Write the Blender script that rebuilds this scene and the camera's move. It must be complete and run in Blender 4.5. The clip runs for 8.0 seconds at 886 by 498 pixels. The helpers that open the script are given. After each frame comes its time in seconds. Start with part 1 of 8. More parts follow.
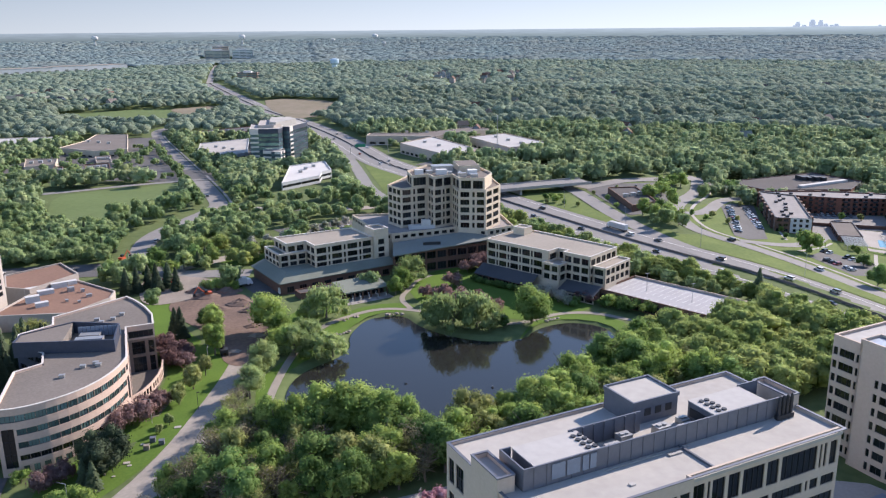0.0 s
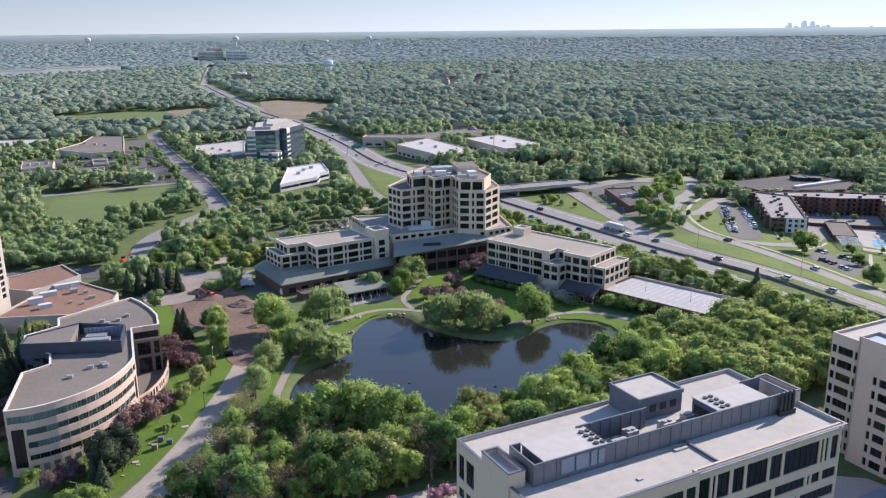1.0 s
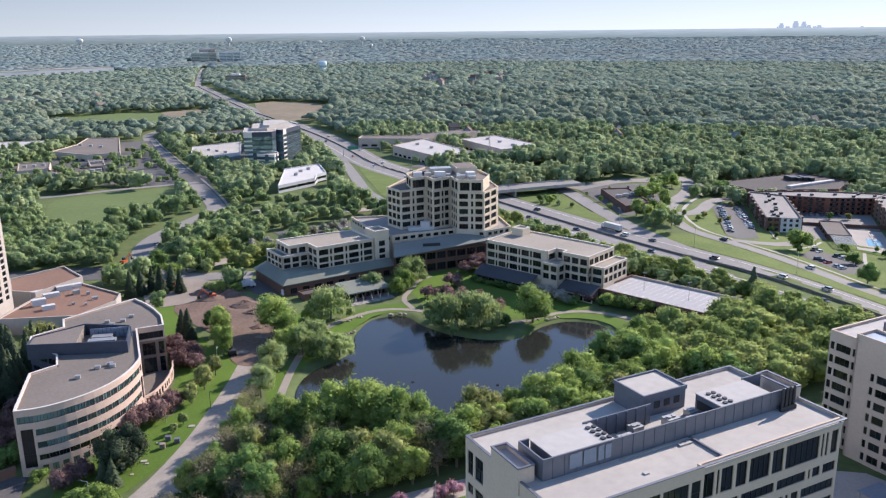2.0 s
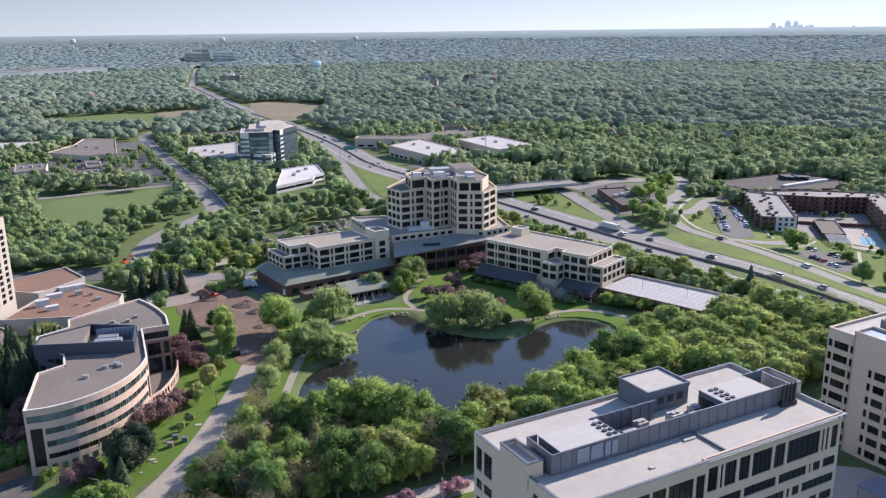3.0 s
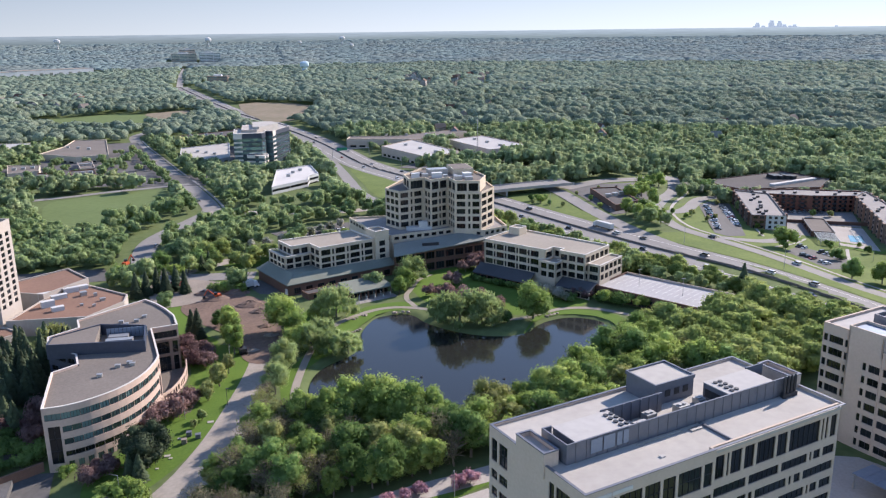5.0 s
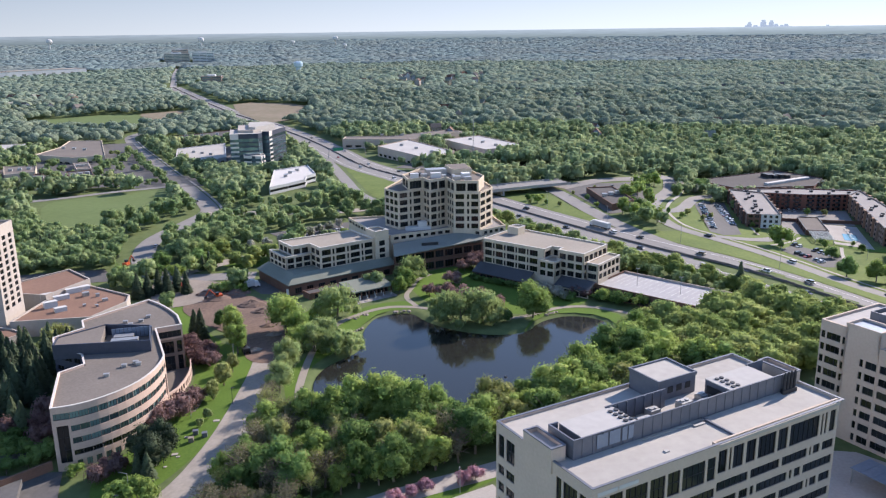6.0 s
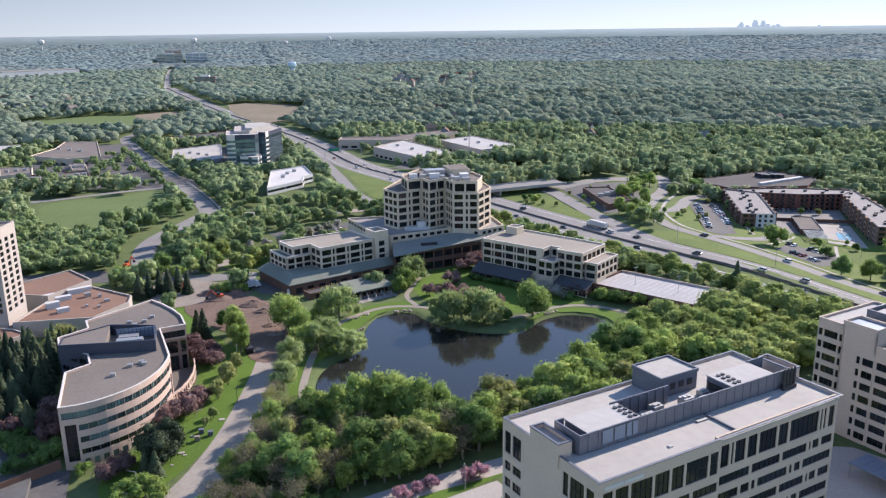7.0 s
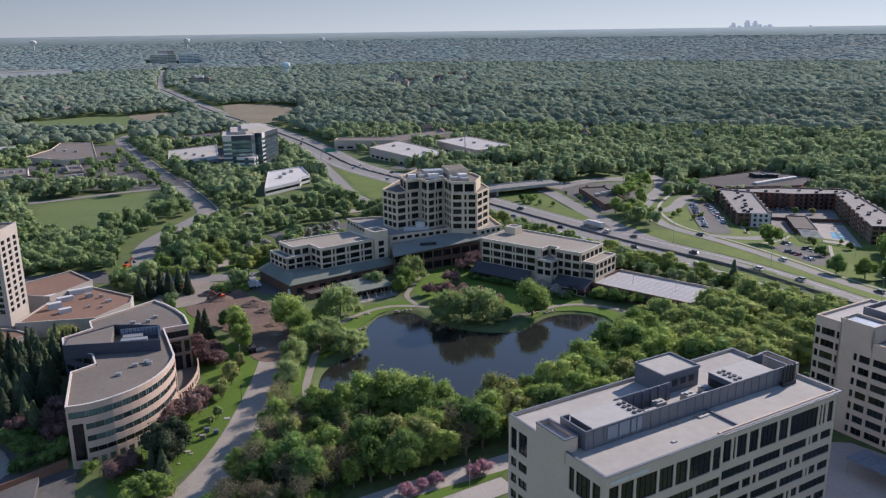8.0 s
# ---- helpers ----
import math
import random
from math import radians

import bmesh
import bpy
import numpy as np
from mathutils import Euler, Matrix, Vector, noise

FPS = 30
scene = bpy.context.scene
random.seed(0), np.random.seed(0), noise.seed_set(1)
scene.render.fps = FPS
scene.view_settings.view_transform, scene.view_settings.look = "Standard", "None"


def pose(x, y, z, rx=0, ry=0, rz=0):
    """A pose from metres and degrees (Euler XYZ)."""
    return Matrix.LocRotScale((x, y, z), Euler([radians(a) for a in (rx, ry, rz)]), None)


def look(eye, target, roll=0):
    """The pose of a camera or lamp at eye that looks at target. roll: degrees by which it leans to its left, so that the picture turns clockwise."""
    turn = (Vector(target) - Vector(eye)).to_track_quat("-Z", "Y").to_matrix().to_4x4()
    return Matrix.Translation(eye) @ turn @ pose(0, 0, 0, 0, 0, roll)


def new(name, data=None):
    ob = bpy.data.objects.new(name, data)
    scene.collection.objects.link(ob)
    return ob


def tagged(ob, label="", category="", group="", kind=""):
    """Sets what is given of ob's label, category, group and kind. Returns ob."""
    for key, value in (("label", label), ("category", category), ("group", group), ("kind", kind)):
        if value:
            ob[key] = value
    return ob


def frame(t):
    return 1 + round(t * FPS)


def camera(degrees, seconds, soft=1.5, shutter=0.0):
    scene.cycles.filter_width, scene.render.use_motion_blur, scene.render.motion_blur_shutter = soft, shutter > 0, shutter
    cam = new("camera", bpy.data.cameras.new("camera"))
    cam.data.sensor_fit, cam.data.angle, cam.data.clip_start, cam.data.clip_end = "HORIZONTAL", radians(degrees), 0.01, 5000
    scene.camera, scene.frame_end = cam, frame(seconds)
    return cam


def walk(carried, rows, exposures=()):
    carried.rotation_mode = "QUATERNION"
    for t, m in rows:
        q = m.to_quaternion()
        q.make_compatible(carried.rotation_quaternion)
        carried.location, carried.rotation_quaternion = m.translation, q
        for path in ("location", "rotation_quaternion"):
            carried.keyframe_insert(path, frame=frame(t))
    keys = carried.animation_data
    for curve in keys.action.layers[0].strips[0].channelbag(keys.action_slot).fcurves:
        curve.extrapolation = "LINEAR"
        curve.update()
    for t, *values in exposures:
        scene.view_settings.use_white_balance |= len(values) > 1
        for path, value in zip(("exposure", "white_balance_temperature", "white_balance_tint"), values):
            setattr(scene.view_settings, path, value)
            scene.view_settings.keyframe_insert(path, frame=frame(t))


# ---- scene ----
cam = camera(57.0, 8.0, soft=1.25)
EXPOSURES = [(0.0, 0.85, 6500, 20), (7.0, 0.85, 6500, 20), (7.5, 0.69, 6500, 20), (8.0, 0.29, 6500, 20)]
PATH = [
    (0, (-2.313, 5.128, 107.245), (14.106, 100.284, 81.251), -0.525),
    (0.5, (-4.031, 4.045, 107.518), (12.793, 99.151, 81.598), -0.557),
    (1, (-5.742, 2.896, 107.846), (11.460, 97.949, 81.980), -0.573),
    (1.5, (-7.438, 1.757, 108.162), (10.179, 96.748, 82.348), -0.602),
    (3, (-12.534, -1.591, 109.412), (6.259, 93.162, 83.552), -0.679),
    (3.5, (-14.224, -2.701, 109.762), (4.975, 91.970, 83.903), -0.682),
    (4, (-15.934, -3.811, 110.112), (3.684, 90.771, 84.241), -0.690),
    (4.5, (-17.677, -4.827, 110.427), (2.344, 89.670, 84.552), -0.700),
    (6, (-22.818, -8.014, 111.709), (-1.598, 86.193, 85.733), -0.769),
    (6.5, (-24.555, -9.030, 112.045), (-2.927, 85.087, 86.078), -0.778),
    (7, (-26.243, -10.077, 112.394), (-4.205, 83.945, 86.429), -0.789),
    (7.5, (-27.930, -11.018, 112.714), (-5.475, 82.904, 86.743), -0.796),
    (8, (-29.592, -11.974, 112.978), (-6.743, 81.860, 87.033), -0.807),
]
walk(cam, [(t, look(eye, target, roll)) for t, eye, target, roll in PATH], exposures=EXPOSURES)

# ---- light ----
SUN_AZ, SUN_EL = 60.0, 29.0
sky_world = bpy.data.worlds.new("sky")
scene.world = sky_world
sky_world.use_nodes = True
_n = sky_world.node_tree.nodes
_sky = _n.new("ShaderNodeTexSky")
_sky.sky_type, _sky.sun_disc = "NISHITA", False
_sky.sun_elevation, _sky.sun_rotation = radians(SUN_EL), radians(SUN_AZ)
_sky.air_density, _sky.dust_density, _sky.ozone_density = 1.0, 0.0, 3.0
_n["Background"].inputs["Strength"].default_value = 0.14
sky_world.node_tree.links.new(_sky.outputs[0], _n["Background"].inputs["Color"])
sun_data = bpy.data.lights.new("sun", "SUN")
sun_data.energy, sun_data.angle, sun_data.color = 4.9, radians(0.6), (1.0, 0.92, 0.80)
sun = new("sun", sun_data)
_sd = Vector((math.sin(radians(SUN_AZ)) * math.cos(radians(SUN_EL)), math.cos(radians(SUN_AZ)) * math.cos(radians(SUN_EL)), math.sin(radians(SUN_EL))))
sun.matrix_world = look(_sd * 500, (0, 0, 0))

# ---- materials ----
def shader(name, col, col2=None, rough=0.8, scale=0.5, fine=6.0, bump=0.0, metal=0.0, rand=0.0, spec=0.3, patch=0.5):
    """A mottled surface: two colours mixed by a coarse and a fine noise in world metres."""
    m = bpy.data.materials.new(name)
    m.use_nodes = True
    nt = m.node_tree
    bs = nt.nodes["Principled BSDF"]
    bs.inputs["Roughness"].default_value, bs.inputs["Metallic"].default_value = rough, metal
    bs.inputs["Specular IOR Level"].default_value = spec
    col2 = col2 or tuple(c * 0.78 for c in col)
    geo = nt.nodes.new("ShaderNodeNewGeometry")
    vals = []
    for s, d in ((scale, 3), (fine, 2)):
        no = nt.nodes.new("ShaderNodeTexNoise")
        no.inputs["Scale"].default_value, no.inputs["Detail"].default_value = s, d
        nt.links.new(geo.outputs["Position"], no.inputs["Vector"])
        vals.append(no)
    mixv = nt.nodes.new("ShaderNodeMix")
    mixv.inputs[0].default_value = patch
    nt.links.new(vals[1].outputs["Fac"], mixv.inputs[2])
    nt.links.new(vals[0].outputs["Fac"], mixv.inputs[3])
    last = mixv.outputs[0]
    if rand:
        info = nt.nodes.new("ShaderNodeObjectInfo")
        mul = nt.nodes.new("ShaderNodeMath")
        mul.operation = "MULTIPLY_ADD"
        mul.inputs[1].default_value, mul.inputs[2].default_value = rand, -rand / 2
        nt.links.new(info.outputs["Random"], mul.inputs[0])
        add = nt.nodes.new("ShaderNodeMath")
        nt.links.new(last, add.inputs[0])
        nt.links.new(mul.outputs[0], add.inputs[1])
        last = add.outputs[0]
    ramp = nt.nodes.new("ShaderNodeValToRGB")
    ramp.color_ramp.elements[0].position, ramp.color_ramp.elements[1].position = 0.3, 0.7
    ramp.color_ramp.elements[0].color, ramp.color_ramp.elements[1].color = (*col2, 1), (*col, 1)
    nt.links.new(last, ramp.inputs[0])
    nt.links.new(ramp.outputs[0], bs.inputs["Base Color"])
    if bump:
        bp = nt.nodes.new("ShaderNodeBump")
        bp.inputs["Strength"].default_value, bp.inputs["Distance"].default_value = bump, 0.1
        nt.links.new(vals[1].outputs["Fac"], bp.inputs["Height"])
        nt.links.new(bp.outputs[0], bs.inputs["Normal"])
    return m


def foliage(name, col, col2, through_light=0.35, islands=False, scale=0.09, warm=(1.05, 0.95, 0.9), gloss=0.12, cell=14.0, relief=0.8, bump=1.0):
    """Leaves: diffuse with some light let through, varied from clump to clump and tree to tree."""
    m = bpy.data.materials.new(name)
    m.use_nodes = True
    nt = m.node_tree
    nt.nodes.remove(nt.nodes["Principled BSDF"])
    out = nt.nodes["Material Output"]
    geo = nt.nodes.new("ShaderNodeNewGeometry")
    no = nt.nodes.new("ShaderNodeTexNoise")
    no.inputs["Scale"].default_value, no.inputs["Detail"].default_value = scale, 4
    nt.links.new(geo.outputs["Position"], no.inputs["Vector"])
    a = nt.nodes.new("ShaderNodeMath")
    a.operation = "MULTIPLY_ADD"
    a.inputs[1].default_value = 0.12 if islands else 0.27
    nt.links.new(geo.outputs["Random Per Island"], a.inputs[0])
    nt.links.new(no.outputs["Fac"], a.inputs[2])
    last = a.outputs[0]
    if islands:
        flat = nt.nodes.new("ShaderNodeVectorMath")
        flat.operation = "MULTIPLY"
        flat.inputs[1].default_value = (1, 1, 0)
        nt.links.new(geo.outputs["Position"], flat.inputs[0])
        vo = nt.nodes.new("ShaderNodeTexVoronoi")
        vo.inputs["Scale"].default_value = 1 / cell
        nt.links.new(flat.outputs[0], vo.inputs["Vector"])
        sp = nt.nodes.new("ShaderNodeSeparateColor")
        nt.links.new(vo.outputs["Color"], sp.inputs[0])
        b = nt.nodes.new("ShaderNodeMath")
        b.operation = "MULTIPLY_ADD"
        b.inputs[1].default_value = 0.5
        nt.links.new(sp.outputs[0], b.inputs[0])
        nt.links.new(last, b.inputs[2])
        c = nt.nodes.new("ShaderNodeMath")
        c.operation = "SUBTRACT"
        c.inputs[1].default_value = 0.25
        nt.links.new(b.outputs[0], c.inputs[0])
        last = c.outputs[0]
    if not islands:
        info = nt.nodes.new("ShaderNodeObjectInfo")
        b = nt.nodes.new("ShaderNodeMath")
        b.operation = "MULTIPLY_ADD"
        b.inputs[1].default_value = 0.66
        nt.links.new(info.outputs["Random"], b.inputs[0])
        nt.links.new(last, b.inputs[2])
        c = nt.nodes.new("ShaderNodeMath")
        c.operation = "SUBTRACT"
        c.inputs[1].default_value = 0.33
        nt.links.new(b.outputs[0], c.inputs[0])
        last = c.outputs[0]
    ramp = nt.nodes.new("ShaderNodeValToRGB")
    ramp.color_ramp.elements[0].position, ramp.color_ramp.elements[1].position = 0.38, 0.95
    ramp.color_ramp.elements[0].color, ramp.color_ramp.elements[1].color = (*col2, 1), (*col, 1)
    nt.links.new(last, ramp.inputs[0])
    hue = nt.nodes.new("ShaderNodeTexNoise")
    hue.inputs["Scale"].default_value, hue.inputs["Detail"].default_value = scale * 1.7, 2
    nt.links.new(geo.outputs["Position"], hue.inputs["Vector"])
    hr = nt.nodes.new("ShaderNodeValToRGB")
    hr.color_ramp.elements[0].position, hr.color_ramp.elements[1].position = 0.42, 0.66
    hr.color_ramp.elements[0].color, hr.color_ramp.elements[1].color = (1, 1, 1, 1), (*warm, 1)
    nt.links.new(hue.outputs["Fac"], hr.inputs[0])
    tone = nt.nodes.new("ShaderNodeMix")
    tone.data_type, tone.blend_type = "RGBA", "MULTIPLY"
    tone.inputs[0].default_value = 1.0
    nt.links.new(ramp.outputs[0], tone.inputs[6])
    nt.links.new(hr.outputs[0], tone.inputs[7])
    ramp = tone
    df, tr, mx = nt.nodes.new("ShaderNodeBsdfPrincipled"), nt.nodes.new("ShaderNodeBsdfTranslucent"), nt.nodes.new("ShaderNodeMixShader")
    mx.inputs[0].default_value = through_light
    df.inputs["Roughness"].default_value, df.inputs["Specular IOR Level"].default_value = 0.75, gloss
    if islands:
        leaf = nt.nodes.new("ShaderNodeTexNoise")
        leaf.inputs["Scale"].default_value, leaf.inputs["Detail"].default_value, leaf.inputs["Roughness"].default_value = relief, 3, 0.7
        nt.links.new(geo.outputs["Position"], leaf.inputs["Vector"])
        bp = nt.nodes.new("ShaderNodeBump")
        bp.inputs["Strength"].default_value, bp.inputs["Distance"].default_value = bump, 0.75 / relief
        nt.links.new(leaf.outputs["Fac"], bp.inputs["Height"])
        nt.links.new(bp.outputs[0], df.inputs["Normal"])
        nt.links.new(bp.outputs[0], tr.inputs["Normal"])
    nt.links.new(tone.outputs[2], df.inputs[0])
    nt.links.new(tone.outputs[2], tr.inputs[0])
    nt.links.new(df.outputs[0], mx.inputs[1])
    nt.links.new(tr.outputs[0], mx.inputs[2])
    nt.links.new(mx.outputs[0], out.inputs["Surface"])
    return m


GRASS = shader("grass", (0.108, 0.178, 0.032), (0.068, 0.124, 0.024), 0.95, 0.06, 1.5, spec=0.1)
BANKGRASS = shader("bank_grass", (0.15, 0.19, 0.058), (0.085, 0.125, 0.038), 0.95, 0.05, 0.6, spec=0.1)
SPORT = shader("sports_turf", (0.133, 0.178, 0.07), (0.10, 0.138, 0.054), 0.95, 0.02, 0.3, spec=0.1)
ROADGREY = shader("light_asphalt", (0.245, 0.235, 0.225), (0.185, 0.178, 0.17), 0.9, 0.06, 0.7, spec=0.2)
WOODFLOOR = shader("undergrowth", (0.13, 0.165, 0.07), (0.075, 0.105, 0.04), 0.95, 0.02, 0.3, spec=0.1)
DRYFIELD = shader("dry_field", (0.245, 0.20, 0.15), (0.165, 0.15, 0.10), 0.95, 0.02, 0.12, spec=0.1)
DIRT = shader("bare_soil", (0.215, 0.15, 0.118), (0.115, 0.085, 0.07), 0.95, 0.09, 0.9, 0.6, spec=0.1)
GRAVEL = shader("pale_gravel", (0.30, 0.26, 0.22), (0.20, 0.172, 0.145), 0.95, 0.12, 1.5, spec=0.1)
CONCRETE = shader("concrete_paving", (0.38, 0.355, 0.325), (0.29, 0.27, 0.25), 0.9, 0.08, 1.2, spec=0.2)
ASPHALT = shader("grey_asphalt", (0.125, 0.122, 0.12), (0.085, 0.083, 0.082), 0.9, 0.06, 0.8, spec=0.2)
PATHWAY = shader("worn_path", (0.31, 0.28, 0.24), (0.23, 0.205, 0.175), 0.95, 0.15, 1.5, spec=0.1)
DRIVE = shader("worn_drive", (0.345, 0.31, 0.268), (0.245, 0.22, 0.19), 0.9, 0.1, 0.9, spec=0.2)
PAINT = shader("white_marking", (0.72, 0.72, 0.70), (0.5, 0.5, 0.48), 0.8, 0.3, 2.0)
YELLOW = shader("yellow_marking", (0.65, 0.45, 0.08), (0.45, 0.32, 0.08), 0.8, 0.3, 2.0)
PRECAST = shader("beige_precast", (0.515, 0.42, 0.345), (0.445, 0.362, 0.297), 0.85, 0.12, 1.5, 0.1)
TAN = shader("tan_stone", (0.56, 0.475, 0.365), (0.455, 0.383, 0.292), 0.85, 0.15, 1.2, 0.15)
PINKSTONE = shader("pink_granite", (0.53, 0.395, 0.325), (0.44, 0.325, 0.265), 0.8, 0.15, 1.4, 0.1)
CREAM = shader("cream_render", (0.41, 0.365, 0.325), (0.345, 0.305, 0.27), 0.85, 0.1, 1.0)
BRICK = shader("brown_brick", (0.17, 0.095, 0.065), (0.115, 0.065, 0.05), 0.9, 0.2, 2.5, 0.2)
ORANGEBRICK = shader("orange_brown_brick", (0.33, 0.20, 0.135), (0.25, 0.15, 0.10), 0.9, 0.2, 2.0, 0.15)
REDBRICK = shader("red_brick", (0.21, 0.09, 0.06), (0.14, 0.06, 0.045), 0.9, 0.2, 2.5, 0.2)
BROWNBRICK = shader("pale_brown_brick", (0.27, 0.19, 0.15), (0.20, 0.14, 0.112), 0.9, 0.2, 2.0, 0.15)
WHITEPANEL = shader("white_cladding", (0.54, 0.54, 0.53), (0.46, 0.46, 0.455), 0.7, 0.2, 1.5)
MEMBRANE = shader("pale_roof_membrane", (0.425, 0.404, 0.372), (0.34, 0.321, 0.296), 0.9, 0.045, 0.5, spec=0.15)
FLATGREY = shader("grey_roof_felt", (0.30, 0.28, 0.265), (0.225, 0.21, 0.20), 0.9, 0.045, 0.5, spec=0.15)
WHITEROOF = shader("white_roof_sheet", (0.43, 0.416, 0.398), (0.36, 0.346, 0.332), 0.9, 0.05, 0.6, spec=0.2)
GRAVELROOF = shader("gravel_roof", (0.205, 0.18, 0.16), (0.14, 0.125, 0.11), 0.95, 0.05, 1.5, spec=0.1)
TANROOF = shader("tan_ballast_roof", (0.335, 0.30, 0.255), (0.255, 0.23, 0.195), 0.95, 0.05, 0.9, spec=0.1)
REDROOF = shader("terracotta_roof", (0.25, 0.155, 0.115), (0.185, 0.115, 0.088), 0.95, 0.06, 0.9, spec=0.1)
SLATE = shader("slate_roof", (0.215, 0.235, 0.195), (0.158, 0.172, 0.145), 0.95, 0.1, 2.0, 0.2, spec=0.1)
SHINGLE = shader("weathered_shingle_roof", (0.235, 0.25, 0.225), (0.17, 0.182, 0.165), 0.95, 0.1, 2.0, 0.2, spec=0.1)
# Darker copy of the slate, with shade put into the colour.
SHADEDSLATE = shader("shaded_slate_roof", (0.085, 0.09, 0.10), (0.06, 0.064, 0.072), 0.8, 0.1, 2.0, 0.2, spec=0.15)
DARKROOF = shader("dark_flat_roof", (0.12, 0.11, 0.105), (0.085, 0.08, 0.078), 0.95, 0.04, 0.6, spec=0.1)
BRIGHTROOF = shader("bright_white_roof_sheet", (0.54, 0.522, 0.50), (0.455, 0.44, 0.42), 0.85, 0.05, 0.6, spec=0.2)
# Pale cladding, lightened further to put distant haze into its colour.
PALECLAD = shader("haze_lifted_pale_cladding", (0.60, 0.595, 0.60), (0.50, 0.50, 0.51), 0.7, 0.02, 0.2)
NAVY = shader("navy_metal_cladding", (0.055, 0.065, 0.095), (0.04, 0.048, 0.07), 0.5, 0.15, 1.0, metal=0.2)
SCREEN = shader("blue_grey_metal", (0.15, 0.16, 0.19), (0.118, 0.127, 0.152), 0.5, 0.15, 1.0, metal=0.25)
LOUVRE = shader("louvre_metal", (0.23, 0.28, 0.35), (0.17, 0.21, 0.28), 0.45, 0.2, 1.0, metal=0.4)
STEEL = shader("galvanised_steel", (0.42, 0.42, 0.41), (0.32, 0.32, 0.32), 0.5, 0.4, 2.0, metal=0.6)
DARKMETAL = shader("dark_metal", (0.045, 0.048, 0.055), (0.03, 0.032, 0.036), 0.5, 0.4, 2.0, metal=0.3)
COPING = shader("pale_coping", (0.62, 0.58, 0.53), (0.52, 0.48, 0.44), 0.7, 0.2, 1.5)
BARK = shader("bark", (0.20, 0.175, 0.145), (0.12, 0.10, 0.082), 0.95, 0.5, 4.0, 0.3, spec=0.1)
STONE = shader("field_stone", (0.40, 0.34, 0.28), (0.25, 0.21, 0.18), 0.9, 0.4, 2.0, 0.3, rand=0.3)
TANKBLUE = shader("tank_pale_blue", (0.45, 0.58, 0.66), (0.40, 0.52, 0.60), 0.5, 0.05, 0.3)
# Haze over the skyline is painted as a faint blue emission on the towers.
HAZEBLUE = bpy.data.materials.new("hazy_distance_glow")
HAZEBLUE.use_nodes = True
HAZEBLUE.node_tree.nodes["Principled BSDF"].inputs["Base Color"].default_value = (0.2, 0.22, 0.25, 1)
HAZEBLUE.node_tree.nodes["Principled BSDF"].inputs["Emission Color"].default_value = (0.19, 0.235, 0.285, 1)
HAZEBLUE.node_tree.nodes["Principled BSDF"].inputs["Emission Strength"].default_value = 1.0
POOL = shader("pool_water", (0.10, 0.24, 0.27), (0.08, 0.20, 0.235), 0.1, 0.2, 1.0, spec=0.5)
RUBBER = shader("rubber", (0.02, 0.02, 0.02), (0.015, 0.015, 0.015), 0.9)
ORANGE = shader("orange_machine_paint", (0.55, 0.10, 0.03), (0.42, 0.08, 0.03), 0.5)


def glazing(name, col, rough=0.06, spec=0.6, var=0.5, metal=0.0):
    """Tinted panes, each a little lighter or darker than the next."""
    m = bpy.data.materials.new(name)
    m.use_nodes = True
    nt = m.node_tree
    bs = nt.nodes["Principled BSDF"]
    bs.inputs["Roughness"].default_value, bs.inputs["Specular IOR Level"].default_value = rough, spec
    bs.inputs["Metallic"].default_value = metal
    info = nt.nodes.new("ShaderNodeObjectInfo")
    ramp = nt.nodes.new("ShaderNodeValToRGB")
    ramp.color_ramp.elements[0].color = (*[c * (1 - var) for c in col], 1)
    ramp.color_ramp.elements[1].color = (*[c * (1 + 2 * var) for c in col], 1)
    nt.links.new(info.outputs["Random"], ramp.inputs[0])
    nt.links.new(ramp.outputs[0], bs.inputs["Base Color"])
    return m


GLASS = glazing("tinted_glass", (0.010, 0.012, 0.014))
GREENGLASS = glazing("green_glass", (0.075, 0.125, 0.12), 0.1, 0.8)
BLUEGLASS = glazing("mirror_glass", (0.17, 0.26, 0.30), 0.04, 1.0, 0.35, 0.6)
CARGLASS = glazing("car_glass", (0.012, 0.014, 0.016))

WATER = bpy.data.materials.new("pond_water")
WATER.use_nodes = True
_nt = WATER.node_tree
_bs = _nt.nodes["Principled BSDF"]
_bs.inputs["Base Color"].default_value = (0.020, 0.021, 0.019, 1)
_bs.inputs["Roughness"].default_value, _bs.inputs["Specular IOR Level"].default_value = 0.07, 0.30
_g, _no, _bp = _nt.nodes.new("ShaderNodeNewGeometry"), _nt.nodes.new("ShaderNodeTexNoise"), _nt.nodes.new("ShaderNodeBump")
_no.inputs["Scale"].default_value, _no.inputs["Detail"].default_value = 0.8, 3
_bp.inputs["Strength"].default_value, _bp.inputs["Distance"].default_value = 0.06, 0.1
_nt.links.new(_g.outputs["Position"], _no.inputs["Vector"])
_nt.links.new(_no.outputs["Fac"], _bp.inputs["Height"])
_nt.links.new(_bp.outputs[0], _bs.inputs["Normal"])

LEAF = foliage("fresh_green_leaves", (0.345, 0.46, 0.135), (0.165, 0.26, 0.07), 0.5)
LEAFDARK = foliage("deep_green_leaves", (0.20, 0.325, 0.105), (0.09, 0.165, 0.05), 0.5)
LEAFOLIVE = foliage("olive_leaves", (0.365, 0.41, 0.16), (0.20, 0.235, 0.09), 0.5)
LEAFWILLOW = foliage("willow_leaves", (0.345, 0.44, 0.185), (0.19, 0.265, 0.105), 0.5)
NEEDLES = foliage("spruce_needles", (0.085, 0.12, 0.065), (0.036, 0.055, 0.032), 0.15)
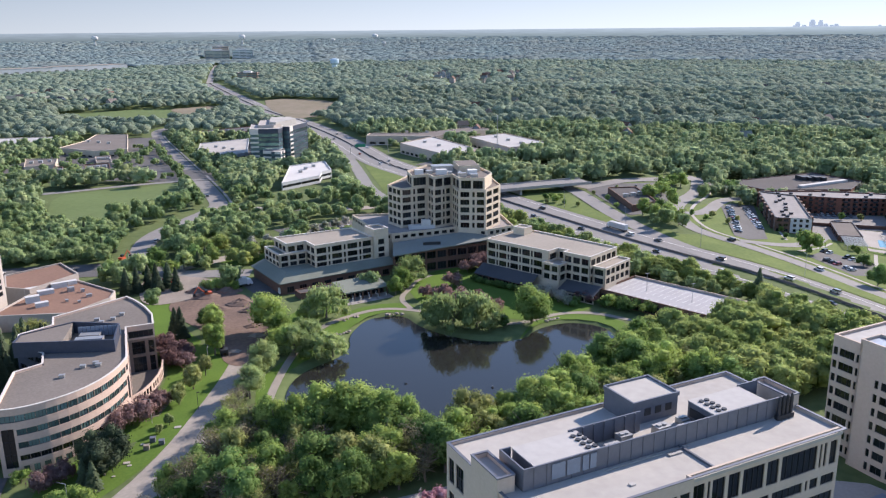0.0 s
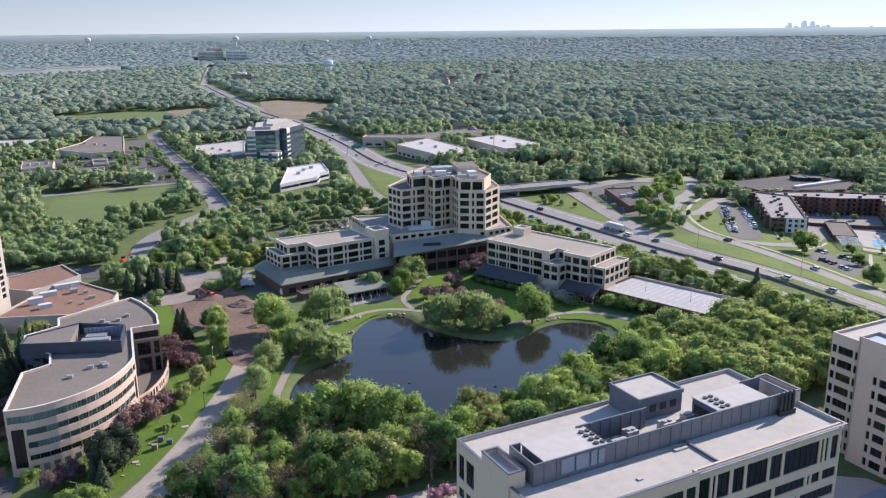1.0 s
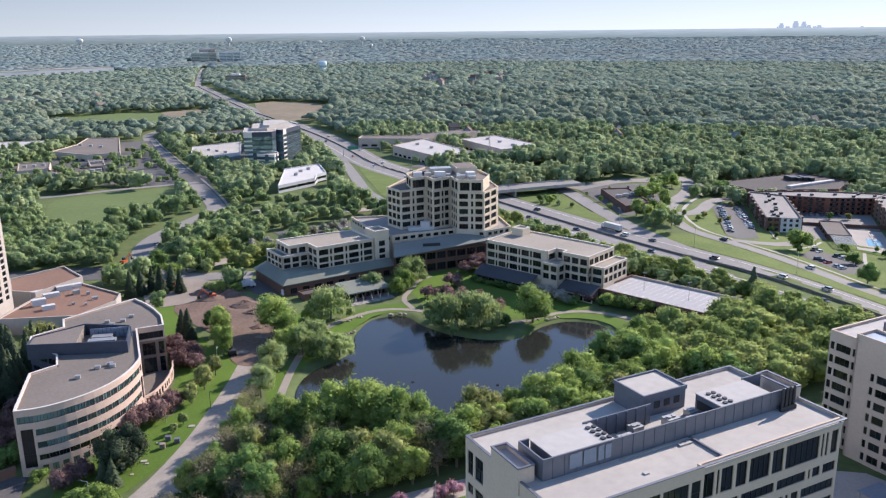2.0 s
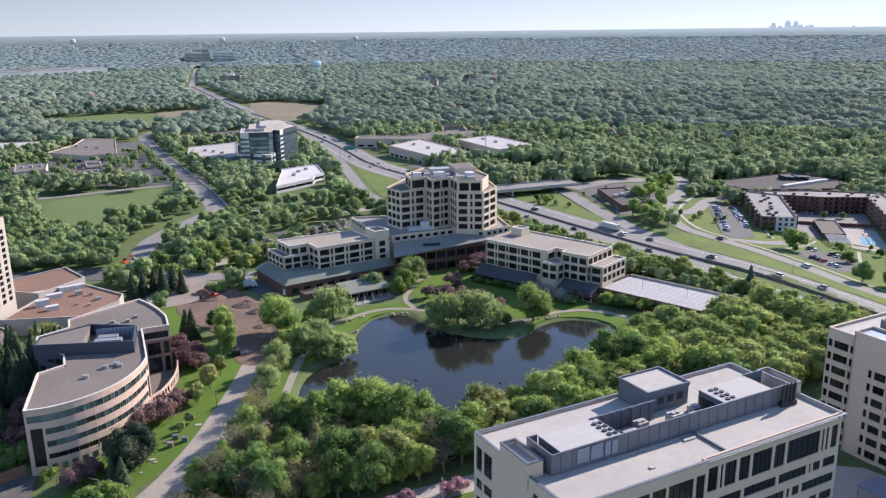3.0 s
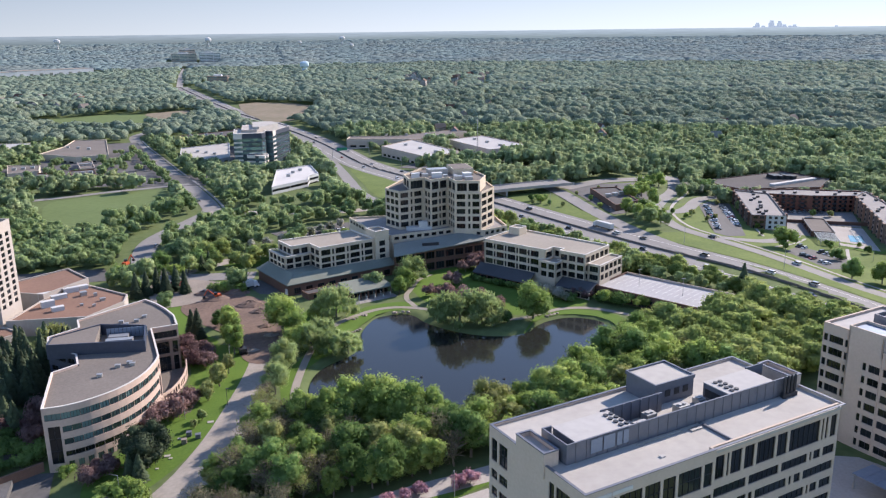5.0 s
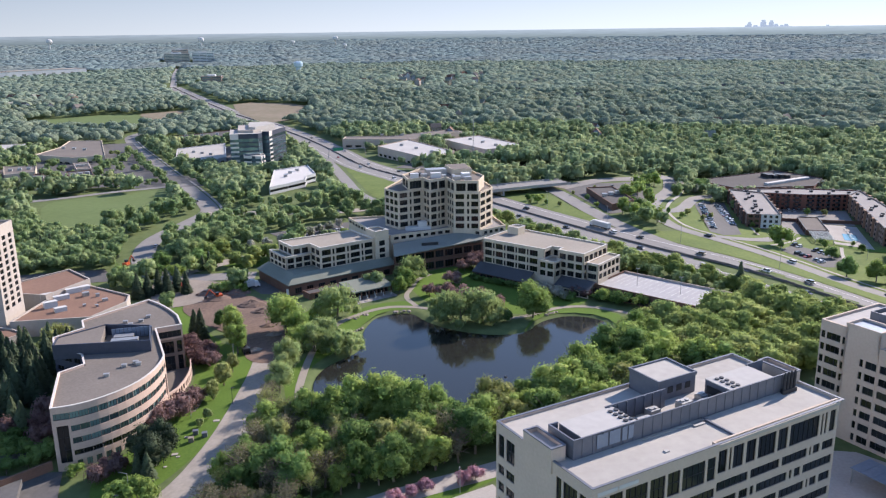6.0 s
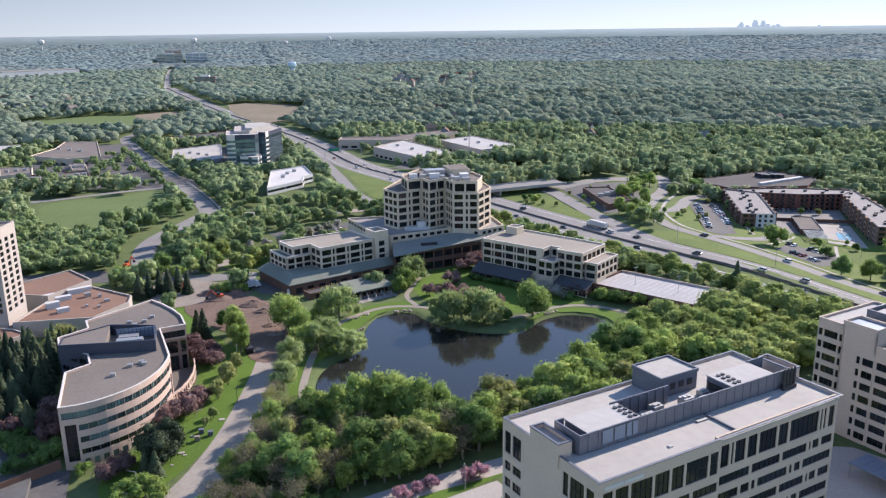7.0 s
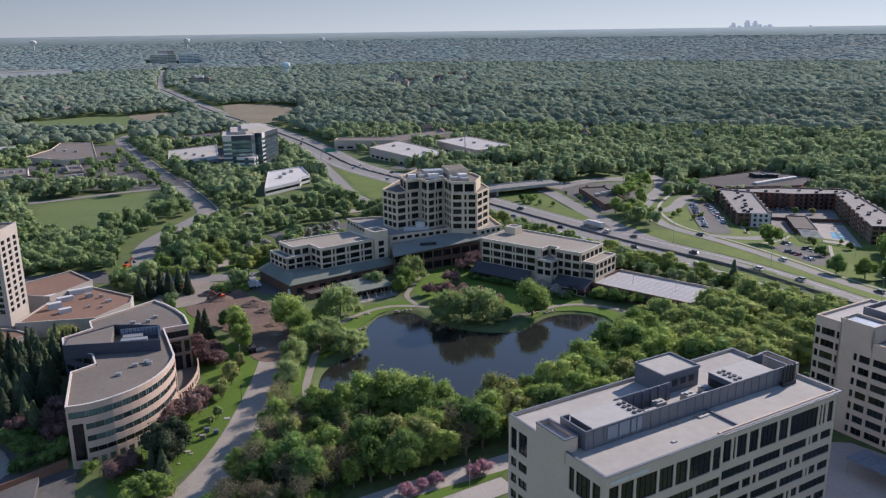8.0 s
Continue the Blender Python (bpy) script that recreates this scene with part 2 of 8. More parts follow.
LEAFPURPLE = foliage("purple_leaves", (0.28, 0.19, 0.18), (0.155, 0.10, 0.10), 0.45)
BLOSSOM = foliage("pink_blossom", (0.52, 0.31, 0.37), (0.34, 0.20, 0.25))
PALEBLOOM = foliage("pale_blossom", (0.44, 0.44, 0.38), (0.24, 0.27, 0.20))
TWIGS = foliage("bare_twigs", (0.27, 0.26, 0.16), (0.165, 0.155, 0.10), 0.3)
# Blue is raised in this leaf colour as a touch of painted haze.
WOODS = foliage("mixed_woodland_leaves", (0.415, 0.50, 0.275), (0.215, 0.30, 0.16), 0.5, True, 0.03, gloss=0.02, cell=9.0, relief=0.7, bump=0.5)
FRINGE = foliage("fringe_leaves", (0.365, 0.465, 0.23), (0.185, 0.275, 0.12), 0.5, True, 0.06, cell=9.0, gloss=0.03, relief=0.9, bump=0.4)
BANKLEAF = foliage("bank_woods_leaves", (0.42, 0.495, 0.185), (0.215, 0.295, 0.095), 0.5, True, 0.06, cell=8.0, gloss=0.03, relief=1.1, bump=0.3)
# Haze is painted into these three leaf colours: paler and bluer with distance.
MIDWOODS = foliage("haze_tinted_middle_leaves", (0.345, 0.42, 0.31), (0.20, 0.27, 0.20), 0.45, True, 0.012, cell=11.0, gloss=0.02, relief=0.45)
FARWOODS = foliage("haze_tinted_distant_leaves", (0.35, 0.435, 0.325), (0.235, 0.31, 0.245), 0.45, True, 0.007, cell=15.0, gloss=0.02, relief=0.3, bump=0.6)
EDGEWOODS = foliage("haze_tinted_horizon_leaves", (0.32, 0.41, 0.395), (0.255, 0.335, 0.335), 0.45, True, 0.003, cell=26.0, gloss=0.02, relief=0.2, bump=0.25)
SKYGLOW = bpy.data.materials.new("sky_backdrop")
SKYGLOW.use_nodes = True
_nt = SKYGLOW.node_tree
_nt.nodes.remove(_nt.nodes["Principled BSDF"])
_e, _g, _s, _r = _nt.nodes.new("ShaderNodeEmission"), _nt.nodes.new("ShaderNodeNewGeometry"), _nt.nodes.new("ShaderNodeSeparateXYZ"), _nt.nodes.new("ShaderNodeMapRange")
_c = _nt.nodes.new("ShaderNodeValToRGB")
_r.inputs[1].default_value, _r.inputs[2].default_value = 80, 330
_c.color_ramp.elements[0].color, _c.color_ramp.elements[1].color = (0.385, 0.445, 0.475, 1), (0.285, 0.36, 0.42, 1)
_nt.links.new(_g.outputs["Position"], _s.inputs[0])
_nt.links.new(_s.outputs["Z"], _r.inputs[0])
_nt.links.new(_r.outputs[0], _c.inputs[0])
_nt.links.new(_c.outputs[0], _e.inputs["Color"])
_w = _nt.nodes.new("ShaderNodeMapRange")
_w.inputs[1].default_value, _w.inputs[2].default_value, _w.inputs[3].default_value, _w.inputs[4].default_value = -1800, 3300, 0.86, 1.45
_nt.links.new(_s.outputs["X"], _w.inputs[0])
_nt.links.new(_w.outputs[0], _e.inputs["Strength"])
_nt.links.new(_e.outputs[0], _nt.nodes["Material Output"].inputs["Surface"])

# plain backdrop of far woods under the sky, its haze painted as emission
FARHAZE = bpy.data.materials.new("far_haze_glow")
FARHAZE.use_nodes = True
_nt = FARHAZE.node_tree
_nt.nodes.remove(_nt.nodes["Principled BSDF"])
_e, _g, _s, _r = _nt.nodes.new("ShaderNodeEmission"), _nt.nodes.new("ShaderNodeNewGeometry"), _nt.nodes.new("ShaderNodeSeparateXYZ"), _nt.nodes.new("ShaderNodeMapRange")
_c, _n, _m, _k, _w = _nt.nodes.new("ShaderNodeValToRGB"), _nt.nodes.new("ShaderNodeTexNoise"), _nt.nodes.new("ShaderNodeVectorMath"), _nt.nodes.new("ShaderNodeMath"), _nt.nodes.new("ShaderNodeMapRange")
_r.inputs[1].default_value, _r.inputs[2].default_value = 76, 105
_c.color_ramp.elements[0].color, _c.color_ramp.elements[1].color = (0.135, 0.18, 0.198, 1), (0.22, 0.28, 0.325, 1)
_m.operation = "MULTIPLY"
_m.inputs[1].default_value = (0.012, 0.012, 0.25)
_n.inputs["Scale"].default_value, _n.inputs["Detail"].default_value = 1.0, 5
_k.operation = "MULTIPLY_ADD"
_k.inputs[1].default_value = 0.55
# Painted haze glows stronger towards the sun's side (+x).
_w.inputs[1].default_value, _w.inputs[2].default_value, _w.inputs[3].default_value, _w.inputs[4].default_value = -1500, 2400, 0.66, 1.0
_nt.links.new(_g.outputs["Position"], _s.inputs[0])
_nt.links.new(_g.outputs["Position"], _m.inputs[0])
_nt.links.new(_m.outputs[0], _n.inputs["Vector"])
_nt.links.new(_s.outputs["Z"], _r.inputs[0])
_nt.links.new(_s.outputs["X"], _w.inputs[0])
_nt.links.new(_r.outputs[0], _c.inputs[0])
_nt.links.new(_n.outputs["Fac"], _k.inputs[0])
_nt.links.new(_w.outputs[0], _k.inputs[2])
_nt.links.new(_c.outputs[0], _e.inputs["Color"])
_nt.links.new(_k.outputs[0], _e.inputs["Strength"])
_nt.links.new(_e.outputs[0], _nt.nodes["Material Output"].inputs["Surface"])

# ---- helpers for meshes ----
def thing(name, label, category, x=0, y=0, z=0, rz=0, group="", kind=""):
    ob = new(name)
    ob.empty_display_size = 0.5
    ob.matrix_basis = pose(x, y, z, 0, 0, rz)
    return tagged(ob, label, category, group, kind)


def part(name, bm, material, parent, label="", m=None):
    me = bm
    if isinstance(bm, bmesh.types.BMesh):
        me = bpy.data.meshes.new(name)
        bm.to_mesh(me)
        bm.free()
    if material is not None and not me.materials:
        me.materials.append(material)
    ob = new(name, me)
    ob.parent = parent
    if m is not None:
        ob.matrix_basis = m
    if label:
        ob["label"] = label
    return ob


def solo(name, bm, material, label, category, kind="", group=""):
    ob = part(name, bm, material, None)
    return tagged(ob, label, category, group, kind)


def box(bm, x0, x1, y0, y1, z0, z1, m=None):
    vs = [bm.verts.new((x, y, z) if m is None else m @ Vector((x, y, z))) for z in (z0, z1) for y in (y0, y1) for x in (x0, x1)]
    for q in ((0, 2, 3, 1), (4, 5, 7, 6), (0, 1, 5, 4), (1, 3, 7, 5), (3, 2, 6, 7), (2, 0, 4, 6)):
        bm.faces.new([vs[i] for i in q])
    return vs


def prism(bm, poly, z0, z1, m=None):
    """A solid over a plan polygon (counter-clockwise); z1 may be a list of heights."""
    zs = z1 if isinstance(z1, (list, tuple)) else [z1] * len(poly)
    f = (lambda v: v) if m is None else (lambda v: m @ v)
    lo = [bm.verts.new(f(Vector((x, y, z0)))) for x, y in poly]
    hi = [bm.verts.new(f(Vector((x, y, z)))) for (x, y), z in zip(poly, zs)]
    bm.faces.new(lo[::-1])
    bm.faces.new(hi)
    for i in range(len(poly)):
        j = (i + 1) % len(poly)
        bm.faces.new((lo[i], lo[j], hi[j], hi[i]))


def tube(bm, p, q, r0, r1=None, n=8):
    """A tapered round bar between two points."""
    p, q, r1 = Vector(p), Vector(q), r0 if r1 is None else r1
    t = (q - p).to_track_quat("Z", "Y").to_matrix()
    ends = []
    for c, r in ((p, r0), (q, r1)):
        ends.append([bm.verts.new(c + t @ Vector((r * math.cos(2 * math.pi * k / n), r * math.sin(2 * math.pi * k / n), 0))) for k in range(n)])
    bm.faces.new(ends[0][::-1])
    bm.faces.new(ends[1])
    for k in range(n):
        bm.faces.new((ends[0][k], ends[0][(k + 1) % n], ends[1][(k + 1) % n], ends[1][k]))


def inset(poly, d):
    """The polygon moved inward by d, corner by corner."""
    out = []
    for i in range(len(poly)):
        a, b, c = Vector(poly[i - 1]), Vector(poly[i]), Vector(poly[(i + 1) % len(poly)])
        e, f = (b - a).normalized(), (c - b).normalized()
        n1, n2 = Vector((-e.y, e.x)), Vector((-f.y, f.x))
        k = (n1 + n2)
        k = k / max(0.3, k.dot(n1))
        out.append(tuple(b + k * d))
    return out


def ring(bm, poly, d, z0, z1):
    """A wall of thickness d round the inside of a polygon."""
    inn = inset(poly, d)
    n = len(poly)
    rows = [[bm.verts.new((*p, z)) for p in pl] for pl, z in ((poly, z0), (poly, z1), (inn, z1), (inn, z0))]
    for k in range(4):
        for i in range(n):
            j = (i + 1) % n
            bm.faces.new((rows[k][i], rows[k][j], rows[(k + 1) % 4][j], rows[(k + 1) % 4][i]))


class Plan:
    """A turned frame on the ground: pt(a, b) is a metres along, b metres to the left of it."""

    def __init__(self, x, y, ux, uy):
        self.o, self.u = Vector((x, y)), Vector((ux, uy)).normalized()
        self.v = Vector((-self.u.y, self.u.x))
        self.deg = math.degrees(math.atan2(self.u.y, self.u.x))

    def pt(self, a, b):
        p = self.o + self.u * a + self.v * b
        return (p.x, p.y)

    def pts(self, *ab):
        return [self.pt(a, b) for a, b in ab]

    def m(self, a=0, b=0, z=0):
        return pose(*self.pt(a, b), z, 0, 0, self.deg)


_win = {}


def lattice(b, w, h, nx, nz, glazed):
    """One connected frame with mullions round nx by nz openings; glazed: with panes (second material) at their backs."""
    e, k = 0.09, 0.04
    cuts = []
    for size, n in ((w, nx), (h, nz)):
        c = [-size / 2, -size / 2 + e]
        for i in range(1, n):
            c += [-size / 2 + size * i / n - k, -size / 2 + size * i / n + k]
        cuts.append(c + [size / 2 - e, size / 2])
    xs, zs = cuts
    made = {}

    def v(i, j, y):
        if (i, j, y) not in made:
            made[i, j, y] = b.verts.new((xs[i], y, zs[j]))
        return made[i, j, y]
    f0, f1 = -0.05, 0.075
    for i in range(len(xs) - 1):
        for j in range(len(zs) - 1):
            ring_ = ((i, j), (i + 1, j), (i + 1, j + 1), (i, j + 1))
            if i % 2 and j % 2:
                for p, q in zip(ring_, ring_[1:] + ring_[:1]):
                    b.faces.new((v(*p, f0), v(*p, f1), v(*q, f1), v(*q, f0)))
                if glazed:
                    b.faces.new([v(*p, f1) for p in ring_]).material_index = 1
            else:
                b.faces.new([v(*p, f0) for p in ring_])
    a, c = len(xs) - 1, len(zs) - 1
    rim = [(i, 0) for i in range(a)] + [(a, j) for j in range(c)] + [(i, c) for i in range(a, 0, -1)] + [(0, j) for j in range(c, 0, -1)]
    for p, q in zip(rim, rim[1:] + rim[:1]):
        b.faces.new((v(*q, f0), v(*q, f1), v(*p, f1), v(*p, f0)))


def window(parent, m, w, h, nx, nz, glass, fm, name="window", plain=False):
    """A window: its frame with mullions, and the pane behind."""
    key = (round(w, 2), round(h, 2), nx, nz, glass.name, fm.name, plain)
    if key not in _win:
        b = bmesh.new()
        lattice(b, w, h, nx, nz, plain)
        fr = bpy.data.meshes.new("window_frame")
        b.to_mesh(fr)
        b.free()
        fr.materials.append(fm)
        if plain:
            fr.materials.append(glass)
        b = bmesh.new()
        box(b, -w / 2 + 0.03, w / 2 - 0.03, 0.075, 0.12, -h / 2 + 0.03, h / 2 - 0.03)
        pn = bpy.data.meshes.new("pane")
        b.to_mesh(pn)
        b.free()
        pn.materials.append(glass)
        _win[key] = (fr, pn)
    fr, pn = _win[key]
    ob = part(name, fr, fm, parent, "", m)
    if not plain:
        part("pane", pn, glass, ob)
    return ob


def facade(parent, a, b, z0, z1, rows, cols, wm, glass=None, fm=None, t=0.5, rec=0.25, trim=None, mull=(1, 1), name="wall", plain=False):
    """A wall from a to b (outside on the right) with openings: rows of (low, high), cols of (from, to) along it; windows set back in them."""
    a, b = Vector(a), Vector(b)
    L = (b - a).length
    d = (b - a) / L
    n = Vector((d.y, -d.x))
    m = Matrix(((d.x, -n.x, 0, a.x), (d.y, -n.y, 0, a.y), (0, 0, 1, 0), (0, 0, 0, 1)))
    le = L - (t if trim is None else trim)
    bm = bmesh.new()
    z = z0
    for lo, hi in sorted(rows):
        if lo - z > 0.01:
            box(bm, 0, le, 0, t, z, lo, m)
        s = 0
        for c0, c1 in sorted(cols):
            if c0 - s > 0.01:
                box(bm, s, c0, 0, t, lo, hi, m)
            s = c1
        if le - s > 0.01:
            box(bm, s, le, 0, t, lo, hi, m)
        z = hi
    if z1 - z > 0.01:
        box(bm, 0, le, 0, t, z, z1, m)
    part(name, bm, wm, parent)
    for lo, hi in rows:
        for c0, c1 in cols:
            window(parent, m @ Matrix.Translation(((c0 + c1) / 2, rec, (lo + hi) / 2)), c1 - c0, hi - lo, mull[0] or max(1, round((c1 - c0) / 1.5)), mull[1], glass or GLASS, fm or DARKMETAL, plain=plain)
    return m


def even(L, n, gap, edge=None):
    """n openings evenly over the length L, with piers of width gap."""
    edge = gap if edge is None else edge
    w = (L - 2 * edge - gap * (n - 1)) / n
    return [(edge + k * (w + gap), edge + k * (w + gap) + w) for k in range(n)]


def dist(a, b):
    return (Vector(b) - Vector(a)).length


def flat_roof(parent, poly, z, par, mat_roof, mat_par, t=0.45, thick=0.6):
    """A roof slab inside the walls and a parapet with a coping round it."""
    bm = bmesh.new()
    prism(bm, inset(poly, t + 0.002), z - thick, z)
    part("roof", bm, mat_roof, parent)
    if par:
        bm = bmesh.new()
        ring(bm, inset(poly, -0.06), t + 0.12, z + par, z + par + 0.12)
        part("coping", bm, mat_par, parent)


def shape(parent, name, mat_, *boxes, m=None, label=""):
    bm = bmesh.new()
    for bx in boxes:
        box(bm, *bx, m)
    return part(name, bm, mat_, parent, label)


# ---- ground ----
def smooth(a):
    a = np.clip(a, 0, 1)
    return a * a * (3 - 2 * a)


def ground_z(x, y):
    """The lie of the land: level round the pond, falling beyond the highway, raised far off to fit the camera's
    horizon.
    """
    x, y = np.asarray(x, float), np.asarray(y, float)
    r = np.hypot(x + 10, y)
    a = smooth((x - 185 - np.maximum(0, y - 420) * 0.25) / 120)
    b = smooth((y - 560) / 220) * 0.8
    dip = 2.6 * np.exp(-((x + 80) ** 2 + (y - 196) ** 2) / 24.0 ** 2)
    return 0.6 - dip - 10 * (1 - (1 - a) * (1 - b)) + 83 * (np.maximum(r - 1000, 0) / 3800) ** 2


def gz(x, y):
    return float(ground_z(x, y))


def rounded(poly, times=2, closed=True):
    """Corner cutting."""
    p = [Vector(q) for q in poly]
    for _ in range(times):
        q = [] if closed else [p[0]]
        for i in range(len(p) if closed else len(p) - 1):
            a, b = p[i], p[(i + 1) % len(p)]
            q += [a.lerp(b, 0.25), a.lerp(b, 0.75)]
        p = q if closed else q + [p[-1]]
    return [tuple(v) for v in p]


def inside(poly, x, y):
    x, y = np.asarray(x, float), np.asarray(y, float)
    r = np.zeros(x.shape, bool)
    for i in range(len(poly)):
        (x0, y0), (x1, y1) = poly[i - 1], poly[i]
        if y0 != y1:
            r ^= ((y0 > y) != (y1 > y)) & (x < (x1 - x0) * (y - y0) / (y1 - y0) + x0)
    return r


def off_line(line, x, y, closed=False):
    """The distance from points to a polyline."""
    x, y = np.asarray(x, float), np.asarray(y, float)
    best = np.full(x.shape, 1e9)
    for i in range(0 if closed else 1, len(line)):
        (x0, y0), (x1, y1) = line[i - 1], line[i]
        l2 = max(1e-9, (x1 - x0) ** 2 + (y1 - y0) ** 2)
        t = np.clip(((x - x0) * (x1 - x0) + (y - y0) * (y1 - y0)) / l2, 0, 1)
        best = np.minimum(best, np.hypot(x - x0 - t * (x1 - x0), y - y0 - t * (y1 - y0)))
    return best


def net(name, verts, quads, mat_, smooth=False):
    """A mesh object's data from arrays of corners and four-sided faces."""
    me = bpy.data.meshes.new(name)
    verts, quads = np.asarray(verts, np.float32), np.asarray(quads, np.int32)
    me.vertices.add(len(verts))
    me.vertices.foreach_set("co", verts.ravel())
    me.loops.add(quads.size)
    me.loops.foreach_set("vertex_index", quads.ravel())
    me.polygons.add(len(quads))
    me.polygons.foreach_set("loop_start", np.arange(len(quads), dtype=np.int32) * 4)
    me.update(calc_edges=True)
    if smooth:
        me.polygons.foreach_set("use_smooth", np.ones(len(quads), bool))
    me.materials.append(mat_)
    return me


POND = rounded([(-13, 232), (-11, 248), (-5, 258), (5, 265), (10, 274), (9.5, 283), (13, 293), (18.5, 302.5), (27, 304.5), (35, 303), (39, 288), (54, 272), (71, 269), (79, 280), (94, 285), (106, 277), (107, 264), (98, 246), (80, 228), (58, 213), (30, 205), (2, 206), (-10, 217)])


def land(x, y):
    z = ground_z(x, y)
    near = (x > -40) & (x < 140) & (y > 180) & (y < 330)
    d = off_line(POND, x[near], y[near], True)
    d = np.where(inside(POND, x[near], y[near]), d, -d)
    z[near] = np.where(d > -1.6, np.minimum(z[near], 0.02 - d * 0.36), z[near])
    return z


def spaced(*runs):
    out = []
    for a, b, step in runs:
        out += list(np.arange(a, b, step))
    return np.array(out + [runs[-1][1]])


_xs = spaced((-5600, -1000, 200), (-1000, -320, 40), (-320, -32, 8), (-32, 130, 1.5), (130, 480, 8), (480, 1200, 40), (1200, 5600, 200))
_ys = spaced((-600, 100, 50), (100, 190, 6), (190, 320, 1.5), (320, 900, 8), (900, 2000, 40), (2000, 5200, 100))
_gx, _gy = np.meshgrid(_xs, _ys)
_v = np.stack([_gx.ravel(), _gy.ravel(), land(_gx.ravel(), _gy.ravel())], 1)
_i = np.arange((len(_ys) - 1) * len(_xs)).reshape(-1, len(_xs))[:, :-1].ravel()
ground = new("ground", net("ground", _v, np.stack([_i, _i + 1, _i + len(_xs) + 1, _i + len(_xs)], 1), WOODFLOOR))
tagged(ground, "green undergrowth and grass under wide woodland", "ground", kind="structure")

_bm = bmesh.new()
_bm.faces.new([_bm.verts.new((x, y, 0.0)) for x, y in inset(POND, -1.2)])
solo("water", _bm, WATER, "dark still pond water with faint ripples", "pond", "structure")

_a = np.radians(np.linspace(-38, 47, 48))
_v = np.concatenate([np.stack([-10 + 4920 * np.sin(_a), 4920 * np.cos(_a), np.full(48, z)], 1) for z in (-20.0, 340.0)])
_q = np.arange(47)
sky_backdrop = new("sky_backdrop", net("sky_backdrop", _v, np.stack([_q, _q + 1, _q + 49, _q + 48], 1), SKYGLOW))
tagged(sky_backdrop, "pale blue hazy sky at the horizon", "sky", kind="structure")
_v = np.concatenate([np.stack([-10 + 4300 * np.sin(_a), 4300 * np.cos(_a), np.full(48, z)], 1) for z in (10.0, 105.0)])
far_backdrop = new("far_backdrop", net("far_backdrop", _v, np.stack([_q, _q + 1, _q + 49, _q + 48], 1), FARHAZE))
tagged(far_backdrop, "glowing backdrop painted as hazy blue-green wooded distance below the sky", "backdrop", kind="structure")

BLOCKED = []  # plan areas and lines kept clear of wild trees, some to open the camera's view


def block(poly=None, line=None, width=0, grow=2.0):
    BLOCKED.append((poly, line, width / 2 + grow))


def drape(name, poly, mat_, lift, label, category, step=12, kind="structure", cut=2, wild=False):
    """A flat sheet on the land over a polygon."""
    from mathutils import geometry
    poly = rounded(poly, cut) if cut else poly
    xs, ys = [p[0] for p in poly], [p[1] for p in poly]
    gx, gy = np.meshgrid(np.arange(min(xs), max(xs), step), np.arange(min(ys), max(ys), step))
    gx, gy = gx.ravel(), gy.ravel()
    ok = inside(poly, gx, gy) & (off_line(poly, gx, gy, True) > step * 0.3) if gx.size else np.zeros(0, bool)
    pts = [Vector(p) for p in poly] + [Vector((a, b)) for a, b in zip(gx[ok], gy[ok])]
    n = len(poly)
    vs, _, fs, _, _, _ = geometry.delaunay_2d_cdt(pts, [(i, (i + 1) % n) for i in range(n)], [], 1, 1e-4)
    me = bpy.data.meshes.new(name)
    me.from_pydata([(v.x, v.y, gz(v.x, v.y) + lift) for v in vs], [], fs)
    me.update()
    ob = part(name, me, mat_, None)
    if not wild:
        block(poly=poly)
    return tagged(ob, label, category, kind=kind)


def strip(name, line, width, mat_, lift, label, category, step=9, shift=0.0, kind="structure", keep=True, bow=2, height=None, parent=None, grow=2.0):
    """A ribbon along a line on the land, shifted sideways (to its left) by shift."""
    ln = rounded(line, bow, False) if bow else line
    dense = [Vector(ln[0])]
    for a, b in zip(ln, ln[1:]):
        a, b = Vector(a), Vector(b)
        k = max(1, int((b - a).length / step))
        dense += [a.lerp(b, (i + 1) / k) for i in range(k)]
    bm = bmesh.new()
    rows = []
    for i, p in enumerate(dense):
        d = (dense[min(i + 1, len(dense) - 1)] - dense[max(i - 1, 0)]).normalized()
        n = Vector((-d.y, d.x))
        rows.append([])
        for s in (shift + width / 2, shift - width / 2):
            q = p + n * s
            z = (gz(q.x, q.y) if height is None else height(i / (len(dense) - 1))) + lift
            rows[-1].append(bm.verts.new((q.x, q.y, z)))
    for r, q in zip(rows, rows[1:]):
        bm.faces.new((r[1], q[1], q[0], r[0]))
    if keep:
        block(line=ln, width=width, grow=grow)
    if parent is not None:
        return part(name, bm, mat_, parent, label)
    return solo(name, bm, mat_, label, category, kind)

# ---- roads, lawns and paths ----
HIGHWAY = [(232, 190), (217, 248), (210, 278), (197, 322), (174, 364), (151, 425), (133, 476), (115, 530), (97, 585), (85, 630), (70, 700), (47, 868), (18, 1003), (-27, 1174), (-68, 1316), (-167, 1762), (-193, 1881)]
strip("highway", HIGHWAY, 33, ROADGREY, 0.25, "wide grey divided highway with a concrete median", "highway", grow=12.0)
for _k, _s in (("lane_line", -12.2), ("lane_line", 12.2)):
    strip(_k, HIGHWAY, 0.35, PAINT, 0.30, "white painted edge line", "marking", shift=_s, keep=False)
strip("verge", HIGHWAY[:9], 14, BANKGRASS, 0.2, "mown green grass verge beside the highway", "grass", shift=-25, keep=True)


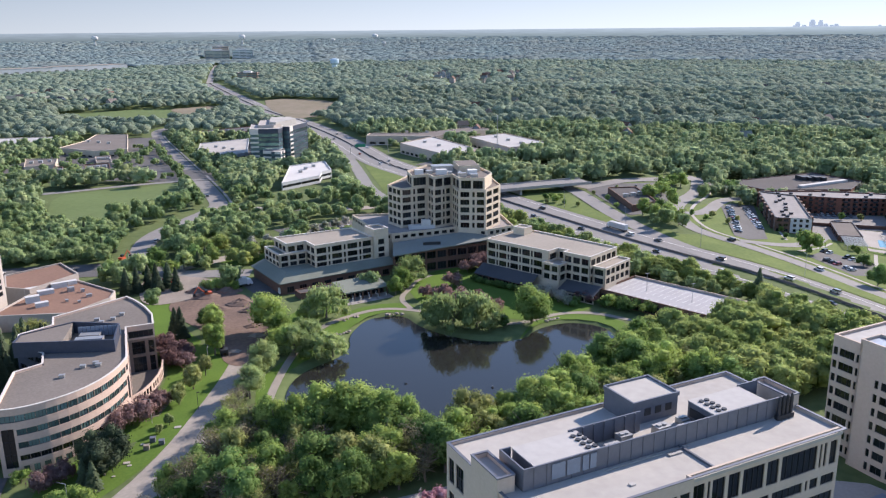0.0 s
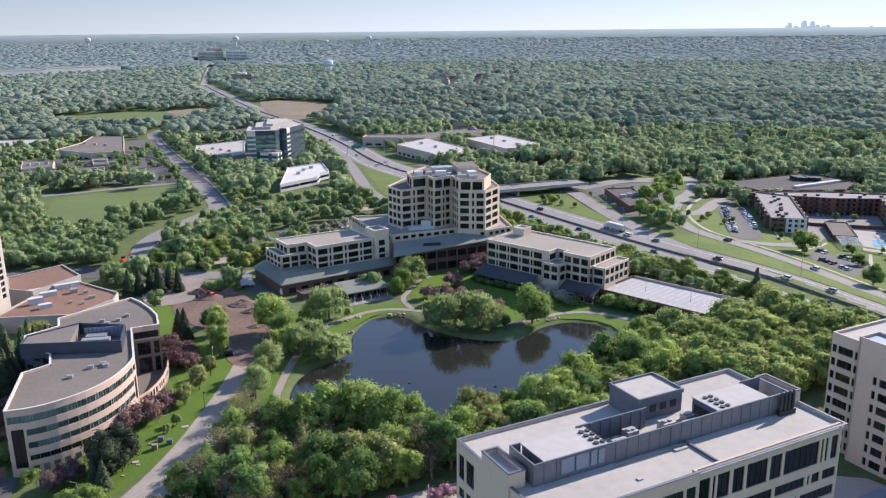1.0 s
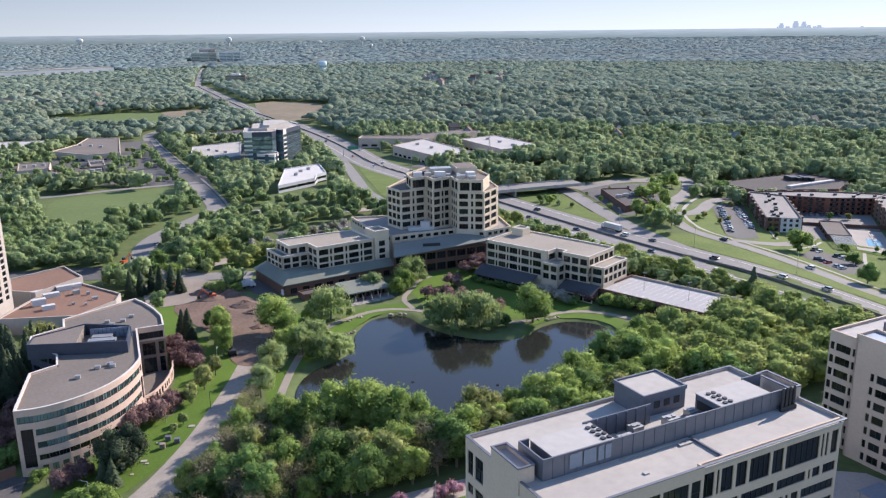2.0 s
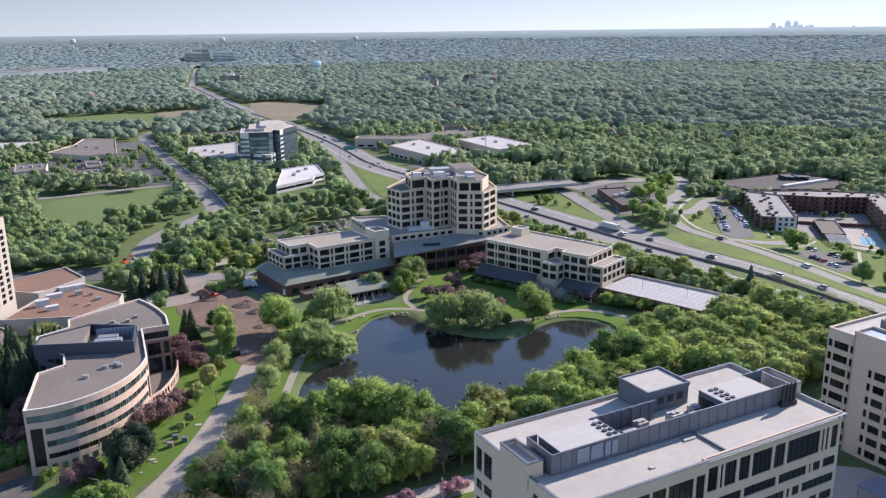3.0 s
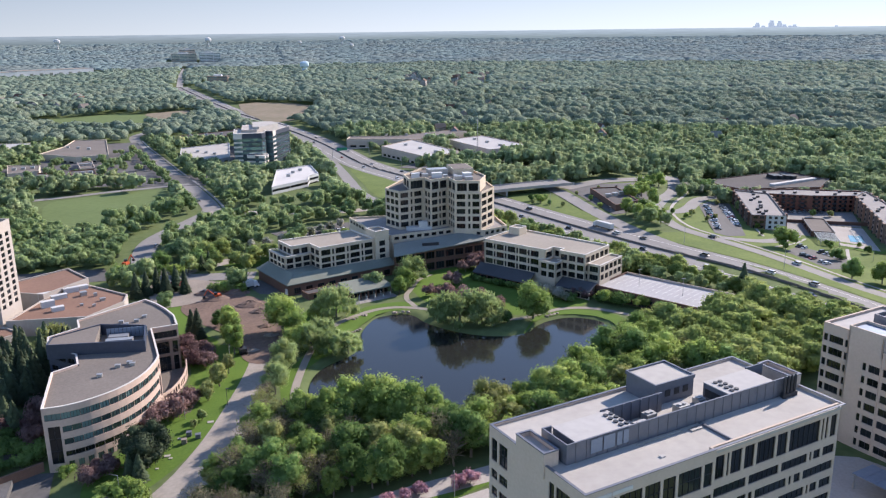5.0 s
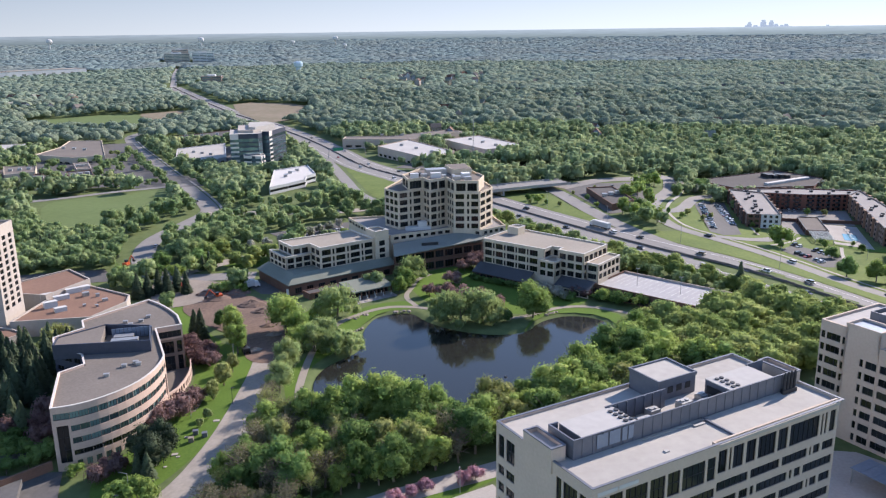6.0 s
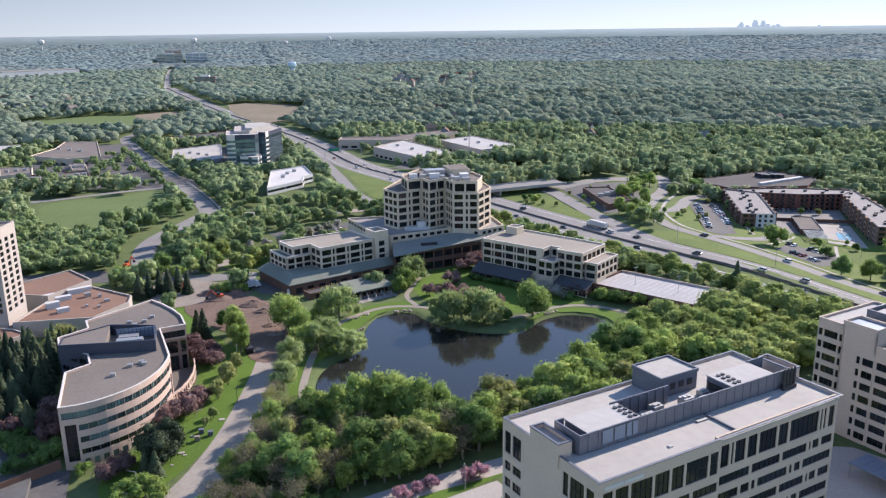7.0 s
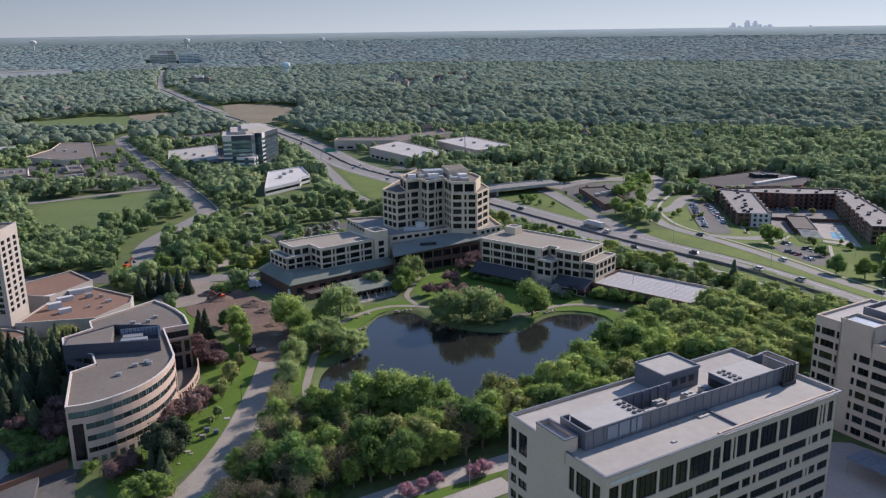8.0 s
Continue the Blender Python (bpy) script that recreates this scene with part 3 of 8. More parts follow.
def median(line):
    bm = bmesh.new()
    ln = rounded(line, 2, False)
    for a, b in zip(ln, ln[1:]):
        d = Vector(b) - Vector(a)
        m = Matrix.LocRotScale((*a, (gz(*a) + gz(*b)) / 2), Euler((0, 0, math.atan2(d.y, d.x))), None)
        prism_pts = [(-0.45, 0.2), (0.45, 0.2), (0.15, 1.25), (-0.15, 1.25)]
        vs = [[bm.verts.new(m @ Vector((s, y, z))) for y, z in prism_pts] for s in (0, d.length)]
        for k in range(4):
            bm.faces.new((vs[0][k], vs[1][k], vs[1][(k + 1) % 4], vs[0][(k + 1) % 4]))
    # Dark gravel colour stands in for the barrier's shaded side.
    return solo("median_barrier", bm, GRAVELROOF, "long concrete median barrier, coloured dark for its shaded side", "barrier", "structure")


median(HIGHWAY)
FRONTAGE = [(262, 245), (246, 272), (236.5, 298), (232.5, 330), (226, 360), (217, 385), (209, 406), (210.5, 430), (219, 459), (236, 487), (265, 522), (281, 552), (300, 590)]
strip("frontage_road", FRONTAGE, 9, ROADGREY, 0.22, "grey two-lane frontage road", "road")
strip("footpath", FRONTAGE, 2, CONCRETE, 0.24, "pale concrete footpath beside the road", "footpath", shift=-9, keep=False)
strip("exit_ramp", [(176, 548), (178.5, 530), (179, 513), (177.5, 477), (177.5, 440), (179.4, 405), (183, 376), (190, 350), (201, 318)], 10.5, ROADGREY, 0.3, "grey slip road", "road")
strip("lane", [(222, 452), (233, 454), (246, 466), (262, 488), (278, 506), (292, 513), (312, 517)], 8.0, ROADGREY, 0.27, "grey lane to the flats", "road")
strip("access_lane", [(222, 388), (236, 384), (252, 385), (270, 395), (282, 406), (300, 428), (308, 444)], 8.0, ROADGREY, 0.25, "grey access lane into the courtyard", "road")
strip("footpath", [(256, 398), (262, 412), (292, 486)], 1.6, CONCRETE, 0.23, "pale footpath along the flats", "footpath", keep=False)
strip("footpath", [(246, 372), (268, 384), (282, 396)], 1.6, CONCRETE, 0.23, "pale footpath across the lawn", "footpath", keep=False)
strip("footpath", [(262, 330), (276, 352), (291, 372)], 1.8, CONCRETE, 0.23, "pale footpath to the pool", "footpath", keep=False)
strip("ramp", [(78, 470), (52, 520), (42, 560), (42, 627), (42, 756), (34, 880)], 9, ROADGREY, 0.24, "pale grey slip road joining the highway", "road", grow=6.0)
drape("grass_bank", [(52, 535), (50, 600), (50, 720), (62, 690), (76, 600), (90, 545), (70, 525)], BANKGRASS, 0.15, "bright green grass bank between roads", "grass")
drape("grass_bank", [(131, 494), (146, 522), (170, 526), (172, 500), (171, 440), (173, 405), (180, 372), (165, 400), (149, 451)], BANKGRASS, 0.15, "green grass wedge inside the slip road", "grass", wild=True)
block(poly=[(131, 494), (146, 522), (170, 526), (172, 500), (171, 440), (173, 405), (180, 372), (165, 400), (149, 451)])
AVENUE = [(-28, 372), (-66, 376), (-79, 390), (-85, 420), (-85, 455), (-66, 497), (-55, 524), (-58, 545), (-69, 592), (-84, 662), (-105, 754), (-129, 843), (-148, 911), (-164, 978), (-171, 1019), (-167, 1046), (-152, 1085)]
strip("avenue", AVENUE, 11.5, ROADGREY, 0.18, "grey tree-lined avenue", "road", grow=5.0)
strip("footpath", AVENUE[6:14], 1.8, CONCRETE, 0.2, "pale footpath along the avenue", "footpath", shift=-7.6, keep=False)
strip("drive", [(-62, 385), (-45, 398), (-20, 412), (10, 428), (30, 436), (70, 440)], 9, DRIVE, 0.16, "grey driveway past the trees", "road")
LOOP = [(-74, 150), (-60, 168), (-47, 183), (-37, 207), (-31, 230), (-26, 252), (-23.5, 268)]
strip("loop_road", LOOP, 11.5, DRIVE, 0.14, "pale worn asphalt drive with muddy patches", "road")
drape("building_site", [(-60, 331), (-52, 346), (-30, 343), (-20, 322), (-17, 282), (-19, 262), (-32, 263), (-35, 290), (-44, 302), (-52, 314)], DIRT, 0.2, "churned brown soil of a building site", "soil")
drape("site_gravel", [(-76, 372), (-62, 374), (-48, 368), (-38, 358), (-42, 344), (-56, 334), (-66, 332), (-72, 342)], GRAVEL, 0.23, "pale gravel yard of a building site", "gravel")
strip("service_road", [(-40, 152), (0, 168), (32, 175), (70, 186), (110, 205)], 7, CONCRETE, 0.14, "pale concrete service road", "road")
strip("service_lane", [(-10, 150), (8, 158), (30, 165)], 7, CONCRETE, 0.14, "pale concrete service road behind the offices", "road")
drape("lawn", [(-60, 182), (-46, 200), (-39, 220), (-33, 242), (-28, 262), (-36, 286), (-54, 284), (-48, 262), (-50, 240), (-56, 222), (-66, 208), (-72, 200), (-70, 186)], GRASS, 0.08, "bright mown lawn beside the drive", "lawn", wild=True)
drape("lawn", [(39, 345), (66, 366), (80, 345), (98, 318), (112, 300), (100, 290), (92, 289), (80, 286), (66, 292), (46, 306), (40, 318)], GRASS, 0.06, "bright mown courtyard lawn", "lawn", wild=True)
drape("lawn", [(-14, 204), (-20, 225), (-20, 250), (-10, 268), (2, 290), (12, 312), (30, 318), (40, 312), (36, 306), (22, 306), (12, 292), (6, 282), (3, 270), (-8, 260), (-14, 246), (-16, 228), (-12, 212)], GRASS, 0.05, "bright green grass along the shore", "lawn", cut=1, wild=True)
drape("lawn", [(70, 268), (82, 288), (94, 292), (112, 284), (116, 262), (108, 262), (107, 278), (94, 286), (80, 282), (72, 270)], GRASS, 0.05, "green grass along the far shore", "lawn", cut=1, wild=True)
PATHLINE = [(2, 204), (-5, 211), (-11.5, 217), (-15.5, 226), (-16, 235), (-14, 247), (-11, 261), (-7, 276), (0, 293), (11, 304), (24, 311), (36, 308), (46, 300), (60, 289), (72, 283), (84, 288), (94, 292), (106, 290), (116, 280), (126, 266), (140, 258)]
strip("pond_path", PATHLINE, 2.6, PATHWAY, 0.12, "pale curving path round the pond", "footpath", step=3)
strip("garden_path", [(37, 308), (34, 322), (40, 334), (44, 345), (52, 352)], 2.2, PATHWAY, 0.11, "pale garden path", "footpath", step=3)
drape("sports_field", [(-156, 516), (-169, 584), (-152, 596), (-134, 608), (-112, 615), (-90, 624), (-83, 568), (-107, 486), (-132, 486)], SPORT, 0.12, "wide green playing field", "field", cut=1)
strip("side_street", [(-232, 576), (-171, 600), (-155, 607), (-138, 618), (-120, 627), (-97, 636), (-78, 645)], 9, ROADGREY, 0.2, "grey side street beyond the playing field", "road", grow=4.0)
drape("sports_field", [(-335, 1165), (-285, 1160), (-235, 1090), (-182, 1080), (-168, 1140), (-166, 1200), (-188, 1300), (-236, 1326), (-280, 1300), (-335, 1260)], SPORT, 0.5, "distant green playing field", "field", cut=1, step=30)
drape("dry_field", [(-176, 1150), (-135, 1150), (-118, 1220), (-120, 1350), (-170, 1330), (-198, 1304), (-172, 1230)], DRYFIELD, 0.8, "small bare tan clearing", "field", cut=1, step=30)
drape("dry_field", [(-62, 1480), (70, 1390), (60, 1190), (-20, 1110), (-24, 1180), (-50, 1280)], DRYFIELD, 0.5, "bare tan field beyond the highway", "field", cut=1, step=30)
drape("car_park", [(244, 397), (291, 492), (276, 494), (262, 482), (226, 400), (230, 392)], ASPHALT, 0.2, "grey car park beside flats", "car park", cut=0)
drape("car_park", [(245, 362), (264, 377), (275, 352), (262, 330), (246, 328)], ASPHALT, 0.2, "grey car park with small trees", "car park", cut=0)
drape("courtyard", [(283, 412), (312, 474), (333, 461), (358, 453), (334, 414), (318, 426), (300, 418), (288, 398)], ROADGREY, 0.2, "grey paved courtyard between flats", "courtyard", cut=0)
drape("hotel_car_park", [(-150, 402), (-100, 402), (-92, 380), (-150, 380)], ASPHALT, 0.14, "grey hotel car park", "car park", cut=0)
drape("forecourt", [(-36, 366), (-26, 342), (-8, 336), (14, 332), (14, 340), (-14, 346), (-24, 362)], ASPHALT, 0.12, "grey service yard", "yard", cut=0)
drape("car_park", [(92, 690), (122, 660), (170, 700), (260, 720), (240, 790), (150, 770)], ASPHALT, 0.25, "wide grey car park of warehouses", "car park", cut=0)
drape("car_park", [(-20, 455), (20, 470), (46, 470), (70, 450), (30, 442), (-10, 432)], ASPHALT, 0.15, "grey car park behind the tower", "car park", cut=0)
drape("car_park", [(188, 530), (196, 552), (262, 560), (250, 520), (222, 480), (215, 455), (186, 448)], ASPHALT, 0.2, "grey car park beside the overpass", "car park", cut=0)
drape("entrance_court", [(-98, 206), (-80, 206), (-78, 188), (-66, 180), (-66, 160), (-110, 160)], ASPHALT, 0.12, "paved entrance court in shade", "yard", cut=0)
drape("side_drive", [(-130, 206), (-104, 208), (-90, 212), (-86, 226), (-92, 236), (-108, 230), (-130, 226)], ASPHALT, 0.06, "dark asphalt drive beside the curved office", "road", cut=1)
drape("car_park", [(-190, 965), (-160, 965), (-100, 700), (-112, 655), (-150, 655), (-200, 660), (-262, 700), (-262, 790), (-240, 830), (-235, 960)], ASPHALT, 0.25, "grey industrial car park", "car park", cut=0, step=20)
drape("car_park", [(-100, 900), (-46, 905), (-46, 756), (-90, 770)], ASPHALT, 0.2, "grey yard beside the glass office", "car park", cut=0, step=20)

# the overpass
BRIDGE = [(60, 508), (110, 520), (150, 530), (190, 537)]


def bridge():
    b = thing("road_bridge", "low grey concrete road bridge over the highway", "bridge", kind="structure")
    hump = lambda t: 5.4
    strip("deck", BRIDGE, 17, ROADGREY, 0.0, "", "", height=hump, bow=1, parent=b, keep=False)
    bm = bmesh.new()
    ln = [Vector(p) for p in rounded(BRIDGE, 1, False)]
    for p, q in zip(ln, ln[1:]):
        d = q - p
        m = Matrix.LocRotScale((*p, 0), Euler((0, 0, math.atan2(d.y, d.x))), None)
        box(bm, 0, d.length, -8.4, 8.4, 4.3, 5.37, m)
        for s in (-8.6, 8.4):
            box(bm, 0, d.length, s, s + 0.25, 4.35, 6.3, m)
    part("girder", bm, CONCRETE, b)
    m = Matrix.LocRotScale((118, 521.5, 0), Euler((0, 0, math.atan2(10, 40))), None)
    for k in (-20, 0, 20):
        shape(b, "pier", CONCRETE, (k - 0.6, k + 0.6, -7.5, 7.5, -1, 4.3), m=m)
    block(line=BRIDGE, width=17)


bridge()
strip("cross_road", [(186, 536), (205, 547), (226, 557), (262, 566), (300, 590)], 13, ROADGREY, 0.24, "grey road to the overpass", "road")
strip("cross_road", [(60, 508), (30, 500), (0, 505), (-58, 520)], 10, DRIVE, 0.24, "grey road to the overpass", "road")

drape("lawn", [(214, 428), (216, 400), (232, 366), (242, 300), (300, 300), (338, 350), (310, 372), (282, 412), (264, 422), (296, 494), (270, 496), (232, 470)], BANKGRASS, 0.1, "green lawn round the car parks and flats", "lawn", cut=0, step=10)
drape("lawn", [(-48, 398), (-20, 420), (10, 434), (16, 410), (-16, 392), (-36, 384)], GRASS, 0.08, "bright lawn under trees beside the driveway", "lawn", wild=True)
drape("lawn", [(-38, 284), (-48, 300), (-56, 330), (-66, 345), (-70, 300), (-56, 284)], GRASS, 0.07, "green lawn beside the building site", "lawn", wild=True)
drape("lawn", [(0, 160), (16, 164), (32, 171), (30, 175), (14, 170), (0, 164)], GRASS, 0.1, "grass strip with blossom trees between service roads", "lawn", wild=True, cut=0)
drape("lawn", [(-22, 206), (-24, 235), (-20, 262), (-10, 290), (0, 304), (14, 318), (-2, 322), (-18, 300), (-22, 268), (-27, 240), (-28, 216)], GRASS, 0.07, "grass and shrubs between drive and path", "lawn", wild=True)
drape("verge", [(238, 190), (226, 248), (206, 322), (184, 364), (162, 425), (176, 440), (194, 400), (206, 400), (214, 412), (226, 380), (243, 336), (258, 302), (285, 255), (290, 200)], BANKGRASS, 0.06, "mown green bank between highway and frontage road", "grass", cut=0, step=10)
FREEWAY = [(-1150, 1950), (-900, 2130), (-632, 2330), (-470, 2460)]


def long_warehouse():
    """A very long low white store with loading doors, far off."""
    o = thing("long_warehouse", "very long low white warehouse with dark loading doors", "warehouse")
    for a, b in zip(FREEWAY, FREEWAY[1:]):
        d = Vector(b) - Vector(a)
        m = Matrix.LocRotScale((*a, gz(*a)), Euler((0, 0, math.atan2(d.y, d.x))), None)
        # Wall colour is lifted for haze on its sunless side.
        shape(o, "wall", PALECLAD, (0, d.length, 0, 60, -3, 17), m=m)
        shape(o, "roof", TANROOF, (-0.5, d.length + 0.5, -0.5, 60.5, 17.01, 17.6), m=m)
        for k in range(int(d.length / 26)):
            shape(o, "loading_door", SLATE, (6 + k * 26, 15 + k * 26, -0.3, -0.02, 0.5, 9.5), m=m)
    block(poly=[(-1150, 1800), (-900, 1990), (-632, 2200), (-440, 2370), (-420, 2480), (-500, 2530), (-1150, 2040)])


long_warehouse()
strip("highway_far", [(-193, 1881), (-225, 2300), (-240, 2600)], 14, CONCRETE, 1.0, "pale distant highway", "highway", step=60, grow=5)
strip("entrance_drive", [(-150, 236), (-125, 232), (-108, 222), (-100, 206), (-104, 186), (-125, 176)], 9, DRIVE, 0.1, "curved grey entrance drive in shade", "road")
block(poly=[(-340, 2950), (-150, 2950), (-140, 2750), (-320, 2750)])
block(poly=[(-155, 1985), (-88, 1975), (-85, 1900), (-150, 1900)])
drape("forecourt", [(108, 168), (128, 160), (150, 120), (150, 90), (112, 90), (100, 128)], CONCRETE, 0.1, "pale paved entrance forecourt between offices", "forecourt", cut=0)
drape("lawn", [(286, 388), (296, 366), (306, 356), (316, 366), (306, 363), (292, 380), (296, 390)], GRASS, 0.3, "small lawn and planting round the pool", "lawn", cut=0, wild=True)
drape("car_park", [(-120, 640), (-62, 630), (-66, 700), (-110, 720)], ASPHALT, 0.2, "grey car park beside the avenue", "car park", cut=0, step=20)

# ---- buildings ----
def vents(parent, spots, z, mat_=None, s=1.0):
    for a, b in spots:
        bm = bmesh.new()
        box(bm, a - 0.7 * s, a + 0.7 * s, b - 0.5 * s, b + 0.5 * s, z, z + 0.75 * s)
        box(bm, a - 0.8 * s, a + 0.8 * s, b - 0.6 * s, b + 0.6 * s, z + 0.75 * s, z + 0.9 * s)
        part("roof_vent", bm, mat_ or STEEL, parent)


def front_office():
    """The long pale office block with a screened plant on its roof."""
    f = Plan(30, 110, 0.957, 0.29)
    o = thing("office_block", "beige precast office block with a pale roof and blue-grey plant screens", "office building", kind="")
    L, W, R = 69.5, 30.5, 33.0
    poly = f.pts((0, 0), (L, 0), (L, W), (0, W))
    top = R + 0.6
    rows = [(26.2, 31.2)] + [(z, z + 2.1) for z in (22.2, 18.3, 14.4, 10.5, 6.6, 2.7)]
    # front, in two halves with a small setback
    c1 = [(1.0, 3.4), (4.0, 7.2), (7.8, 13.2), (13.8, 17.6), (18.2, 21.4), (22.0, 28.0), (28.6, 30.8)]
    c2 = [(0.6, 3.6), (4.3, 4.9), (5.4, 8.4), (9.2, 12.0), (12.7, 18.0), (18.7, 21.7), (22.4, 31.8), (32.5, 33.1), (33.7, 34.4), (35.3, 37.2)]
    r1 = [(0.8, 3.2), (4.0, 12.6), (13.4, 23.4), (24.2, 31.0)]
    r2 = [(0.5, 10.2), (11.0, 19.8), (20.6, 28.6), (29.4, 30.0), (30.6, 32.8), (33.6, 37.3)]
    r3 = [(0.5, 7.2), (8.0, 10.6), (11.3, 12.4), (13.2, 22.6), (23.4, 24.2), (25.0, 27.0), (27.8, 37.3)]
    facade(o, f.pt(0, 0), f.pt(31.5, 0), 25.0, top, rows[:1], c1, PRECAST, mull=(0, 2), trim=0.0)
    facade(o, f.pt(0, 0), f.pt(31.5, 0), 0.6, 25.0, rows[1:], r1, PRECAST, mull=(0, 1), trim=0.0)
    facade(o, f.pt(31.5, 1.0), f.pt(L, 1.0), 25.0, top, rows[:1], c2, PRECAST, mull=(0, 1))
    facade(o, f.pt(31.5, 1.0), f.pt(L, 1.0), 21.1, 25.0, rows[1:2], r2, PRECAST, mull=(0, 1))
    facade(o, f.pt(31.5, 1.0), f.pt(L, 1.0), 17.2, 21.1, rows[2:3], r3, PRECAST, mull=(0, 1))
    facade(o, f.pt(31.5, 1.0), f.pt(L, 1.0), 13.3, 17.2, rows[3:4], r2, PRECAST, mull=(0, 1))
    facade(o, f.pt(31.5, 1.0), f.pt(L, 1.0), 9.4, 13.3, rows[4:5], r3, PRECAST, mull=(0, 1))
    facade(o, f.pt(31.5, 1.0), f.pt(L, 1.0), 0.6, 9.4, rows[5:], r2, PRECAST, mull=(0, 1))
    facade(o, f.pt(31.5, 0.5), f.pt(31.5, 1.5), 0.6, top, [], [], PRECAST, t=0.45, trim=0)
    # right end
    facade(o, f.pt(L, 1.0), f.pt(L, W), 0.6, top, rows, [(1.5, 8), (20.5, 28)], PRECAST, mull=(0, 1))
    facade(o, f.pt(L, W), f.pt(0, W), 0.6, top, rows, even(L, 12, 1.4), PRECAST, mull=(0, 1))
    # left end: windows, blank stair wall, windows
    facade(o, f.pt(0, W), f.pt(0, 0), 0.6, top, rows, [(0.8, 2.9), (3.6, 6.6), (20.2, 21.8), (22.3, 26.4), (27.0, 29.2)], PRECAST, mull=(0, 2))
    flat_roof(o, poly, R, 0.6, MEMBRANE, SCREEN)
    m = f.m()
    # stair heads at both ends
    for a0, a1 in ((-0.35, 3.0), (L - 3.0, L + 0.35)):
        hp = f.pts((a0, 11.5), (a1, 11.5), (a1, 20.5), (a0, 20.5))
        bm = bmesh.new()
        ring(bm, hp, 0.3, R - 2.0, R + 3.0)
        part("stair_head", bm, PRECAST, o)
        bm = bmesh.new()
        ring(bm, inset(hp, -0.08), 0.46, R + 3.0, R + 3.25)
        part("coping", bm, SCREEN, o)
        bm = bmesh.new()
        prism(bm, inset(hp, 0.3), R + 1.7, R + 2.2)
        part("roof", bm, MEMBRANE, o)
    # plant screen
    H = R + 4.2
    shape(o, "plant_screen", SCREEN, (4.0, 65.5, 10.4, 10.7, R + 0.1, H), m=m, label="blue-grey ribbed metal screen")
    for bx in ((4.0, 4.3, 10.7, 18.3), (4.3, 6.2, 18.0, 18.3), (18.5, 35.0, 18.3, 18.6), (60, 65.5, 18.3, 18.6)):
        shape(o, "plant_screen", SCREEN, (*bx, R + 0.1, H), m=m)
    for k in range(24):
        a = 6.0 + k * 2.55
        shape(o, "screen_rib", SCREEN, (a, a + 0.12, 10.28, 10.4, R + 0.1, H - 0.05), m=m)
    for k in range(7):
        a = 19.2 + k * 2.4
        shape(o, "screen_post", SCREEN, (a, a + 0.25, 18.05, 18.3, R, H - 0.1), m=m)
    for a in (9.5, 12.6, 15.8, 17.4):
        shape(o, "louvre", LOUVRE, (a, a + (2.7 if a < 15 else 1.3), 10.2, 10.28, R + 1.0, H - 0.4), m=m)
    for a0, a1 in ((6.6, 20.0), (46.8, 60.0)):
        bm = bmesh.new()
        box(bm, a0, a1, 11.2, 18.2, R, H - 0.5, m)
        part("plant_room", bm, SCREEN, o)
        bm = bmesh.new()
        box(bm, a0 - 0.15, a1 + 0.15, 11.05, 18.3, H - 0.5, H - 0.3, m)
        part("roof", bm, WHITEROOF, o)
    for a0 in (17.0, 47.3):
        for i in range(2):
            for j in range(4):
                bm = bmesh.new()
                tube(bm, m @ Vector((a0 + 1.2 + i * 1.4, 12.0 + j * 1.5, H - 0.3)), m @ Vector((a0 + 1.2 + i * 1.4, 12.0 + j * 1.5, H - 0.05)), 0.5, n=12)
                part("fan", bm, DARKMETAL, o)
    shape(o, "louvre", DARKMETAL, (46.7, 46.8, 11.8, 17.6, R + 0.8, R + 2.6), m=m)
    # lift house
    bm = bmesh.new()
    box(bm, 35.2, 46.3, 20.6, 29.6, R - 0.2, R + 4.4, m)
    part("lift_house", bm, SCREEN, o)
    hp = f.pts((35.0, 20.4), (46.5, 20.4), (46.5, 29.8), (35.0, 29.8))
    bm = bmesh.new()
    ring(bm, hp, 0.35, R + 4.1, R + 4.9)
    part("coping", bm, SCREEN, o)
    bm = bmesh.new()
    prism(bm, inset(hp, 0.36), R + 4.3, R + 4.5)
    part("roof", bm, MEMBRANE, o)
    for a in (38.0, 40.6, 43.2):
        shape(o, "vent_grille", DARKMETAL, (a, a + 1.5, 20.5, 20.6, R + 1.5, R + 3.0), m=m)
    # chillers and ducts between the plant rooms
    for a, b, w, d, h in ((24, 13, 3.2, 2.2, 1.6), (28, 15, 2.6, 2.0, 2.0), (32, 12.4, 3.5, 2.4, 1.3), (36.5, 14.6, 3.0, 2.2, 1.8), (41, 13, 3.4, 2.0, 1.4), (43.5, 16, 2.0, 2.0, 1.2)):
        bm = bmesh.new()
        box(bm, a, a + w, b, b + d, R, R + h, m)
        tube(bm, m @ Vector((a + w * 0.3, b + d / 2, R + h)), m @ Vector((a + w * 0.3, b + d / 2, R + h + 0.3)), 0.55, n=10)
        tube(bm, m @ Vector((a + w * 0.7, b + d / 2, R + h)), m @ Vector((a + w * 0.7, b + d / 2, R + h + 0.3)), 0.55, n=10)
        part("air_unit", bm, STEEL, o)
    for k in range(4):
        bm = bmesh.new()
        p = m @ Vector((62.0 + k * 1.1, 9.5, R))
        tube(bm, p, p + Vector((0, 0, 4.3)), 0.34, 0.34, 10)
        tube(bm, p + Vector((0, 0, 4.3)), p + Vector((0, 0, 5.0)), 0.34, 0.18, 10)
        box(bm, p.x - 0.5, p.x + 0.5, p.y - 0.5, p.y + 0.5, R, R + 1.0)
        part("flue", bm, DARKMETAL, o)
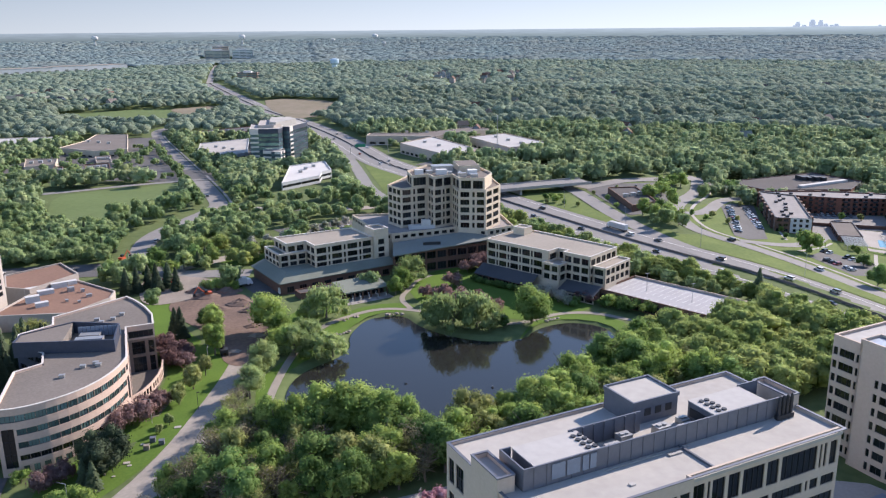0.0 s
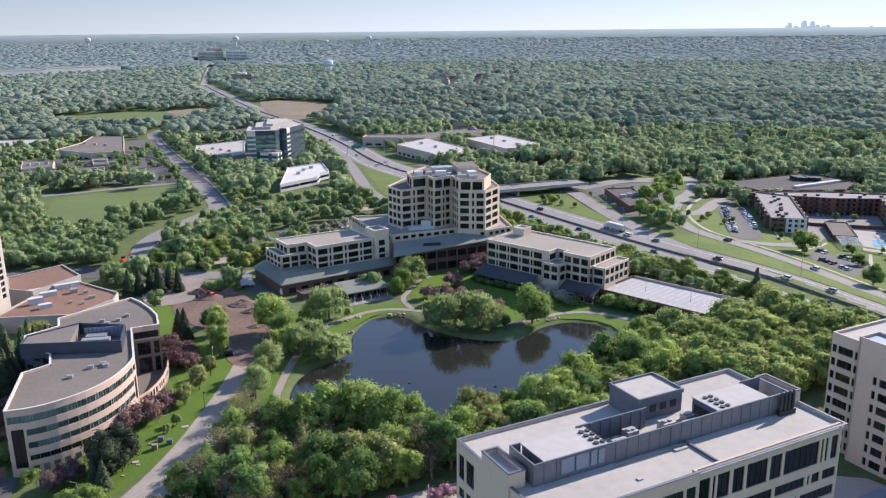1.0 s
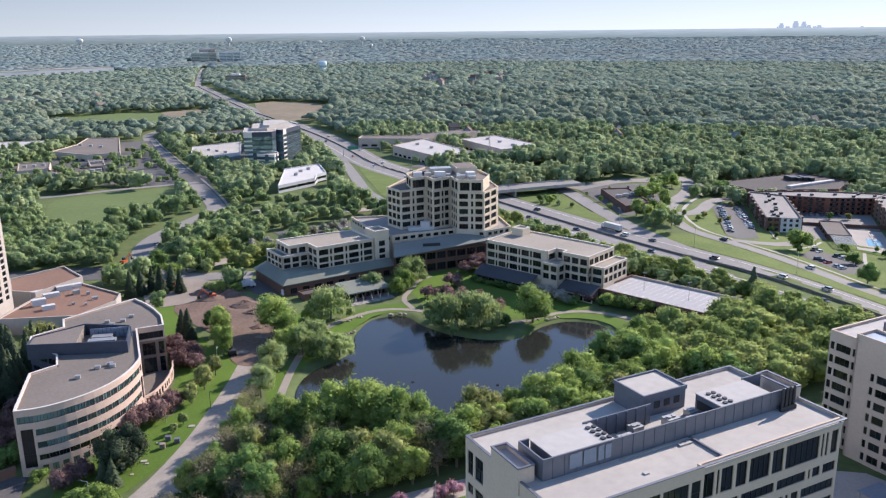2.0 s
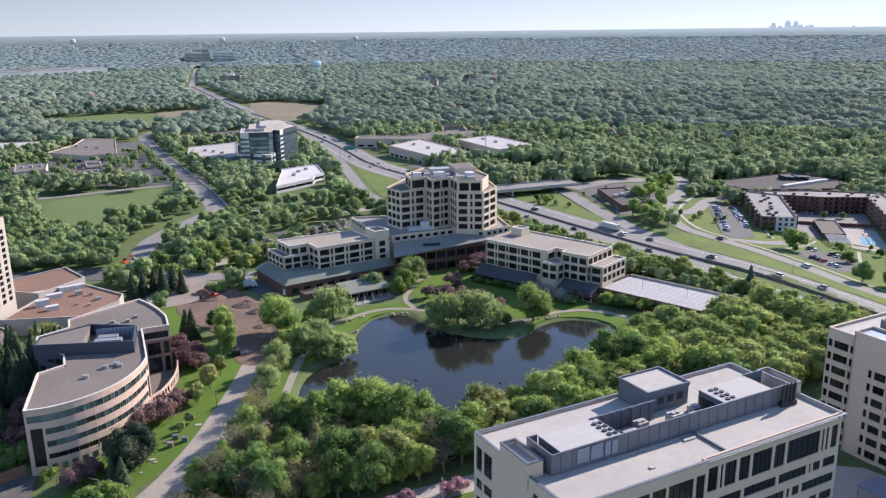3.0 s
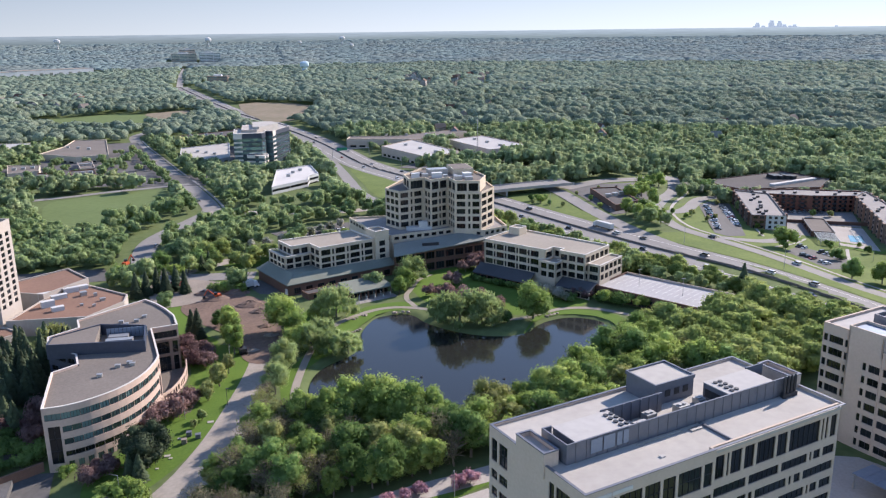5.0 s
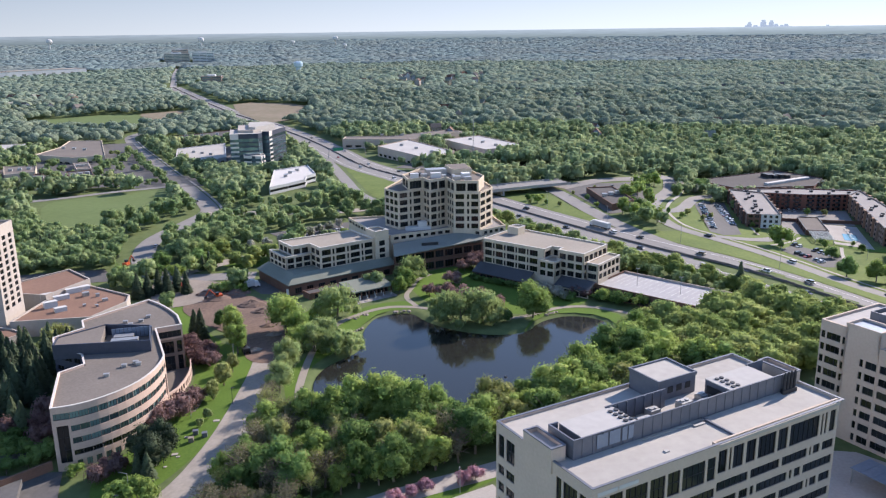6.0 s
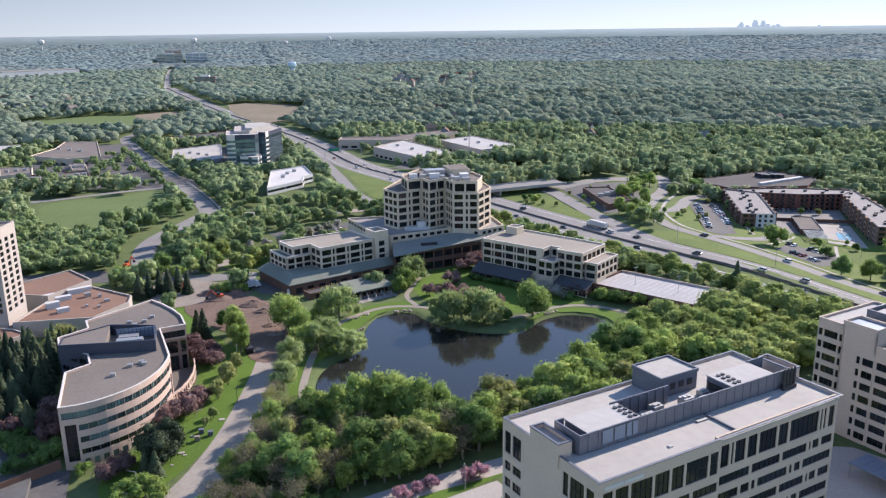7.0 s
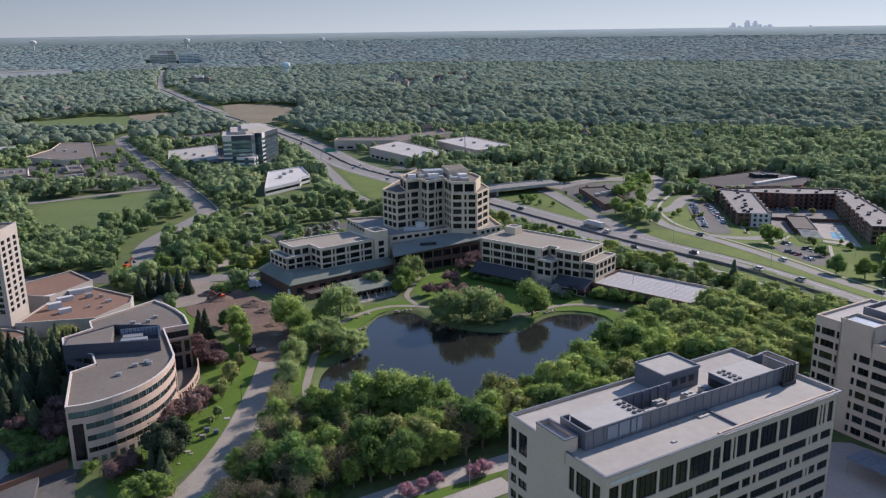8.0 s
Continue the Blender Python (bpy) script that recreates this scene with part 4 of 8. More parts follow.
    shape(o, "upstand", SCREEN, (37.3, 37.7, 1.6, 10.2, R, R + 0.45), m=m)
    for k in range(12):
        shape(o, "conduit", STEEL, (20 + k * 1.6, 21.4 + k * 1.6, 9.3, 9.45, R + 0.25, R + 0.4), m=m)
    shape(o, "hatch", WHITEROOF, (21, 22, 3.6, 4.4, R, R + 0.25), m=m)
    shape(o, "roof_ladder", STEEL, (33.5, 36.5, 8.2, 9.0, R + 0.05, R + 0.3), m=m)
    for k, (a, w) in enumerate(((1.2, 4.6), (6.1, 4.6))):
        shape(o, "sign_bar", WHITEPANEL, (a, a + w, -0.12, -0.01, 31.75, 32.5), m=m)
    block(poly=inset(poly, -6))
    return o


front_office()


def corner_office():
    """The taller block whose long side runs out of view."""
    f = Plan(128, 179, 0.29, -0.957)  # along its long side, which faces left
    o = thing("office_tower", "beige precast office tower with dark ribbon windows", "office building")
    rows = [(1.6 + 3.6 * k, 3.7 + 3.6 * k) for k in range(8)]
    R = 31.3
    a = f.pts((0, 0), (9.0, 0))
    facade(o, a[0], a[1], 0.6, R + 0.6, rows, [(0.3, 1.5), (2.0, 6.2), (6.8, 8.4)], PRECAST, mull=(0, 1), trim=0)
    # taller part, blank beside its stair
    sp = f.pts((9.0, -2.2), (18.8, -2.2), (18.8, 5.0), (9.0, 5.0))
    facade(o, sp[0], sp[1], 0.6, 33.4, rows[:7], [(4.8, 5.8), (6.5, 9.6)], PRECAST, mull=(0, 1), trim=0)
    facade(o, sp[3], sp[0], 0.6, 33.4, [], [], PRECAST, trim=0)
    facade(o, sp[1], sp[2], 27.5, 33.4, [], [], PRECAST, trim=0)
    bm = bmesh.new()
    ring(bm, inset(sp, -0.05), 0.4, 33.4, 34.2)
    part("coping", bm, PRECAST, o)
    bm = bmesh.new()
    prism(bm, inset(sp, 0.4), 33.3, 33.5)
    part("roof", bm, LOUVRE, o)
    b = f.pts((18.8, -2.0), (70, -2.0))
    cols, s = [], 0.6
    for w in (4.6, 1.0, 4.6, 4.6, 1.2, 4.6, 4.6, 1.0, 4.6, 4.6):
        cols.append((s, s + w))
        s += w + 0.7
    facade(o, b[0], b[1], 0.6, 29.6, rows[:7], cols, PRECAST, mull=(0, 1))
    poly = f.pts((0, 0), (9, 0), (9, 5.2), (70, 5.2), (70, 26), (0, 26))
    low = f.pts((18.9, -2.0), (70, -2.0), (70, 5.1), (18.9, 5.1))
    flat_roof(o, low, 29.0, 0.6, WHITEROOF, PRECAST)
    facade(o, f.pt(18.9, 5.15), f.pt(70, 5.15), 29.0, R + 0.6, [], [], PRECAST, t=0.3)
    facade(o, f.pt(0, 26), f.pt(0, 0), 0.6, R + 0.6, rows, even(26, 5, 1.2), PRECAST, mull=(0, 1))
    facade(o, f.pt(70, 26), f.pt(0, 26), 0.6, R + 0.6, [], [], PRECAST)
    facade(o, f.pt(70, -2.0), f.pt(70, 26), 0.6, R + 0.6, [], [], PRECAST)
    flat_roof(o, poly, R, 0.6, WHITEROOF, PRECAST)
    m = f.m()
    shape(o, "plant_screen", SCREEN, (8, 60, 9.5, 9.9, R, R + 3.6), m=m)
    shape(o, "plant_screen", SCREEN, (8, 8.4, 9.9, 20, R, R + 3.6), m=m)
    shape(o, "plant_room", SCREEN, (10, 58, 10.5, 20, R, R + 3.0), m=m)
    shape(o, "plant_roof", WHITEROOF, (9.9, 58.1, 10.4, 20.1, R + 3.0, R + 3.15), m=m)
    block(poly=f.pts((-5, 32), (-5, -6), (76, -6), (76, 32)))


corner_office()


def curved_office():
    """The low office with a bowed front of banded windows."""
    o = thing("curved_office", "pink granite office with a bowed front of green ribbon windows", "office building")
    R, Z = 16.4, -2.4
    near = [(-81, 206), (-76.5, 206.4), (-72, 208), (-67.5, 210.8), (-63.4, 214.4), (-60.2, 218.6), (-57.8, 223.3), (-56.2, 228.4), (-55.2, 233.8), (-55, 237)]
    bow = near[:2]
    for p0, p1, p2, p3 in zip(near, near[1:], near[2:], near[3:]):
        bow += [tuple((9 * (b + c) - a - d) / 16 for a, b, c, d in zip(p0, p1, p2, p3)), p2]
    near = bow + near[-1:]
    rows = [(13.3, 15.2), (9.6, 11.3), (6.0, 7.7), (2.6, 4.1)]
    # bowed front
    for k, (p, q) in enumerate(zip(near, near[1:])):
        L = dist(p, q)
        if k == 0:
            facade(o, p, q, 12.4, R + 0.6, [(13.3, 15.2)], [(0.05, L - 0.02)], PINKSTONE, GREENGLASS, trim=0, mull=(4, 1))
            facade(o, p, q, Z, 12.4, [(0.8, 11.6)], [(1.0, L - 0.6)], PINKSTONE, GLASS, trim=0, mull=(2, 3))
        elif k == len(near) - 2:
            facade(o, p, q, Z, R + 0.6, [(13.3, 15.2), (4.6, 11.6)], [(0.6, L - 0.7)], PINKSTONE, GLASS, trim=0, mull=(1, 3))
        else:
            facade(o, p, q, 4.9, R + 0.6, rows[:3], [(0.02, L - 0.02)], PINKSTONE, GREENGLASS, trim=0, mull=(3, 1))
            facade(o, p, q, 2.0, 4.9, rows[3:], [(0.02, L - 0.02)], PINKSTONE, GLASS, trim=0, mull=(3, 1))
            facade(o, p, q, Z, 2.0, [(-0.9, 1.1)], [(0.5, L - 0.5)], PINKSTONE, GREENGLASS, trim=0, mull=(2, 1))
    # ground floor openings are punched in a low plinth in front
    poly = near + [(-60, 262), (-52, 264), (-54, 274), (-57.5, 282), (-61.5, 289), (-66, 295), (-86, 277), (-84, 269), (-92, 262), (-90, 253), (-80, 244), (-78, 236), (-84, 231)]
    rest = poly[len(near) - 1:] + [poly[0]]
    for k, (p, q) in enumerate(zip(rest, rest[1:])):
        L = dist(p, q)
        if k == 0:
            facade(o, p, q, Z, R + 0.6, [(12.8, 15.0), (1.2, 11.8)], even(L, 4, 1.2), PINKSTONE, GLASS, trim=0, mull=(2, 3))
        elif k == 1:
            facade(o, p, q, 12.4, R + 0.6, [(13.0, 15.3)], [(0.3, L - 0.3)], PINKSTONE, GLASS, trim=0, mull=(5, 1))
            facade(o, p, q, Z, 12.4, [(7.4, 11.6), (0.6, 6.4)], [(1.0, 5.0), (6.0, 7.7)], BROWNBRICK, GLASS, trim=0, mull=(0, 2))
        else:
            facade(o, p, q, Z, R + 0.6, rows, even(L, max(1, int(L / 4)), 0.9) if L > 4 else [], NAVY if k in (10, 11) else PINKSTONE, GLASS, trim=0, mull=(2, 1))
    flat_roof(o, poly, R, 0.6, GRAVELROOF, COPING)
    # lower curved terrace towards the lawn
    ter = [(-55, 236), (-52.6, 240), (-50.8, 246), (-49.8, 252), (-49.6, 258), (-50.2, 264), (-52, 264), (-60, 262)]
    bm = bmesh.new()
    prism(bm, ter, Z, 1.4)
    # Floor takes the dark gravel colour to stand in for shade on it.
    part("terrace", bm, GRAVELROOF, o)
    for p, q in zip(ter[:6], ter[1:6]):
        L = dist(p, q)
        facade(o, p, q, Z, 4.6, [(-1.0, 1.0), (1.9, 3.8)], even(L, 3, 0.7), PINKSTONE, GLASS, trim=0, t=0.4, mull=(1, 1))
    # plant room
    pl = [(-88.5, 246), (-59.5, 243), (-61, 257.5), (-75.5, 262), (-88.5, 253)]
    bm = bmesh.new()
    ring(bm, pl, 0.4, R - 1.0, R + 3.7)
    part("plant_screen", bm, NAVY, o, "navy metal plant screen")
    bm = bmesh.new()
    prism(bm, [(-88, 246.5), (-74.5, 245), (-75.5, 261.4), (-88, 252.9)], R, R + 3.4)
    part("plant_roof", bm, GRAVELROOF, o)
    shape(o, "air_unit", STEEL, (-72, -64, 248, 250.5, R, R + 2.6), label="pale duct unit")
    shape(o, "air_unit", STEEL, (-72, -66, 253, 256, R, R + 2.0))
    for k in range(10):
        a = -73 + k * 1.25
        shape(o, "louvre", LOUVRE, (a, a + 1.1, 256.9 - k * 0.02, 257.0, R + 0.3, R + 3.5))
    vents(o, [(-70, 226), (-66, 232), (-63, 234), (-62, 232.5), (-66, 272), (-69, 269), (-64, 276), (-71, 272)], R)
    # shaded car deck beside it
    d = thing("parking_deck", "low concrete parking deck with a pink granite parapet", "parking deck")
    bm = bmesh.new()
    prism(bm, [(-120, 176), (-98, 192), (-88, 199), (-86, 180), (-100, 165)], 0, 1.6)
    part("slab", bm, ASPHALT, d)
    bm = bmesh.new()
    for p, q in (((-98, 192), (-81.5, 203.5)), ((-98, 192), (-120, 178))):
        v = Vector(q) - Vector(p)
        mm = Matrix.LocRotScale((*p, 0), Euler((0, 0, math.atan2(v.y, v.x))), None)
        box(bm, 0, v.length, 0, 0.6, 0.5, 3.2, mm)
    part("parapet", bm, BRICK, d)
    block(poly=inset(poly, -5))
    block(poly=[(-125, 176), (-98, 196), (-80, 206), (-80, 160), (-110, 150)])


curved_office()


def punched(o, poly, z0, z1, floors, fh, first, per, wm, skip=(), wh=1.7, glass=None, pier=0.9, mull=(2, 1)):
    """Walls round a polygon with a row of windows on each floor."""
    n = len(poly)
    for i in range(n):
        p, q = poly[i], poly[(i + 1) % n]
        L = dist(p, q)
        rows = [(first + k * fh, first + k * fh + wh) for k in range(floors)] if i not in skip else []
        cols = even(L, max(1, round(L / per)), pier) if L > 3 and i not in skip else []
        facade(o, p, q, z0, z1, rows, cols, wm, glass or GLASS, trim=0.5, mull=mull)


def tower():
    """The tall block with a saw-tooth front on a broad podium."""
    o = thing("hotel_tower", "tan stone tower with a saw-tooth front and dark square windows", "tower")
    poly = [(37.8, 394.1), (42.9, 382.7), (56.4, 387.4), (57.9, 379.1), (67.8, 384.3), (68.8, 373.4), (81.2, 369.8), (91.0, 381.7), (91.5, 401.3), (83.3, 417.9), (52.2, 419.9)]
    zs = [(16.7 + 3.67 * k, 19.15 + 3.67 * k) for k in range(5)]
    n = len(poly)
    for i in range(n):
        p, q = poly[i], poly[(i + 1) % n]
        L = dist(p, q)
        if i == 1:
            cols = [(0.8, 5.2), (6.5, 7.6), (8.7, 12.8)]
        elif i == 3:
            cols = [(1.0, 4.6), (5.6, 6.8), (7.6, 10.0)]
        elif i == 5:
            cols = [(0.9, 5.1), (6.5, 7.6), (8.6, 12.0)]
        elif i == 6:
            cols = [(0.6, 6.2), (7.6, 13.4)]
        else:
            cols = even(L, max(2, round(L / 3.6)), 0.8)
        facade(o, p, q, 0.6, 34.72, zs, cols, TAN, GLASS, trim=0, rec=0.35, mull=(0, 1))
    flat_roof(o, poly, 34.31, 0.4, GRAVELROOF, TAN)
    hi = [(48.1, 399.3), (48.5, 385.2), (56.6, 387.9), (58.3, 380.0), (68.1, 385.1), (69.3, 374.0), (80.8, 370.9), (87.4, 384.8), (84.3, 411.7), (60.5, 415.8)]
    nh = len(hi)
    for i in range(nh):
        p, q = hi[i], hi[(i + 1) % nh]
        L = dist(p, q)
        facade(o, p, q, 34.77, 40.31, [(35.24, 39.07)] if i < 6 else [], even(L, 1 if L < 9.5 else 2, 0.9), TAN, GLASS, trim=0, rec=0.3, mull=(0, 1))
    flat_roof(o, hi, 39.58, 0.7, GRAVELROOF, TAN)
    shape(o, "plant_room", TAN, (72.9, 83.3, 393.1, 409.6, 39.58, 42.79))
    shape(o, "plant_roof", GRAVELROOF, (73.3, 82.9, 393.5, 409.2, 42.79, 42.89))
    shape(o, "air_unit", STEEL, (60.5, 70.9, 397.2, 403.4, 39.58, 42.38), label="pale grey rooftop units")
    shape(o, "air_unit", STEEL, (71.4, 72.9, 384.8, 388.9, 39.58, 41.14))
    for a in (52.2, 54.6, 57.0):
        bm = bmesh.new()
        tube(bm, (a, 398.2, 39.58), (a, 398.2, 41.14), 0.9, n=12)
        part("fan", bm, DARKMETAL, o)
    for x0, x1, y0, y1, h in ((51, 55, 391, 393.5, 2.2), (56.5, 59.5, 391.5, 394, 1.6), (61, 66, 388.5, 391, 2.4), (66.5, 68.5, 387.5, 390, 1.4), (70, 74, 379, 381.5, 1.9), (75.5, 79, 377.5, 380, 1.5), (76, 80, 384, 388, 2.3)):
        bm = bmesh.new()
        box(bm, x0, x1, y0, y1, 39.58, 39.58 + h)
        box(bm, x0 - 0.12, x1 + 0.12, y0 - 0.12, y1 + 0.12, 39.58 + h, 39.7 + h)
        part("air_unit", bm, STEEL if h < 2 else PALECLAD, o)
    # podium
    po = thing("podium", "tan stone podium with a grey roof and small square windows", "building wing")
    pp = [(36.7, 369.3), (68.8, 377.0), (81.7, 368.2), (95.7, 374.4), (95.7, 411.7), (21.2, 413.7), (30.5, 376.5)]
    z = [(13.8, 15.3)]
    for i in range(len(pp)):
        p, q = pp[i], pp[(i + 1) % len(pp)]
        L = dist(p, q)
        facade(po, p, q, 0.6, 16.32, z, even(L, max(1, round(L / 4.2)), 1.4), TAN, GLASS, trim=0, rec=0.3)
    flat_roof(po, pp, 15.49, 0.8, FLATGREY, TAN)
    bm = bmesh.new()
    box(bm, 46, 58.4, 379, 382.6, 15.49, 17.15)
    box(bm, 52.2, 56.4, 379.4, 382.4, 17.15, 19.63)
    part("air_unit", bm, WHITEPANEL, po, "white rooftop air handling unit")
    return o


tower()


def left_wing():
    f = Plan(1, 348, 0.92, 0.39)
    o = thing("left_wing", "tan stone wing with square windows above a slate skirt roof", "building wing")
    R = 17.6
    zs = [(8.4, 10.2), (10.9, 13.2), (14.2, 16.7)]
    poly = f.pts((0, 0), (28, 0), (28, 21), (-9, 24), (-9, 10), (0, 10))
    for i in range(len(poly)):
        p, q = poly[i], poly[(i + 1) % len(poly)]
        L = dist(p, q)
        cols = even(L, max(1, round(L / 4.6)), 0.9)
        if i == 0:
            cols = [(0.8, 5.4), (6.2, 7.2), (8.0, 12.8), (13.7, 14.7), (15.5, 20.4), (21.3, 22.3), (23.0, 27.2)]
        facade(o, p, q, 0.6, R + 0.5, zs, cols, TAN, GLASS, trim=0 if i in (4,) else 0.5, rec=0.35, mull=(0, 1))
    flat_roof(o, poly, R, 0.5, TANROOF, COPING)
    ter = f.pts((-13, 8.5), (0, 8.5), (0, 9.95), (-9.05, 9.95), (-9.05, 24), (-13, 26))
    for i in (0, 1, 5):
        p, q = ter[i], ter[(i + 1) % len(ter)]
        L = dist(p, q)
        facade(o, p, q, 0.6, 14.2, zs[:2], even(L, max(1, round(L / 4.4)), 0.9), TAN, GLASS, trim=0, rec=0.35, mull=(0, 1))
    flat_roof(o, ter, 13.6, 0.5, SLATE, COPING)
    # lift tower
    lp = f.pts((28.2, -1.2), (35.5, -1.2), (35.5, 8), (28.2, 8))
    for i in range(4):
        p, q = lp[i], lp[(i + 1) % 4]
        facade(o, p, q, 0.6, 21.4, zs if i == 0 else [], [(2.0, 5.2)] if i == 0 else [], TAN, GLASS, rec=0.35)
    flat_roof(o, lp, 20.8, 0.6, TANROOF, COPING)
    # slate skirt roof and brick base
    bm = bmesh.new()

    def slab(pts):
        vs = [bm.verts.new(p) for p in pts]
        ws = [bm.verts.new((p[0], p[1], p[2] - 0.35)) for p in pts]
        bm.faces.new(vs)
        bm.faces.new(ws[::-1])
        for k in range(len(vs)):
            j = (k + 1) % len(vs)
            bm.faces.new((vs[k], ws[k], ws[j], vs[j]))
    slab([(*f.pt(-19, -5.8), 5.6), (*f.pt(36, -5.8), 5.6), (*f.pt(36, -1.3), 8.1), (*f.pt(-0.06, -0.06), 8.3), (*f.pt(-13.2, 0.0), 8.3)])
    slab([(*f.pt(-19.02, 28), 5.6), (*f.pt(-19.02, -5.7), 5.6), (*f.pt(-13.22, 0.05), 8.3), (*f.pt(-13.22, 27), 8.3)])
    slab([(*f.pt(-13.1, 0.1), 8.3), (*f.pt(-0.1, 0.1), 8.3), (*f.pt(-0.1, 8.4), 8.3), (*f.pt(-13.1, 8.4), 8.3)])
    part("skirt_roof", bm, SLATE, o, "grey slate skirt roof")
    base = f.pts((-18.3, -5.0), (36, -5.0), (36, -4.5), (-17.8, -4.5), (-17.8, 27), (-18.3, 27))
    bm = bmesh.new()
    prism(bm, base, 0.3, 5.5)
    part("brick_wall", bm, BRICK, o, "brown brick base wall")
    facade(o, f.pt(-18.2, -5.2), f.pt(35.9, -5.2), 0.4, 5.4, [(1.2, 3.6)], even(53.8, 9, 2.6), BRICK, GLASS, t=0.15, rec=0.05, trim=0, mull=(3, 1))
    block(poly=inset(f.pts((-24, -14), (48, -14), (48, 30), (-24, 30)), -2))
    # dining pavilion by the pond
    d = thing("pavilion", "low brick dining pavilion with a slate roof and shaded terrace", "pavilion")
    g = Plan(12, 321, 0.92, 0.36)
    bm = bmesh.new()
    prism(bm, g.pts((0, 0), (20, 0), (20, 13), (0, 13)), 4.1, [4.6, 4.6, 6.0, 6.0])
    part("roof", bm, SLATE, d, "grey slate lean-to roof")
    facade(d, g.pt(0.8, 4.0), g.pt(19.4, 4.0), 0.5, 4.1, [(0.9, 3.6)], even(18.6, 5, 0.5), BRICK, GLASS, t=0.3, trim=0, mull=(3, 1))
    facade(d, g.pt(0.8, 12.5), g.pt(0.8, 4.0), 0.5, 4.1, [], [], BRICK, t=0.3, trim=0)
    facade(d, g.pt(19.4, 4.0), g.pt(19.4, 12.5), 0.5, 4.1, [], [], BRICK, t=0.3, trim=0)
    for a in np.linspace(0.8, 19.2, 6):
        shape(d, "column", BRICK, (a - 0.25, a + 0.25, 0.6, 1.1, 0.5, 4.1), m=g.m())
    drape("terrace", g.pts((-1, -4), (20, -4), (20, 4), (-1, 4)), CONCRETE, 0.1, "paved terrace with small tables", "terrace", cut=0)
    # long brick service range beside it
    s = thing("service_range", "low brown brick service range with a flat roof", "outbuilding")
    sp = f.pts((-14, -15.5), (11, -15.5), (11, -9.5), (-14, -9.5))
    for i in range(4):
        facade(s, sp[i], sp[(i + 1) % 4], 0.4, 3.4, [(0.7, 2.6)] if i == 0 else [], even(25, 4, 2.5), BRICK, GLASS, t=0.3)
    flat_roof(s, sp, 3.0, 0.3, DARKROOF, BRICK, t=0.3, thick=0.3)
    # atrium roof joining both wings
    a = thing("atrium", "long grey slate roofed atrium with a shaded brick front", "building wing")
    bm = bmesh.new()
    ridge = [(35.0, 352.5, 10.4), (82.5, 364.8, 12.6), (84.5, 369, 13.8), (81, 376.0, 14.9), (36.8, 364.9, 13.3)]
    vs = [bm.verts.new(q) for q in ridge]
    ws = [bm.verts.new((v.co.x, v.co.y, v.co.z - 0.4)) for v in vs]
    bm.faces.new(vs)
    bm.faces.new(ws[::-1])
    for k in range(5):
        j = (k + 1) % 5
        bm.faces.new((vs[k], ws[k], ws[j], vs[j]))
    part("roof", bm, SHINGLE, a, "grey standing seam roof")
    facade(a, (35.5, 354.5), (81.5, 366.3), 0.5, 10.7, [(1.0, 4.4), (6.4, 9.6)], even(47.4, 9, 0.8), BRICK, GLASS, t=0.4, trim=0, mull=(3, 1))
    bm = bmesh.new()
    box(bm, 50, 58, 361.2, 362.0, 12.2, 13.5)
    part("dormer", bm, DARKMETAL, a, "long low dark roof dormer")
    block(poly=[(34, 350), (86, 360), (98, 412), (20, 416)])


left_wing()


